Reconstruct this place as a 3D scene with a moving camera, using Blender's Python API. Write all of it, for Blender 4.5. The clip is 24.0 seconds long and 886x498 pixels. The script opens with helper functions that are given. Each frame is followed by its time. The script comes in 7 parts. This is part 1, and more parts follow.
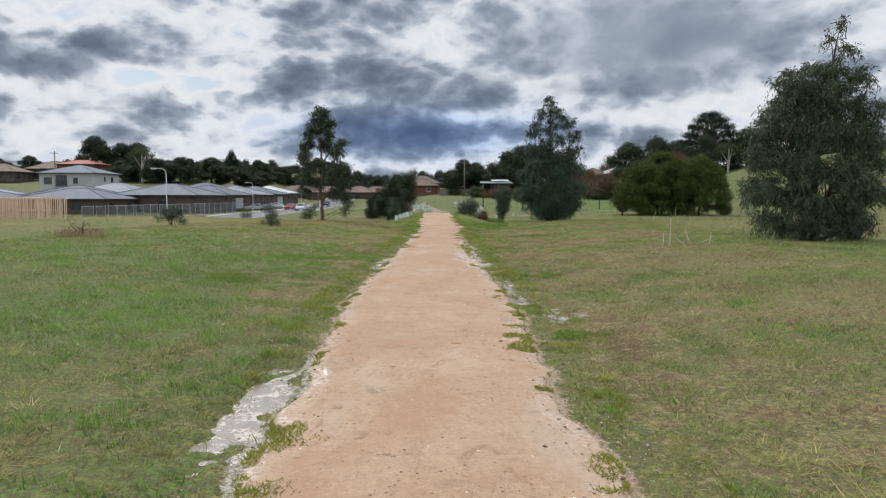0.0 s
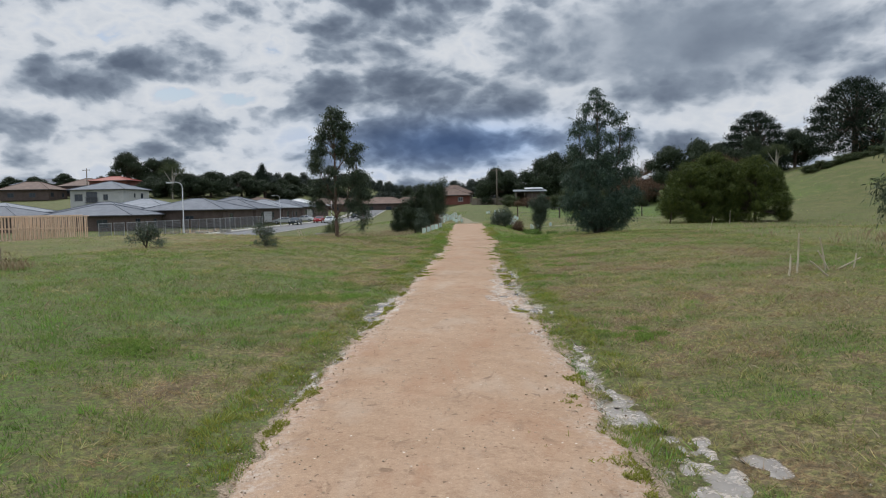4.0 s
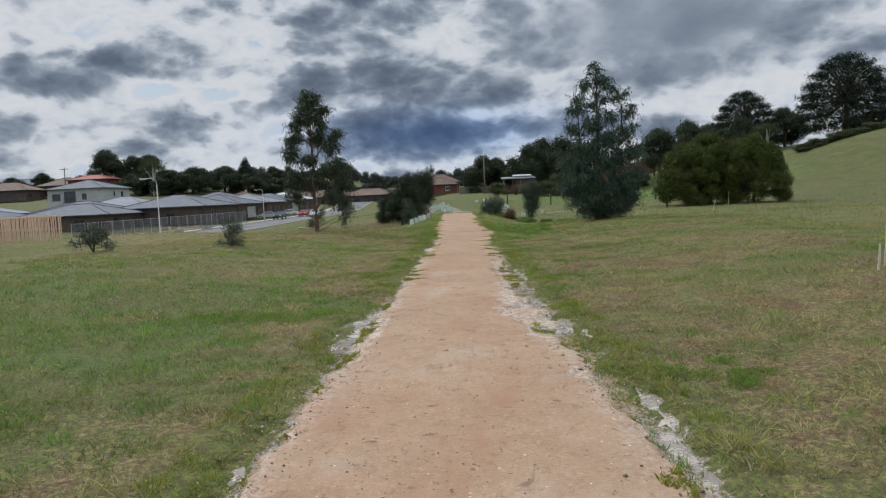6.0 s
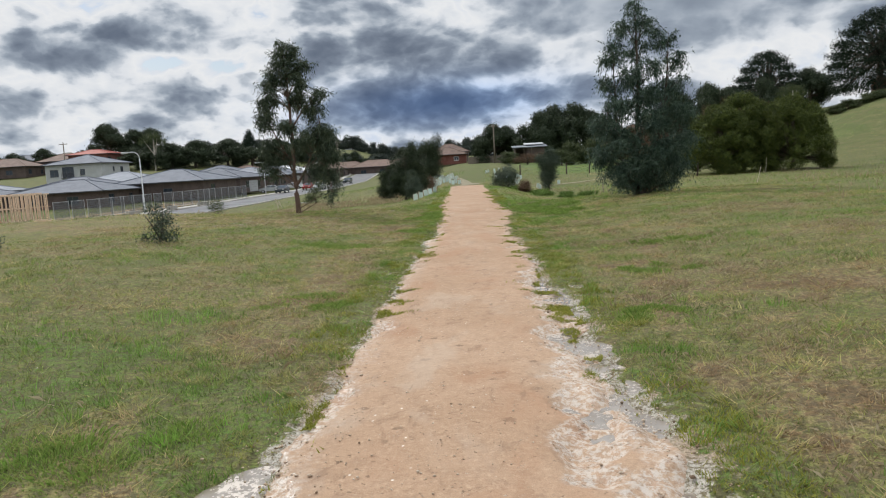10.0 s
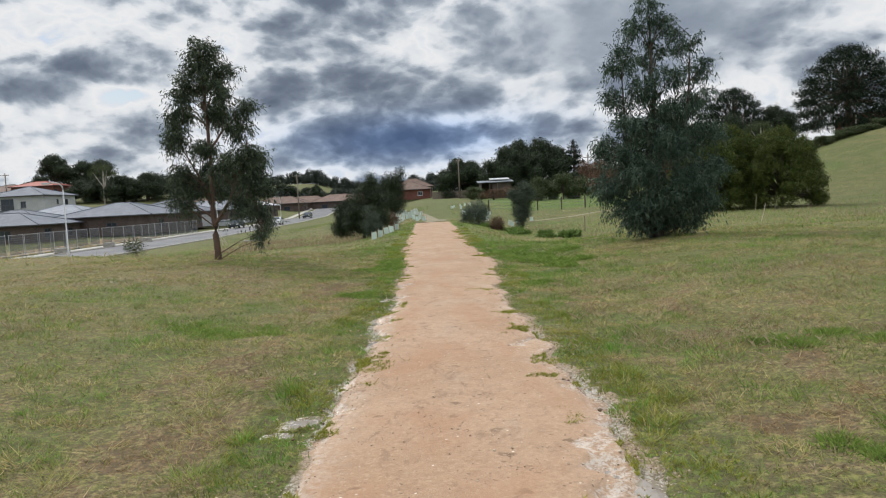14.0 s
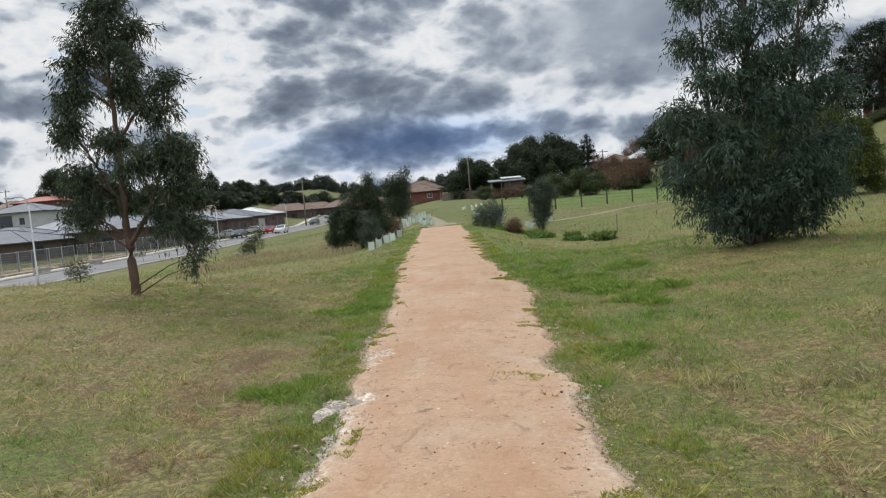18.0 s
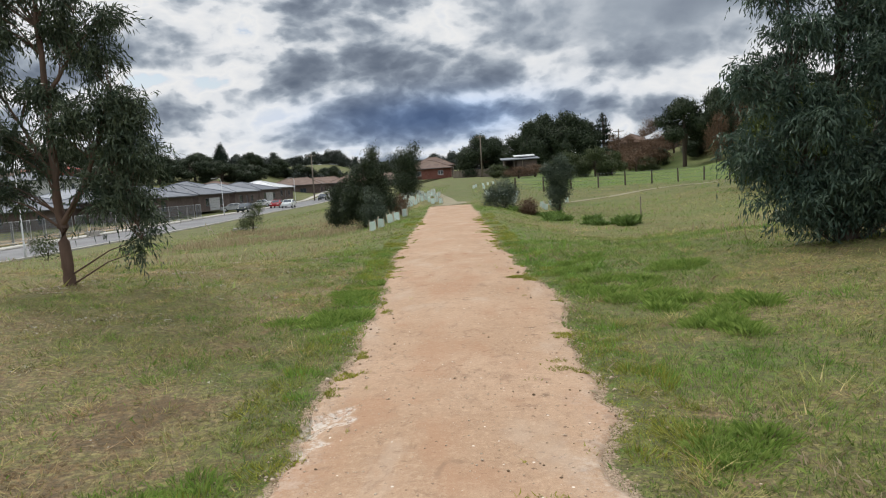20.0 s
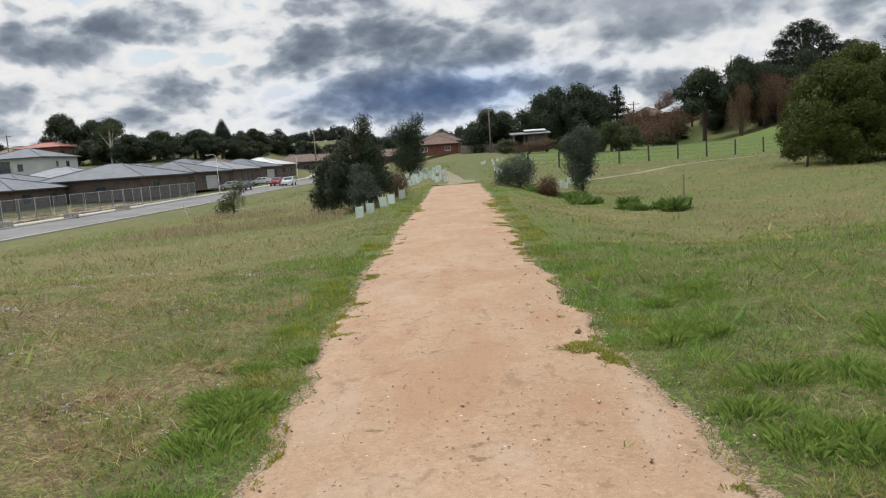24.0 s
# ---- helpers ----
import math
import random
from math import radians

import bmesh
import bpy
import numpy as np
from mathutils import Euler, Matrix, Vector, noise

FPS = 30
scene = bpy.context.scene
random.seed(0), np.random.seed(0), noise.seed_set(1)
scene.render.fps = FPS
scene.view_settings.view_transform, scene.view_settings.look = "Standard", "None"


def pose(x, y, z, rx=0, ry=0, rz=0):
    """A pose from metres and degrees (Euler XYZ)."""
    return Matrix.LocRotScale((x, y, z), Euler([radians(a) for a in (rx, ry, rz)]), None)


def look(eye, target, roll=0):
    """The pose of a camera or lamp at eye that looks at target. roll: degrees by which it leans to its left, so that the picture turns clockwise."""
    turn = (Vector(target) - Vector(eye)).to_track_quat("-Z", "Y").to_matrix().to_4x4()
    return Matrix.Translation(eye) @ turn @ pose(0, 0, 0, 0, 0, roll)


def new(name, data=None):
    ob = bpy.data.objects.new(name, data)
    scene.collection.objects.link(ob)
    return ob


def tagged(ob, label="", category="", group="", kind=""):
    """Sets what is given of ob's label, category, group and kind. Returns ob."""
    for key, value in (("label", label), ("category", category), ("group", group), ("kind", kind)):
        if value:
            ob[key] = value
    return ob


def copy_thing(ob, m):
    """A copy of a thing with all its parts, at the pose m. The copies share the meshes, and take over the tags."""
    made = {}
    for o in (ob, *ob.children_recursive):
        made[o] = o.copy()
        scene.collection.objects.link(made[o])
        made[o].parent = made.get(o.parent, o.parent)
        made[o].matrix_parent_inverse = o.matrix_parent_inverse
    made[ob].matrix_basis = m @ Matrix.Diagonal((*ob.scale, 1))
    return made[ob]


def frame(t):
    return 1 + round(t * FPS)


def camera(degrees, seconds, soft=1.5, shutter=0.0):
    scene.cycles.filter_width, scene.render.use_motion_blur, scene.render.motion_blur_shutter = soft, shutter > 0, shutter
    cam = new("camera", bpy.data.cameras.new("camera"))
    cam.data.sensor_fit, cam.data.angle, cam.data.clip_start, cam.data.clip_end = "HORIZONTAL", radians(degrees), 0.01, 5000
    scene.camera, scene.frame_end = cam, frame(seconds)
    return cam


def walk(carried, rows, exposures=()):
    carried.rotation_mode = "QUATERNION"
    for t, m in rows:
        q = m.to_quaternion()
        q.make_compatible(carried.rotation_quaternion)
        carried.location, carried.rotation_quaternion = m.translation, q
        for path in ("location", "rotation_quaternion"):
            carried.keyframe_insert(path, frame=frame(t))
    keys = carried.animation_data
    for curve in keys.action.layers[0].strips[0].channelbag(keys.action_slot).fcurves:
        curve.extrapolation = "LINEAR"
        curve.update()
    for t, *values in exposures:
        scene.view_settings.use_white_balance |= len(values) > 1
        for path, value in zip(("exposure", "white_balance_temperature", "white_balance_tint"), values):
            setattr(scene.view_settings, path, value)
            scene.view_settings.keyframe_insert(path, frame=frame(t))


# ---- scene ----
EXPOSURES = [(0.0, -0.06, 6350, 11), (1.5, -0.11, 6330, 10), (3.5, -0.28, 6220, 10), (6.0, -0.36, 6250, 10), (7.5, -0.18, 6300, 10), (9.0, -0.05, 6450, 10), (19.0, -0.02, 6570, 10), (24.0, 0.0, 6720, 10)]
PATH = [
    (0, (0.422, 5.36, 1.453), (0.392, 7.355, 1.305), 0.1),
    (0.5, (0.419, 6.026, 1.464), (0.353, 8.019, 1.308), 0.6),
    (1, (0.424, 6.673, 1.473), (0.415, 8.666, 1.305), 0.4),
    (1.5, (0.43, 7.276, 1.477), (0.386, 9.272, 1.36), -0.1),
    (3.5, (0.404, 9.318, 1.469), (0.298, 11.31, 1.335), -2.0),
    (4, (0.414, 9.908, 1.491), (0.29, 11.9, 1.371), -1.0),
    (4.5, (0.371, 10.505, 1.488), (0.266, 12.501, 1.399), -2.1),
    (5, (0.33, 11.116, 1.482), (0.183, 13.109, 1.385), -0.6),
    (5.5, (0.247, 11.728, 1.465), (0.126, 13.72, 1.329), -1.0),
    (6, (0.209, 12.334, 1.466), (0.117, 14.327, 1.316), -2.6),
    (6.5, (0.225, 12.935, 1.502), (0.145, 14.928, 1.355), -1.0),
    (7, (0.25, 13.51, 1.514), (0.204, 15.502, 1.34), -1.3),
    (7.5, (0.293, 14.104, 1.508), (0.21, 16.095, 1.338), -1.4),
    (8, (0.276, 14.661, 1.486), (0.182, 16.649, 1.286), -3.9),
    (8.5, (0.244, 15.233, 1.474), (0.152, 17.219, 1.263), -2.6),
    (9, (0.211, 15.867, 1.493), (0.053, 17.849, 1.281), -2.8),
    (9.5, (0.128, 16.498, 1.512), (0.043, 18.48, 1.26), -3.9),
    (10, (0.113, 17.128, 1.522), (-0.011, 19.111, 1.29), -3.4),
    (10.5, (0.081, 17.735, 1.525), (0.0, 19.722, 1.315), -2.0),
    (12.5, (-0.077, 20.301, 1.545), (-0.155, 22.284, 1.297), -2.4),
    (13, (-0.16, 20.987, 1.541), (-0.195, 22.977, 1.34), -4.0),
    (13.5, (-0.173, 21.669, 1.526), (-0.239, 23.662, 1.378), -3.6),
    (14, (-0.151, 22.332, 1.498), (-0.166, 24.327, 1.359), -3.0),
    (14.5, (-0.101, 22.978, 1.485), (-0.018, 24.97, 1.327), -3.5),
    (15, (-0.082, 23.649, 1.509), (0.023, 25.639, 1.339), -3.9),
    (15.5, (-0.11, 24.33, 1.527), (-0.043, 26.321, 1.356), -4.1),
    (16, (-0.106, 25.042, 1.537), (-0.194, 27.031, 1.351), -3.8),
    (16.5, (-0.115, 25.73, 1.517), (-0.224, 27.718, 1.324), -5.1),
    (17, (-0.074, 26.391, 1.496), (-0.156, 28.382, 1.328), -5.4),
    (17.5, (-0.062, 27.052, 1.489), (-0.14, 29.046, 1.357), -5.1),
    (18, (-0.059, 27.708, 1.47), (-0.109, 29.703, 1.338), -5.0),
    (18.5, (-0.047, 28.383, 1.49), (-0.109, 30.377, 1.347), -3.8),
    (19, (-0.047, 29.024, 1.484), (-0.096, 31.015, 1.303), -3.8),
    (19.5, (-0.022, 29.648, 1.461), (-0.1, 31.637, 1.27), -3.6),
    (21.5, (-0.013, 32.056, 1.476), (-0.097, 34.044, 1.277), -4.0),
    (22, (-0.022, 32.704, 1.492), (-0.083, 34.693, 1.292), -3.4),
    (22.5, (-0.045, 33.352, 1.491), (0.033, 35.327, 1.181), -4.3),
    (23, (-0.045, 33.995, 1.469), (-0.157, 35.981, 1.254), -5.3),
    (23.5, (-0.073, 34.641, 1.45), (-0.225, 36.625, 1.244), -6.0),
    (24, (-0.053, 35.298, 1.421), (-0.163, 37.279, 1.163), -4.0),
]
cam = camera(64.4, 24.0, 1.1)
walk(cam, [(t, look(eye, target, roll)) for t, eye, target, roll in PATH], EXPOSURES)
# The sun stands ahead and to the left behind broken cloud.
SUN_EL, SUN_AZ = radians(42), radians(-38)

w = bpy.data.worlds.new("sky")
scene.world = w
w.use_nodes = True


class Net:
    """Short hand for node trees."""

    def __init__(self, tree):
        self.t = tree
        tree.nodes.clear()

    def n(self, kind, ins=None, **props):
        node = self.t.nodes.new(kind)
        for k, v in props.items():
            if k == "op":
                node.operation = v
            elif k == "blend":
                node.blend_type = v
            elif k == "dtype":
                node.data_type = v
            elif k == "dims":
                node.noise_dimensions = v
            elif k == "feature":
                node.feature = v
            elif k == "stype":
                node.sky_type = v
            elif k == "attr":
                node.attribute_name = v
            elif k == "clamp":
                node.use_clamp = v
            elif k == "interp":
                node.interpolation_type = v
        for key, val in (ins or {}).items():
            self.put(node.inputs[key], val)
        return node

    def put(self, sock, val):
        if isinstance(val, bpy.types.NodeSocket):
            self.t.links.new(val, sock)
        elif isinstance(val, (tuple, list)):
            sock.default_value = (*val, 1.0) if sock.type == "RGBA" and len(val) == 3 else val
        else:
            sock.default_value = val

    def m(self, op, a, b=0.0, c=0.0, clamp=False):
        return self.n("ShaderNodeMath", {0: a, 1: b, 2: c}, op=op, clamp=clamp).outputs[0]

    def vm(self, op, a, b=(0, 0, 0)):
        node = self.n("ShaderNodeVectorMath", {0: a} if op == "SCALE" else {0: a, 1: b}, op=op)
        if op == "SCALE":
            node.inputs["Scale"].default_value = 0.16
        return node.outputs["Value"] if op in ("LENGTH", "DOT_PRODUCT") else node.outputs[0]

    def noise(self, vec, scale, detail=4.0, rough=0.55, distort=0.0):
        return self.n("ShaderNodeTexNoise", {"Vector": vec, "Scale": scale, "Detail": detail, "Roughness": rough, "Distortion": distort}).outputs[0]

    def mix(self, f, a, b, blend="MIX"):
        node = self.n("ShaderNodeMix", dtype="RGBA", blend=blend)
        self.put(node.inputs[0], f)
        self.put(node.inputs[6], a)
        self.put(node.inputs[7], b)
        return node.outputs[2]

    def step(self, v, lo, hi):
        node = self.n("ShaderNodeMapRange", {0: v, 1: lo, 2: hi, 3: 0.0, 4: 1.0}, interp="SMOOTHSTEP")
        return node.outputs[0]

    def ramp(self, f, stops):
        node = self.n("ShaderNodeValToRGB", {0: f})
        el = node.color_ramp.elements
        while len(el) < len(stops):
            el.new(0.5)
        for e, (p, c) in zip(el, stops):
            e.position, e.color = p, (*c, 1.0)
        return node.outputs[0]


def make_sky():
    k = Net(w.node_tree)
    d = k.n("ShaderNodeTexCoord").outputs["Generated"]
    s = k.n("ShaderNodeSeparateXYZ", {0: d})
    x, y, z = s.outputs[0], s.outputs[1], s.outputs[2]
    az = k.m("ARCTAN2", x, y)
    el = k.m("ARCSINE", z)
    dome = k.n("ShaderNodeCombineXYZ", {0: k.m("MULTIPLY", az, 3.0), 1: k.m("MULTIPLY", el, 5.2), 2: 3.7}).outputs[0]

    def bend(v, scale, detail, amount):
        w_ = k.vm("SUBTRACT", k.n("ShaderNodeTexNoise", {"Vector": v, "Scale": scale, "Detail": detail, "Roughness": 0.6}).outputs[1], (0.5, 0.5, 0.5))
        return k.vm("ADD", v, k.vm("MULTIPLY", w_, (amount, amount, amount)))

    curl = bend(bend(dome, 1.6, 2.0, 0.14), 6.0, 5.0, 0.09)
    big = k.noise(curl, 1.5, 6.0, 0.45, 0.0)
    fine = k.noise(curl, 5.0, 12.0, 0.56, 0.0)

    def billow(v, scale):
        node = k.n("ShaderNodeTexVoronoi", {"Vector": v, "Scale": scale, "Detail": 3.0, "Roughness": 0.5, "Smoothness": 0.35}, feature="SMOOTH_F1")
        return k.m("SUBTRACT", 0.45, node.outputs["Distance"])

    puff = billow(curl, 3.2)
    small = billow(curl, 9.0)
    shade = k.m("SUBTRACT", puff, billow(k.vm("ADD", curl, (-0.04, 0.09, 0.0)), 3.2))
    dens = k.m("ADD", 0.650, k.m("ADD", k.m("MULTIPLY", k.m("SUBTRACT", big, 0.5), 0.85), k.m("MULTIPLY", k.m("SUBTRACT", fine, 0.5), 0.26)))
    dens = k.m("ADD", dens, k.m("ADD", k.m("MULTIPLY", k.m("ADD", puff, k.m("MULTIPLY", small, 0.55)), 0.36), k.m("MULTIPLY", shade, -0.62)))
    # heavy banks and breaks in the cloud: azimuth, elevation, half widths, weight
    rain = None
    for a0, e0, sa, se, wt in (
        (-0.045, 0.088, 0.17, 0.034, 0.34), (-0.165, 0.215, 0.085, 0.055, 0.24), (-0.10, 0.155, 0.10, 0.025, 0.14), (0.24, 0.215, 0.22, 0.070, 0.06), (0.12, 0.29, 0.22, 0.05, 0.10), (-0.41, 0.112, 0.075, 0.022, 0.22),
        (-0.46, 0.185, 0.036, 0.022, 0.20), (-0.395, 0.195, 0.030, 0.030, 0.17), (-0.575, 0.185, 0.030, 0.035, 0.22), (0.045, 0.142, 0.055, 0.020, 0.14), (-0.53, 0.09, 0.14, 0.018, 0.12), (-0.30, 0.075, 0.12, 0.012, 0.08),
        (-0.003, 0.212, 0.062, 0.034, -0.22), (-0.51, 0.215, 0.05, 0.03, -0.18), (-0.56, 0.135, 0.08, 0.018, -0.14), (-0.30, 0.21, 0.05, 0.05, -0.17), (-0.345, 0.150, 0.05, 0.022, -0.18), (-0.43, 0.153, 0.04, 0.015, -0.20), (-0.268, 0.108, 0.026, 0.016, -0.30), (-0.218, 0.122, 0.012, 0.009, -0.22),
        (0.012, 0.113, 0.040, 0.009, -0.34), (-0.08, 0.042, 0.15, 0.010, -0.26), (0.30, 0.114, 0.13, 0.020, -0.17), (0.53, 0.21, 0.05, 0.06, -0.22), (-0.42, 0.045, 0.20, 0.012, -0.12), (0.46, 0.09, 0.10, 0.03, -0.12), (0.75, 0.12, 0.15, 0.05, -0.1),
    ):
        u = k.m("DIVIDE", k.m("SUBTRACT", az, a0), sa)
        v = k.m("DIVIDE", k.m("SUBTRACT", el, e0), se)
        r = k.m("ADD", k.m("MULTIPLY", u, u), k.m("MULTIPLY", v, v))
        g = k.m("EXPONENT", k.m("MULTIPLY", r, -1.0))
        rain = rain or g
        dens = k.m("ADD", dens, k.m("MULTIPLY", g, wt))
    # a calm, smooth sheet of cloud to the east
    u, v = k.m("DIVIDE", k.m("SUBTRACT", az, 0.27), 0.23), k.m("DIVIDE", k.m("SUBTRACT", el, 0.215), 0.078)
    calm = k.m("MULTIPLY", k.m("EXPONENT", k.m("MULTIPLY", k.m("ADD", k.m("MULTIPLY", u, u), k.m("MULTIPLY", v, v)), -1.0)), 0.95)
    dens = k.m("ADD", k.m("MULTIPLY", dens, k.m("SUBTRACT", 1.0, calm)), k.m("MULTIPLY", calm, k.m("ADD", 0.585, k.m("MULTIPLY", k.m("SUBTRACT", big, 0.5), 0.40))))
    cloud = k.ramp(dens, [(0.04, (0.80, 0.86, 0.95)), (0.20, (0.97, 0.985, 1.0)), (0.33, (0.86, 0.895, 0.94)), (0.42, (0.61, 0.665, 0.735)), (0.51, (0.385, 0.445, 0.525)), (0.61, (0.258, 0.306, 0.383)), (0.74, (0.182, 0.222, 0.290)), (0.92, (0.13, 0.165, 0.23))])
    cloud = k.mix(k.m("MULTIPLY", rain, 0.75), cloud, k.mix(1.0, cloud, (0.55, 0.80, 1.22), "MULTIPLY"))
    sky = k.n("ShaderNodeTexSky", stype="NISHITA")
    sky.sun_disc = False
    sky.sun_elevation, sky.sun_rotation = SUN_EL, SUN_AZ
    blue = k.mix(1.0, sky.outputs[0], (0.10, 0.10, 0.10), "MULTIPLY")
    cover = k.m("MAXIMUM", k.step(dens, 0.02, 0.10), k.step(el, 0.16, 0.10))
    col = k.mix(cover, blue, cloud)
    # an overcast dome is brighter overhead than at the horizon
    lift = k.m("ADD", 0.86, k.m("MULTIPLY", k.step(z, 0.22, 0.95), SKY_TOP))
    col = k.mix(1.0, col, k.n("ShaderNodeCombineXYZ", {0: lift, 1: lift, 2: lift}).outputs[0], "MULTIPLY")
    bg = k.n("ShaderNodeBackground", {"Color": col, "Strength": 1.0})
    k.t.links.new(bg.outputs[0], k.n("ShaderNodeOutputWorld").inputs[0])


SKY_TOP = 1.25
make_sky()
sun = new("sun", bpy.data.lights.new("sun", "SUN"))
sun.data.energy, sun.data.angle, sun.data.color = 2.1, radians(12), (1.0, 0.965, 0.92)
sun.matrix_world = look((0, 0, 60), (-math.sin(SUN_AZ), -math.cos(SUN_AZ), 60 - math.tan(SUN_EL)))


# ---- materials ----
def material(name):
    mt = bpy.data.materials.new(name)
    mt.use_nodes = True
    return mt, Net(mt.node_tree)


def finish(k, col, rough=0.8, metal=0.0, bump=None, strength=0.4, dist=0.01, spec=0.4, trans=0.0, ior=1.45):
    p = k.n("ShaderNodeBsdfPrincipled", {"Base Color": col, "Roughness": rough, "Metallic": metal, "Specular IOR Level": spec, "IOR": ior})
    if bump is not None:
        b = k.n("ShaderNodeBump", {"Height": bump, "Strength": strength, "Distance": dist})
        k.t.links.new(b.outputs[0], p.inputs["Normal"])
    out = p.outputs[0]
    if trans:
        tr = k.n("ShaderNodeBsdfTranslucent", {"Color": col})
        out = k.n("ShaderNodeMixShader", {0: trans, 1: out, 2: tr.outputs[0]}).outputs[0]
    k.t.links.new(out, k.n("ShaderNodeOutputMaterial").inputs[0])


def pos(k):
    return k.n("ShaderNodeNewGeometry").outputs["Position"]


def surface(name, c1, c2, scale=2.0, c3=None, fine=30.0, rough=0.8, metal=0.0, strength=0.3, dist=0.01, spec=0.4):
    """Two tones at a coarse scale, a fine grain, fine relief, and a slight change from object to object."""
    mt, k = material(name)
    p = pos(k)
    a = k.noise(p, scale, 5.0, 0.6)
    g = k.noise(p, fine, 4.0, 0.6)
    col = k.mix(k.step(a, 0.35, 0.65), c1, c2)
    if c3:
        col = k.mix(k.m("MULTIPLY", k.step(g, 0.5, 0.7), 0.7), col, c3)
    rnd = k.n("ShaderNodeObjectInfo").outputs["Random"]
    val = k.m("ADD", 0.9, k.m("MULTIPLY", rnd, 0.2))
    col = k.mix(1.0, col, k.n("ShaderNodeCombineXYZ", {0: val, 1: val, 2: val}).outputs[0], "MULTIPLY")
    finish(k, col, k.m("ADD", rough - 0.06, k.m("MULTIPLY", g, 0.12)), metal, g, strength, dist, spec)
    return mt


def sward(k, tone):
    """Winter pasture from dead brown and straw through olive to lush green."""
    return k.ramp(tone, [(0.0, (0.185, 0.120, 0.060)), (0.16, (0.275, 0.190, 0.098)), (0.30, (0.33, 0.27, 0.125)), (0.46, (0.245, 0.235, 0.080)), (0.66, (0.172, 0.200, 0.058)), (1.0, (0.128, 0.225, 0.042))])


def make_ground_mat():
    mt, k = material("pasture_soil")
    p = pos(k)
    flat = k.vm("MULTIPLY", p, (1, 1, 0.05))
    tone = k.n("ShaderNodeAttribute", attr="tone").outputs["Fac"]
    for scale, amount in ((0.9, 0.40), (4.5, 0.95), (13.0, 1.1)):
        tone = k.m("ADD", tone, k.m("MULTIPLY", k.m("SUBTRACT", k.noise(flat, scale, 4.0, 0.6), 0.5), amount))
    col = sward(k, tone)
    f = k.noise(p, 22.0, 5.0, 0.65)
    g = k.noise(p, 70.0, 3.0, 0.6)
    soil = k.mix(f, (0.05, 0.04, 0.024), (0.16, 0.125, 0.078))
    col = k.mix(k.m("MULTIPLY", k.step(f, 0.40, 0.58), 0.75), col, soil)
    col = k.mix(k.m("MULTIPLY", k.step(g, 0.45, 0.7), 0.6), col, (0.05, 0.050, 0.022))
    # gravel washed out over the verge; where wet, pale silt plus painted sky glare
    verge = k.n("ShaderNodeAttribute", attr="verge").outputs["Fac"]
    wash = k.step(k.m("ADD", verge, k.m("MULTIPLY", k.m("SUBTRACT", k.noise(p, 7.0, 7.0, 0.72), 0.5), 1.5)), 0.50, 0.66)
    wet = k.n("ShaderNodeAttribute", attr="wet").outputs["Fac"]
    stony = k.mix(k.step(k.noise(p, 60.0, 4.0, 0.7), 0.42, 0.58), (0.24, 0.165, 0.105), (0.47, 0.35, 0.25))
    pale = k.mix(k.step(k.noise(p, 34.0, 5.0, 0.75), 0.42, 0.56), (0.19, 0.15, 0.09), (0.56, 0.51, 0.44))
    col = k.mix(k.m("MULTIPLY", wash, 0.9), col, k.mix(wet, stony, pale))
    s = k.n("ShaderNodeSeparateXYZ", {0: p})
    col = k.mix(k.m("MULTIPLY", k.m("MAXIMUM", k.step(s.outputs[1], 66.0, 92.0), k.step(s.outputs[0], 14.0, 30.0)), 0.6), col, k.mix(k.step(k.noise(flat, 0.5, 6.0, 0.7), 0.42, 0.6), (0.080, 0.092, 0.034), (0.135, 0.125, 0.055)))
    # bright paddock beyond the far fence
    far = k.m("MULTIPLY", k.step(s.outputs[1], 92.0, 97.0), k.step(s.outputs[0], 4.0, 9.0))
    far = k.m("MULTIPLY", far, k.m("SUBTRACT", 1.0, k.step(s.outputs[0], 32.0, 44.0)))
    col = k.mix(k.m("MULTIPLY", far, 0.55), col, (0.095, 0.165, 0.032))
    finish(k, col, k.m("SUBTRACT", 0.92, k.m("MULTIPLY", k.m("MULTIPLY", wash, wet), 0.6)), 0.0, k.m("ADD", k.m("MULTIPLY", f, 0.6), k.m("MULTIPLY", g, 0.4)), 0.9, 0.05, 0.2)
    return mt


def make_blade_mat():
    mt, k = material("grass_blade")
    geo = k.n("ShaderNodeNewGeometry")
    r = geo.outputs["Random Per Island"]
    tone = k.m("ADD", k.n("ShaderNodeAttribute", attr="tone").outputs["Fac"], k.m("MULTIPLY", k.m("SUBTRACT", r, 0.5), 0.24))
    col = sward(k, tone)
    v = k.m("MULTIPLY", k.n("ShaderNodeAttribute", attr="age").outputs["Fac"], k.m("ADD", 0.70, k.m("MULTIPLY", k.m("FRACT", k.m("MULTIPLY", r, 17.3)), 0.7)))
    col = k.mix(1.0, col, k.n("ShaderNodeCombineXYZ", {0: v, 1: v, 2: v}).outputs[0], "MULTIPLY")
    finish(k, col, 0.55, 0.0, None, spec=0.25, trans=0.4)
    return mt


def make_lush_mat():
    mt, k = material("lush_grass")
    geo = k.n("ShaderNodeNewGeometry")
    r = geo.outputs["Random Per Island"]
    col = k.mix(r, (0.115, 0.200, 0.034), (0.29, 0.38, 0.095))
    finish(k, col, 0.5, 0.0, None, spec=0.3, trans=0.4)
    return mt


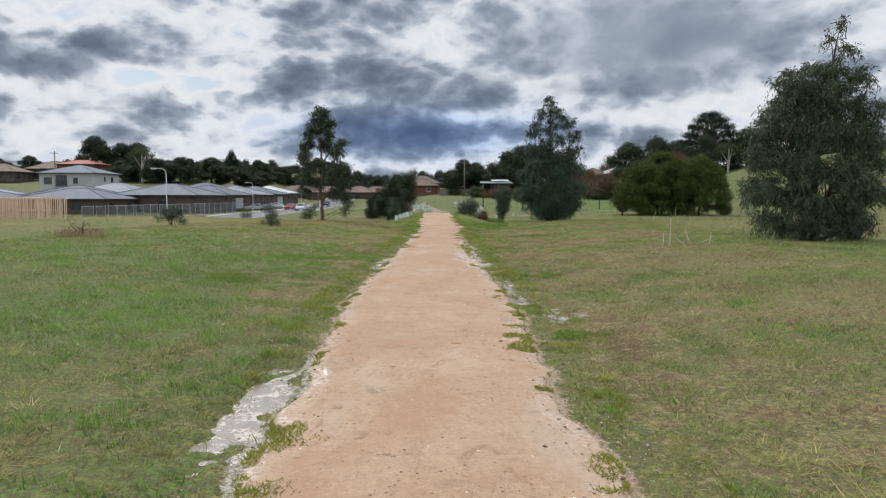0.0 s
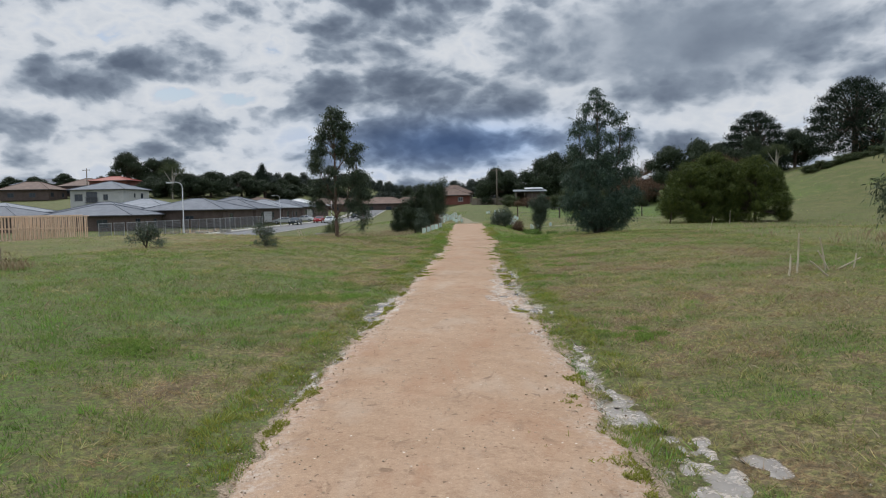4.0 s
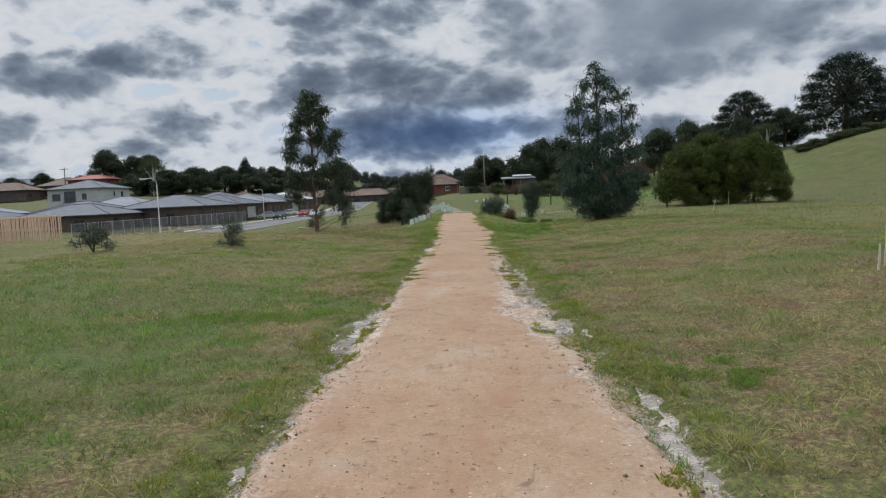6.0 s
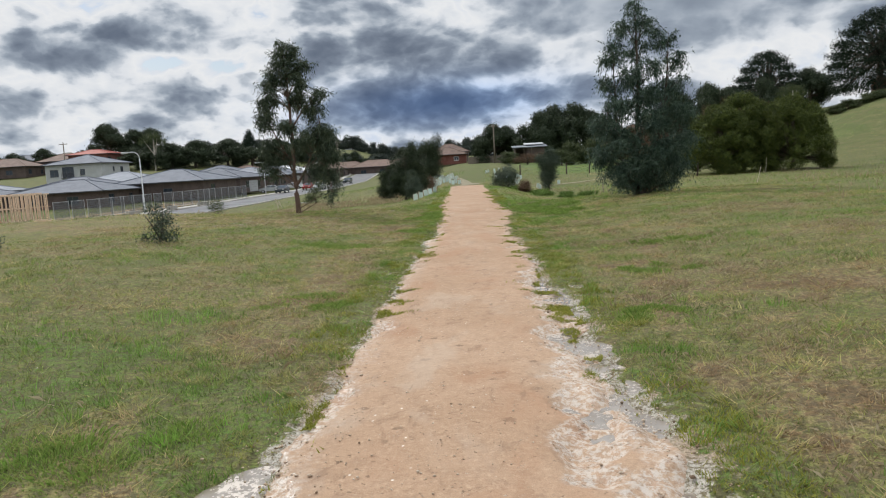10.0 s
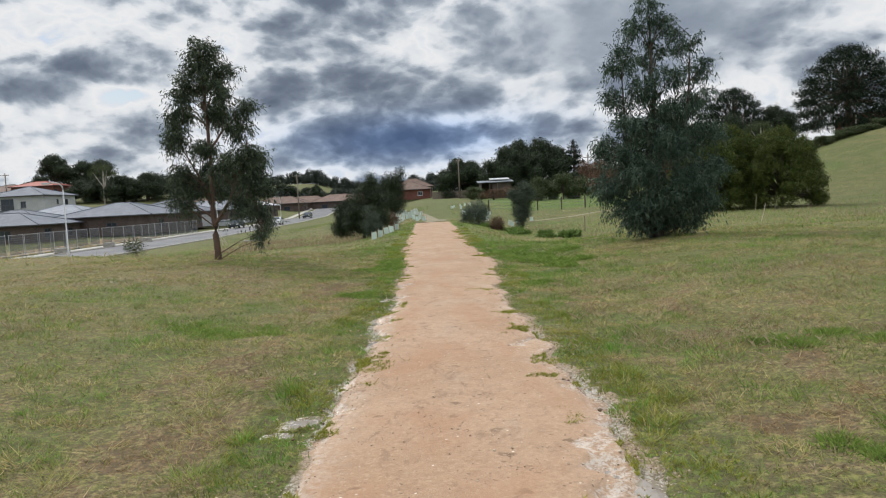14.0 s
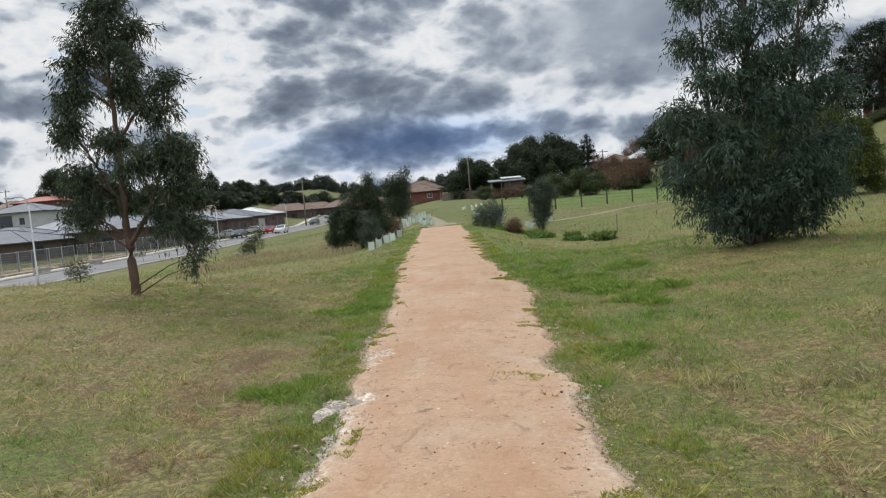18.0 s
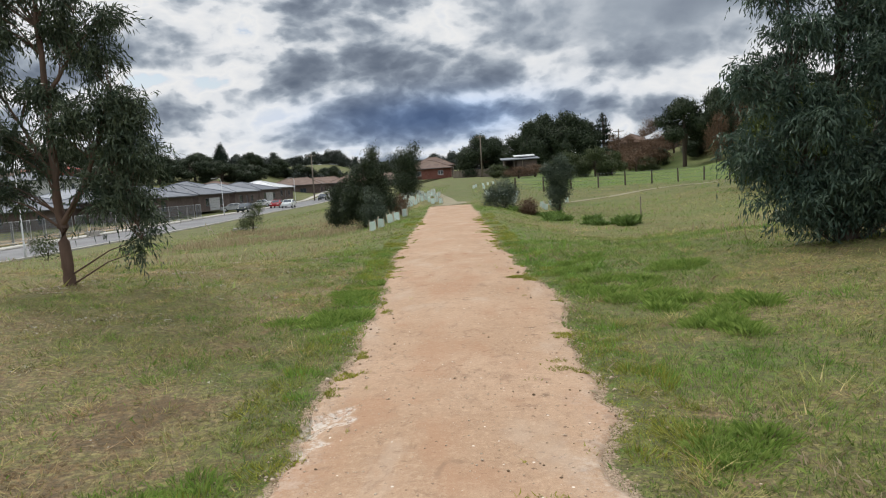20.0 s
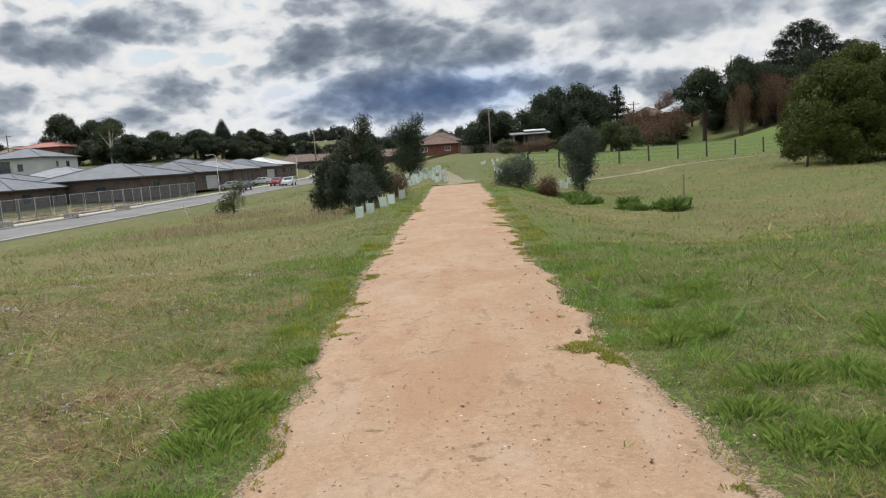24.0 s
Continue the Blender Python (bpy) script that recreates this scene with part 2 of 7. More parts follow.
def make_straw_mat():
    mt, k = material("dry_stalk")
    r = k.n("ShaderNodeNewGeometry").outputs["Random Per Island"]
    finish(k, k.mix(r, (0.27, 0.20, 0.115), (0.46, 0.385, 0.25)), 0.7, spec=0.2, trans=0.2)
    return mt


def make_path_mat():
    """Orange-tan granitic gravel with paler washed margins that carry a painted wet sheen, damp tracks and dark scuffs.
    """
    mt, k = material("gravel_path")
    p = pos(k)
    uv = k.n("ShaderNodeUVMap").outputs[0]
    s = k.n("ShaderNodeSeparateXYZ", {0: uv})
    u, along = s.outputs[0], s.outputs[1]
    side = k.m("ABSOLUTE", u)
    a = k.noise(p, 0.7, 5.0, 0.6)
    b = k.noise(p, 7.0, 6.0, 0.65)
    grit = k.noise(p, 150.0, 3.0, 0.7)
    mid = k.noise(p, 32.0, 4.0, 0.7)
    vor = k.n("ShaderNodeTexVoronoi", {"Vector": p, "Scale": 95.0})
    col = k.mix(k.step(a, 0.35, 0.65), (0.372, 0.240, 0.148), (0.425, 0.285, 0.185))
    col = k.mix(k.m("MULTIPLY", k.step(b, 0.48, 0.66), 0.6), col, (0.31, 0.195, 0.12))
    col = k.mix(k.m("MULTIPLY", k.step(grit, 0.48, 0.64), 0.5), col, (0.24, 0.155, 0.098))
    col = k.mix(k.m("MULTIPLY", k.step(vor.outputs["Distance"], 0.30, 0.05), 0.5), col, (0.57, 0.455, 0.335))
    warp = k.vm("ADD", p, k.vm("SCALE", k.n("ShaderNodeTexNoise", {"Vector": p, "Scale": 9.0, "Detail": 3.0}).outputs[1]))
    fl = k.n("ShaderNodeTexVoronoi", {"Vector": k.vm("MULTIPLY", warp, (1.0, 1.5, 1.0)), "Scale": 3.6})
    pick = k.n("ShaderNodeSeparateXYZ", {0: fl.outputs["Color"]})
    fleck = k.m("MULTIPLY", k.step(fl.outputs["Distance"], 0.20, 0.10), k.step(pick.outputs[0], 0.52, 0.66))
    col = k.mix(k.m("MULTIPLY", fleck, 0.75), col, (0.16, 0.10, 0.062))
    dots = k.n("ShaderNodeTexVoronoi", {"Vector": warp, "Scale": 17.0})
    dp = k.n("ShaderNodeSeparateXYZ", {0: dots.outputs["Color"]})
    col = k.mix(k.m("MULTIPLY", k.m("MULTIPLY", k.step(dots.outputs["Distance"], 0.20, 0.12), k.step(dp.outputs[0], 0.60, 0.66)), 0.85), col, (0.15, 0.095, 0.06))
    chip = k.n("ShaderNodeTexVoronoi", {"Vector": p, "Scale": 14.0})
    cp = k.n("ShaderNodeSeparateXYZ", {0: chip.outputs["Color"]})
    col = k.mix(k.m("MULTIPLY", k.step(chip.outputs["Distance"], 0.12, 0.08), k.step(cp.outputs[0], 0.80, 0.84)), col, (0.72, 0.66, 0.57))
    col = k.mix(k.m("MULTIPLY", k.step(mid, 0.53, 0.63), 0.34), col, (0.24, 0.155, 0.098))
    col = k.mix(k.m("MULTIPLY", k.step(mid, 0.45, 0.36), 0.36), col, (0.54, 0.40, 0.270))
    # broad damp and rusty stretches
    stain = k.noise(k.vm("MULTIPLY", p, (1.0, 0.5, 1.0)), 1.6, 5.0, 0.6, 0.4)
    col = k.mix(k.m("MULTIPLY", k.step(stain, 0.50, 0.66), 0.55), col, (0.335, 0.185, 0.105))
    col = k.mix(k.m("MULTIPLY", k.step(stain, 0.46, 0.32), 0.45), col, (0.43, 0.335, 0.25))
    scuff = k.noise(k.vm("MULTIPLY", p, (1.0, 0.55, 1.0)), 5.5, 5.0, 0.7, 0.8)
    col = k.mix(k.m("MULTIPLY", k.step(scuff, 0.56, 0.68), 0.6), col, (0.225, 0.140, 0.088))
    wobble = k.m("ADD", side, k.m("MULTIPLY", k.m("SUBTRACT", b, 0.5), 0.55))
    wet_run = k.m("SUBTRACT", 1.0, k.step(along, 31.0, 37.0))
    film = k.step(k.m("ADD", k.n("ShaderNodeAttribute", attr="wet").outputs["Fac"], k.m("MULTIPLY", k.m("SUBTRACT", b, 0.5), 1.2)), 0.15, 0.6)
    edge = k.m("MULTIPLY", k.step(wobble, 0.70, 1.02), k.m("ADD", 0.12, k.m("MULTIPLY", wet_run, 0.45)))
    edge = k.m("MAXIMUM", edge, film)
    # pale silt, with the wet film's reflection of the sky painted into the colour
    col = k.mix(k.m("MULTIPLY", k.m("MULTIPLY", edge, k.step(k.noise(p, 26.0, 6.0, 0.75), 0.44, 0.58)), 0.78), col, (0.56, 0.50, 0.43))
    rim = k.step(k.m("ADD", side, k.m("MULTIPLY", k.m("SUBTRACT", b, 0.5), 0.5)), 0.93, 1.06)
    col = k.mix(k.m("MULTIPLY", rim, 0.25), col, (0.24, 0.165, 0.10))
    rough = k.m("SUBTRACT", 0.92, k.m("MULTIPLY", k.m("MULTIPLY", edge, k.step(k.noise(p, 11.0, 5.0, 0.7), 0.42, 0.55)), 0.68))
    h = k.m("ADD", k.m("MULTIPLY", grit, 0.5), k.m("ADD", k.m("MULTIPLY", b, 0.5), k.m("MULTIPLY", vor.outputs["Distance"], 0.4)))
    finish(k, col, rough, 0.0, h, 0.35, 0.010, 0.35)
    return mt


def make_water_mat():
    mt, k = material("puddle_water")
    p = pos(k)
    # mud and grains of gravel show through the film of water
    grain = k.step(k.m("ADD", k.noise(p, 40.0, 4.0, 0.7), k.m("MULTIPLY", k.m("SUBTRACT", k.noise(p, 6.0, 4.0, 0.6), 0.5), 1.1)), 0.54, 0.62)
    mud = k.mix(k.noise(p, 7.0, 4.0, 0.6), (0.17, 0.135, 0.10), (0.34, 0.29, 0.23))
    finish(k, k.mix(k.m("MULTIPLY", grain, 0.8), mud, (0.40, 0.32, 0.24)), k.m("ADD", 0.03, k.m("MULTIPLY", grain, 0.55)), 0.0, k.noise(p, 30.0, 3.0, 0.5), 0.06, 0.01, 0.8, ior=2.0)
    return mt


def leaf_mat(name, dark, light, rough=0.5, trans=0.18, brown=None):
    mt, k = material(name)
    geo = k.n("ShaderNodeNewGeometry")
    r = geo.outputs["Random Per Island"]
    a = k.noise(geo.outputs["Position"], 2.6, 3.0, 0.6)
    col = k.mix(r, dark, light)
    col = k.mix(k.m("MULTIPLY", k.step(a, 0.42, 0.62), 0.65), col, dark)
    if brown:
        col = k.mix(k.step(r, 0.86, 0.97), col, brown)
    finish(k, col, rough, 0.0, None, spec=0.16, trans=trans)
    return mt


def bark_mat(name, c1, c2, c3):
    mt, k = material(name)
    p = pos(k)
    st = k.vm("MULTIPLY", p, (14, 14, 2.2))
    a = k.noise(st, 1.0, 6.0, 0.65)
    b = k.noise(p, 2.2, 4.0, 0.6)
    col = k.mix(a, c1, c2)
    col = k.mix(k.m("MULTIPLY", k.step(b, 0.5, 0.65), 0.6), col, c3)
    finish(k, col, 0.85, 0.0, a, 0.7, 0.02, 0.25)
    return mt


def glass_mat(name, col=(0.03, 0.04, 0.05)):
    mt, k = material(name)
    finish(k, k.mix(k.noise(pos(k), 0.8, 2.0), col, tuple(c * 1.6 for c in col)), 0.06, 0.0, None, spec=0.7)
    return mt


def emit_free_paint(name, col, rough=0.4, metal=0.0):
    return surface(name, col, tuple(c * 0.88 for c in col), 1.2, tuple(c * 0.7 for c in col), 25.0, rough, metal, 0.08, 0.003)


M_GROUND, M_BLADE, M_LUSH, M_STRAW = make_ground_mat(), make_blade_mat(), make_lush_mat(), make_straw_mat()
M_PATH, M_WATER = make_path_mat(), make_water_mat()
M_STONE = surface("loose_stone", (0.46, 0.33, 0.225), (0.60, 0.49, 0.38), 9.0, (0.36, 0.25, 0.17), 60.0, 0.85)
M_CLOD = surface("damp_clod", (0.16, 0.105, 0.065), (0.25, 0.17, 0.105), 8.0, (0.09, 0.065, 0.04), 50.0, 0.9)
M_GUM = leaf_mat("gum_leaf", (0.036, 0.055, 0.036), (0.135, 0.165, 0.100), 0.42, 0.15)
M_GUM_PALE = leaf_mat("pale_gum_leaf", (0.050, 0.072, 0.044), (0.175, 0.200, 0.125), 0.42, 0.2)
M_GUM_BLUE = leaf_mat("blue_gum_leaf", (0.034, 0.062, 0.046), (0.130, 0.180, 0.125), 0.42, 0.15)
M_WATTLE = leaf_mat("wattle_leaf", (0.034, 0.052, 0.013), (0.150, 0.178, 0.038), 0.55, 0.15)
# dark leaves, their colour lifted a little for haze over the far trees
M_DARKLEAF = leaf_mat("dark_leaf", (0.028, 0.042, 0.024), (0.085, 0.108, 0.058), 0.55, 0.08)
# distance haze painted into paler, bluer leaves for the skyline belts
M_HAZE = leaf_mat("hazed_wood_leaf", (0.045, 0.058, 0.048), (0.100, 0.118, 0.096), 0.6, 0.08)
M_CYPRESS = leaf_mat("cypress_leaf", (0.010, 0.020, 0.012), (0.032, 0.050, 0.028), 0.6, 0.05)
M_OLIVE = leaf_mat("olive_shrub_leaf", (0.05, 0.07, 0.03), (0.13, 0.15, 0.07), 0.55, 0.15)
M_RUST = leaf_mat("rusty_shrub_leaf", (0.10, 0.060, 0.040), (0.24, 0.16, 0.10), 0.7, 0.15)
M_BARK = bark_mat("gum_bark", (0.085, 0.052, 0.040), (0.17, 0.115, 0.085), (0.075, 0.064, 0.057))
M_BARK_DARK = bark_mat("dark_bark", (0.05, 0.04, 0.032), (0.13, 0.10, 0.08), (0.07, 0.055, 0.045))
M_BARK_PALE = bark_mat("pale_bark", (0.33, 0.29, 0.24), (0.5, 0.46, 0.4), (0.22, 0.18, 0.15))
M_ASPHALT = surface("asphalt", (0.13, 0.13, 0.135), (0.19, 0.19, 0.19), 0.4, (0.25, 0.25, 0.245), 60.0, 0.85)
M_CONCRETE = surface("concrete", (0.33, 0.31, 0.275), (0.42, 0.40, 0.36), 1.2, (0.24, 0.225, 0.20), 40.0, 0.85)
M_BRICK_BROWN = surface("brown_brick", (0.085, 0.062, 0.055), (0.12, 0.09, 0.078), 1.0, (0.16, 0.13, 0.12), 9.0, 0.88)
M_BRICK_RED = surface("red_brick", (0.155, 0.055, 0.042), (0.205, 0.080, 0.060), 1.0, (0.32, 0.2, 0.16), 9.0, 0.88)
M_RENDER = surface("white_render", (0.44, 0.45, 0.44), (0.50, 0.51, 0.50), 0.7, (0.55, 0.55, 0.53), 6.0, 0.8)
M_ROOF_GREY = surface("grey_roof_tile", (0.12, 0.132, 0.155), (0.155, 0.168, 0.192), 0.8, (0.09, 0.10, 0.115), 7.0, 0.75, spec=0.2)
M_ROOF_LIGHT = surface("light_grey_roof", (0.20, 0.215, 0.24), (0.25, 0.265, 0.29), 0.8, (0.15, 0.16, 0.175), 7.0, 0.75, spec=0.2)
M_ROOF_WHITE = surface("pale_sheet_roof", (0.40, 0.41, 0.42), (0.48, 0.49, 0.49), 0.6, (0.45, 0.45, 0.45), 6.0, 0.5)
M_ROOF_BROWN = surface("brown_roof_tile", (0.13, 0.085, 0.065), (0.18, 0.12, 0.09), 0.8, (0.09, 0.06, 0.05), 7.0, 0.8)
M_ROOF_RED = surface("red_roof_tile", (0.27, 0.075, 0.055), (0.33, 0.10, 0.075), 0.8, (0.25, 0.07, 0.05), 7.0, 0.75)
M_TRIM = emit_free_paint("white_trim", (0.7, 0.7, 0.69))
M_FASCIA = emit_free_paint("dark_fascia", (0.09, 0.09, 0.10))
M_PINE = surface("raw_pine", (0.68, 0.50, 0.37), (0.76, 0.60, 0.46), 1.5, (0.42, 0.27, 0.15), 18.0, 0.7)
M_WOOD_GREY = surface("weathered_wood", (0.17, 0.14, 0.11), (0.25, 0.21, 0.17), 2.0, (0.09, 0.075, 0.06), 25.0, 0.88)
M_WOOD_PALE = surface("pale_stake_wood", (0.50, 0.43, 0.32), (0.60, 0.53, 0.42), 3.0, (0.33, 0.27, 0.2), 30.0, 0.8)
M_STEEL = surface("galvanised_steel", (0.42, 0.43, 0.44), (0.52, 0.53, 0.54), 2.0, (0.33, 0.34, 0.35), 20.0, 0.45, 0.6)
M_DULL = surface("dull_grey_post", (0.40, 0.41, 0.41), (0.48, 0.485, 0.485), 2.0, (0.4, 0.4, 0.4), 20.0, 0.55, 0.1)
M_WIRE = surface("fence_wire", (0.13, 0.14, 0.155), (0.17, 0.18, 0.195), 2.0, None, 20.0, 0.5, 0.5)
M_GUARD = surface("green_white_plastic", (0.55, 0.68, 0.62), (0.68, 0.76, 0.72), 6.0, (0.42, 0.58, 0.52), 12.0, 0.45)
M_GLASS, M_LENS = glass_mat("window_glass"), glass_mat("lamp_lens", (0.45, 0.45, 0.42))
M_TYRE = surface("tyre_rubber", (0.02, 0.02, 0.02), (0.03, 0.03, 0.03), 4.0, None, 30.0, 0.8)
M_CARS = {"white": emit_free_paint("white_car_paint", (0.72, 0.73, 0.74), 0.25), "red": emit_free_paint("red_car_paint", (0.38, 0.03, 0.035), 0.25), "dark": emit_free_paint("dark_car_paint", (0.05, 0.06, 0.07), 0.25), "silver": emit_free_paint("silver_car_paint", (0.40, 0.42, 0.43), 0.3)}
M_TAIL = emit_free_paint("red_lens", (0.4, 0.02, 0.02), 0.2)
M_ORANGE = surface("dug_clay", (0.20, 0.165, 0.085), (0.34, 0.235, 0.14), 0.5, (0.12, 0.12, 0.05), 5.0, 0.9)
M_WEED = leaf_mat("weed_leaf", (0.080, 0.135, 0.032), (0.20, 0.29, 0.08), 0.5, 0.35)
M_GREY = leaf_mat("grey_shrub_leaf", (0.050, 0.072, 0.050), (0.135, 0.165, 0.115), 0.5, 0.15)
M_MOSS = leaf_mat("yellow_green_moss", (0.19, 0.205, 0.034), (0.40, 0.385, 0.072), 0.6, 0.25)
M_SIDE = surface("worn_side_path", (0.20, 0.18, 0.10), (0.28, 0.24, 0.16), 0.8, (0.15, 0.14, 0.07), 6.0, 0.9)
M_PALE = surface("bleached_leaf", (0.42, 0.38, 0.30), (0.52, 0.48, 0.40), 5.0, (0.28, 0.22, 0.15), 60.0, 0.8)


# ---- helpers for building ----
def part(name, bm, mat, parent=None, label="", smooth=False):
    me = bpy.data.meshes.new(name)
    bm.to_mesh(me)
    bm.free()
    me.materials.append(mat)
    if smooth:
        me.polygons.foreach_set("use_smooth", [True] * len(me.polygons))
    ob = new(name, me)
    if parent:
        ob.parent = parent
    if label:
        ob["label"] = label
    return ob


def raw(name, verts, faces, mat, parent=None, smooth=False):
    """A mesh from numpy arrays: verts (n, 3), faces (m, 3 or 4)."""
    me = bpy.data.meshes.new(name)
    verts, faces = np.asarray(verts, np.float32), np.asarray(faces, np.int32)
    n, k = faces.shape
    me.vertices.add(len(verts))
    me.vertices.foreach_set("co", verts.ravel())
    me.loops.add(n * k)
    me.loops.foreach_set("vertex_index", faces.ravel())
    me.polygons.add(n)
    me.polygons.foreach_set("loop_start", np.arange(0, n * k, k, dtype=np.int32))
    me.polygons.foreach_set("loop_total", np.full(n, k, np.int32))
    if smooth:
        me.polygons.foreach_set("use_smooth", np.ones(n, bool))
    me.update(calc_edges=True)
    me.materials.append(mat)
    ob = new(name, me)
    if parent:
        ob.parent = parent
    return ob


def thing(name, label, category, at=(0, 0, 0), turn=0.0, group="", kind=""):
    ob = new(name)
    ob.matrix_basis = pose(*at, 0, 0, turn)
    return tagged(ob, label, category, group, kind)


def box(bm, c, s, turn=(0, 0, 0), bevel=0.0):
    m = pose(*c, *turn) @ Matrix.Diagonal((*s, 1))
    vs = bmesh.ops.create_cube(bm, size=1.0, matrix=m)["verts"]
    if bevel:
        es = list({e for v in vs for e in v.link_edges})
        bmesh.ops.bevel(bm, geom=es, offset=bevel, segments=1, affect="EDGES")


def boxes(name, rows, mat, parent=None, label="", bevel=0.0):
    bm = bmesh.new()
    for r in rows:
        box(bm, r[0], r[1], r[2] if len(r) > 2 else (0, 0, 0), bevel)
    return part(name, bm, mat, parent, label)


def tube(bm, pts, radii, n=7, cap=True):
    """A tapered tube along points."""
    rings, pts = [], [Vector(p) for p in pts]
    for i, (p, r) in enumerate(zip(pts, radii)):
        d = (pts[min(i + 1, len(pts) - 1)] - pts[max(i - 1, 0)]).normalized()
        q = d.to_track_quat("Z", "Y")
        rings.append([bm.verts.new(p + q @ Vector((r * math.cos(6.2832 * j / n), r * math.sin(6.2832 * j / n), 0))) for j in range(n)])
    for a, b in zip(rings, rings[1:]):
        for j in range(n):
            bm.faces.new((a[j], a[(j + 1) % n], b[(j + 1) % n], b[j]))
    if cap:
        bm.faces.new(rings[-1])
        bm.faces.new(rings[0][::-1])


def ss(a, b, v):
    t = np.clip((np.asarray(v, float) - a) / (b - a), 0, 1)
    return t * t * (3 - 2 * t)


LAT = np.random.RandomState(7).rand(256, 256)


def vn(x, y, s, seed=0):
    """Smooth value noise in -1..1 with features about s metres across."""
    x, y = np.asarray(x, float) / s + 37.3 * seed + 500, np.asarray(y, float) / s + 11.9 * seed + 500
    i, j = np.floor(x).astype(int), np.floor(y).astype(int)
    u, v = x - i, y - j
    u, v = u * u * (3 - 2 * u), v * v * (3 - 2 * v)
    q = lambda a, b: LAT[a % 256, b % 256]
    return 2 * ((q(i, j) * (1 - u) + q(i + 1, j) * u) * (1 - v) + (q(i, j + 1) * (1 - u) + q(i + 1, j + 1) * u) * v) - 1


# ---- the lie of the land ----
def edge_l(y):
    e = np.interp(y, [0, 9, 10.6, 12.5, 16, 20, 28, 33, 36, 38.5, 41.5, 45, 50, 60, 72], [-0.68, -0.68, -0.74, -0.93, -0.98, -1.0, -1.0, -0.98, -1.06, -1.12, -1.40, -1.56, -1.78, -1.98, -2.35])
    return e + 0.07 * vn(y, 3, 0.9) + 0.05 * vn(y, 3, 0.28, 1) + 0.025 * vn(y, 3, 0.1, 2)


def edge_r(y):
    e = np.interp(y, [0, 9, 11, 15.5, 18, 20, 24, 27, 29.5, 32.5, 36, 37.8, 39, 41.4, 43.7, 48.5, 60, 72], [1.30, 1.30, 1.22, 1.18, 1.0, 0.94, 0.86, 0.76, 0.62, 0.64, 0.66, 0.96, 0.88, 0.80, 0.60, 0.56, 0.34, 0.05])
    return e + 0.09 * vn(y, 9, 0.9, 3) + 0.09 * vn(y, 9, 0.3, 4) + 0.025 * vn(y, 9, 0.1, 5)


# pools along the path's edges: x, y, half width, half length
POOLS = [(-0.90, 10.2, 0.21, 1.25), (-0.80, 8.9, 0.12, 0.5), (-1.08, 15.9, 0.11, 0.7), (-1.02, 18.3, 0.10, 0.5), (-1.08, 19.1, 0.15, 0.5), (-1.10, 20.1, 0.17, 0.7), (-0.96, 21.4, 0.09, 0.6), (-0.96, 23.3, 0.09, 0.6), (-1.02, 25.4, 0.11, 0.7),
         (-1.14, 26.7, 0.22, 0.30), (-1.04, 27.9, 0.09, 0.6), (-1.04, 30.0, 0.12, 1.1), (-1.02, 31.6, 0.08, 0.5), (-1.04, 32.5, 0.18, 0.42), (-0.95, 34.2, 0.09, 0.45),
         (0.70, 25.2, 0.13, 0.8), (0.76, 22.6, 0.19, 1.1), (0.62, 20.9, 0.14, 0.7), (0.98, 19.5, 0.24, 0.42), (1.24, 19.2, 0.12, 0.30), (0.80, 18.9, 0.12, 0.35), (0.97, 22.1, 0.12, 0.7), (0.93, 24.5, 0.13, 0.7), (0.95, 21.2, 0.13, 0.7), (1.31, 17.5, 0.06, 0.4), (1.38, 16.8, 0.09, 0.32), (1.25, 16.1, 0.11, 0.35),
         (1.33, 15.6, 0.09, 0.25), (1.30, 14.7, 0.07, 0.4), (1.06, 17.6, 0.07, 0.4), (0.58, 29.3, 0.06, 0.5), (0.74, 27.0, 0.10, 0.7), (1.10, 25.2, 0.14, 0.30), (1.16, 24.5, 0.12, 0.35), (0.64, 26.0, 0.08, 0.5), (0.66, 32.2, 0.06, 0.3),
         (1.35, 16.96, 0.10, 0.22), (1.34, 15.27, 0.13, 0.30), (1.43, 14.70, 0.10, 0.38), (1.51, 14.13, 0.13, 0.22), (1.71, 14.04, 0.10, 0.30), (1.59, 13.53, 0.13, 0.38), (1.96, 13.78, 0.10, 0.22)]


def spine(y):
    return np.interp(y, [-60, 0, 10, 20, 30, 40, 50, 72, 100, 130, 160, 190, 260, 400], [0, 0, 0.02, 0.10, 0.11, 0.03, -0.04, -0.06, 0.25, 0.85, 1.4, 1.8, 4.0, 8.0])


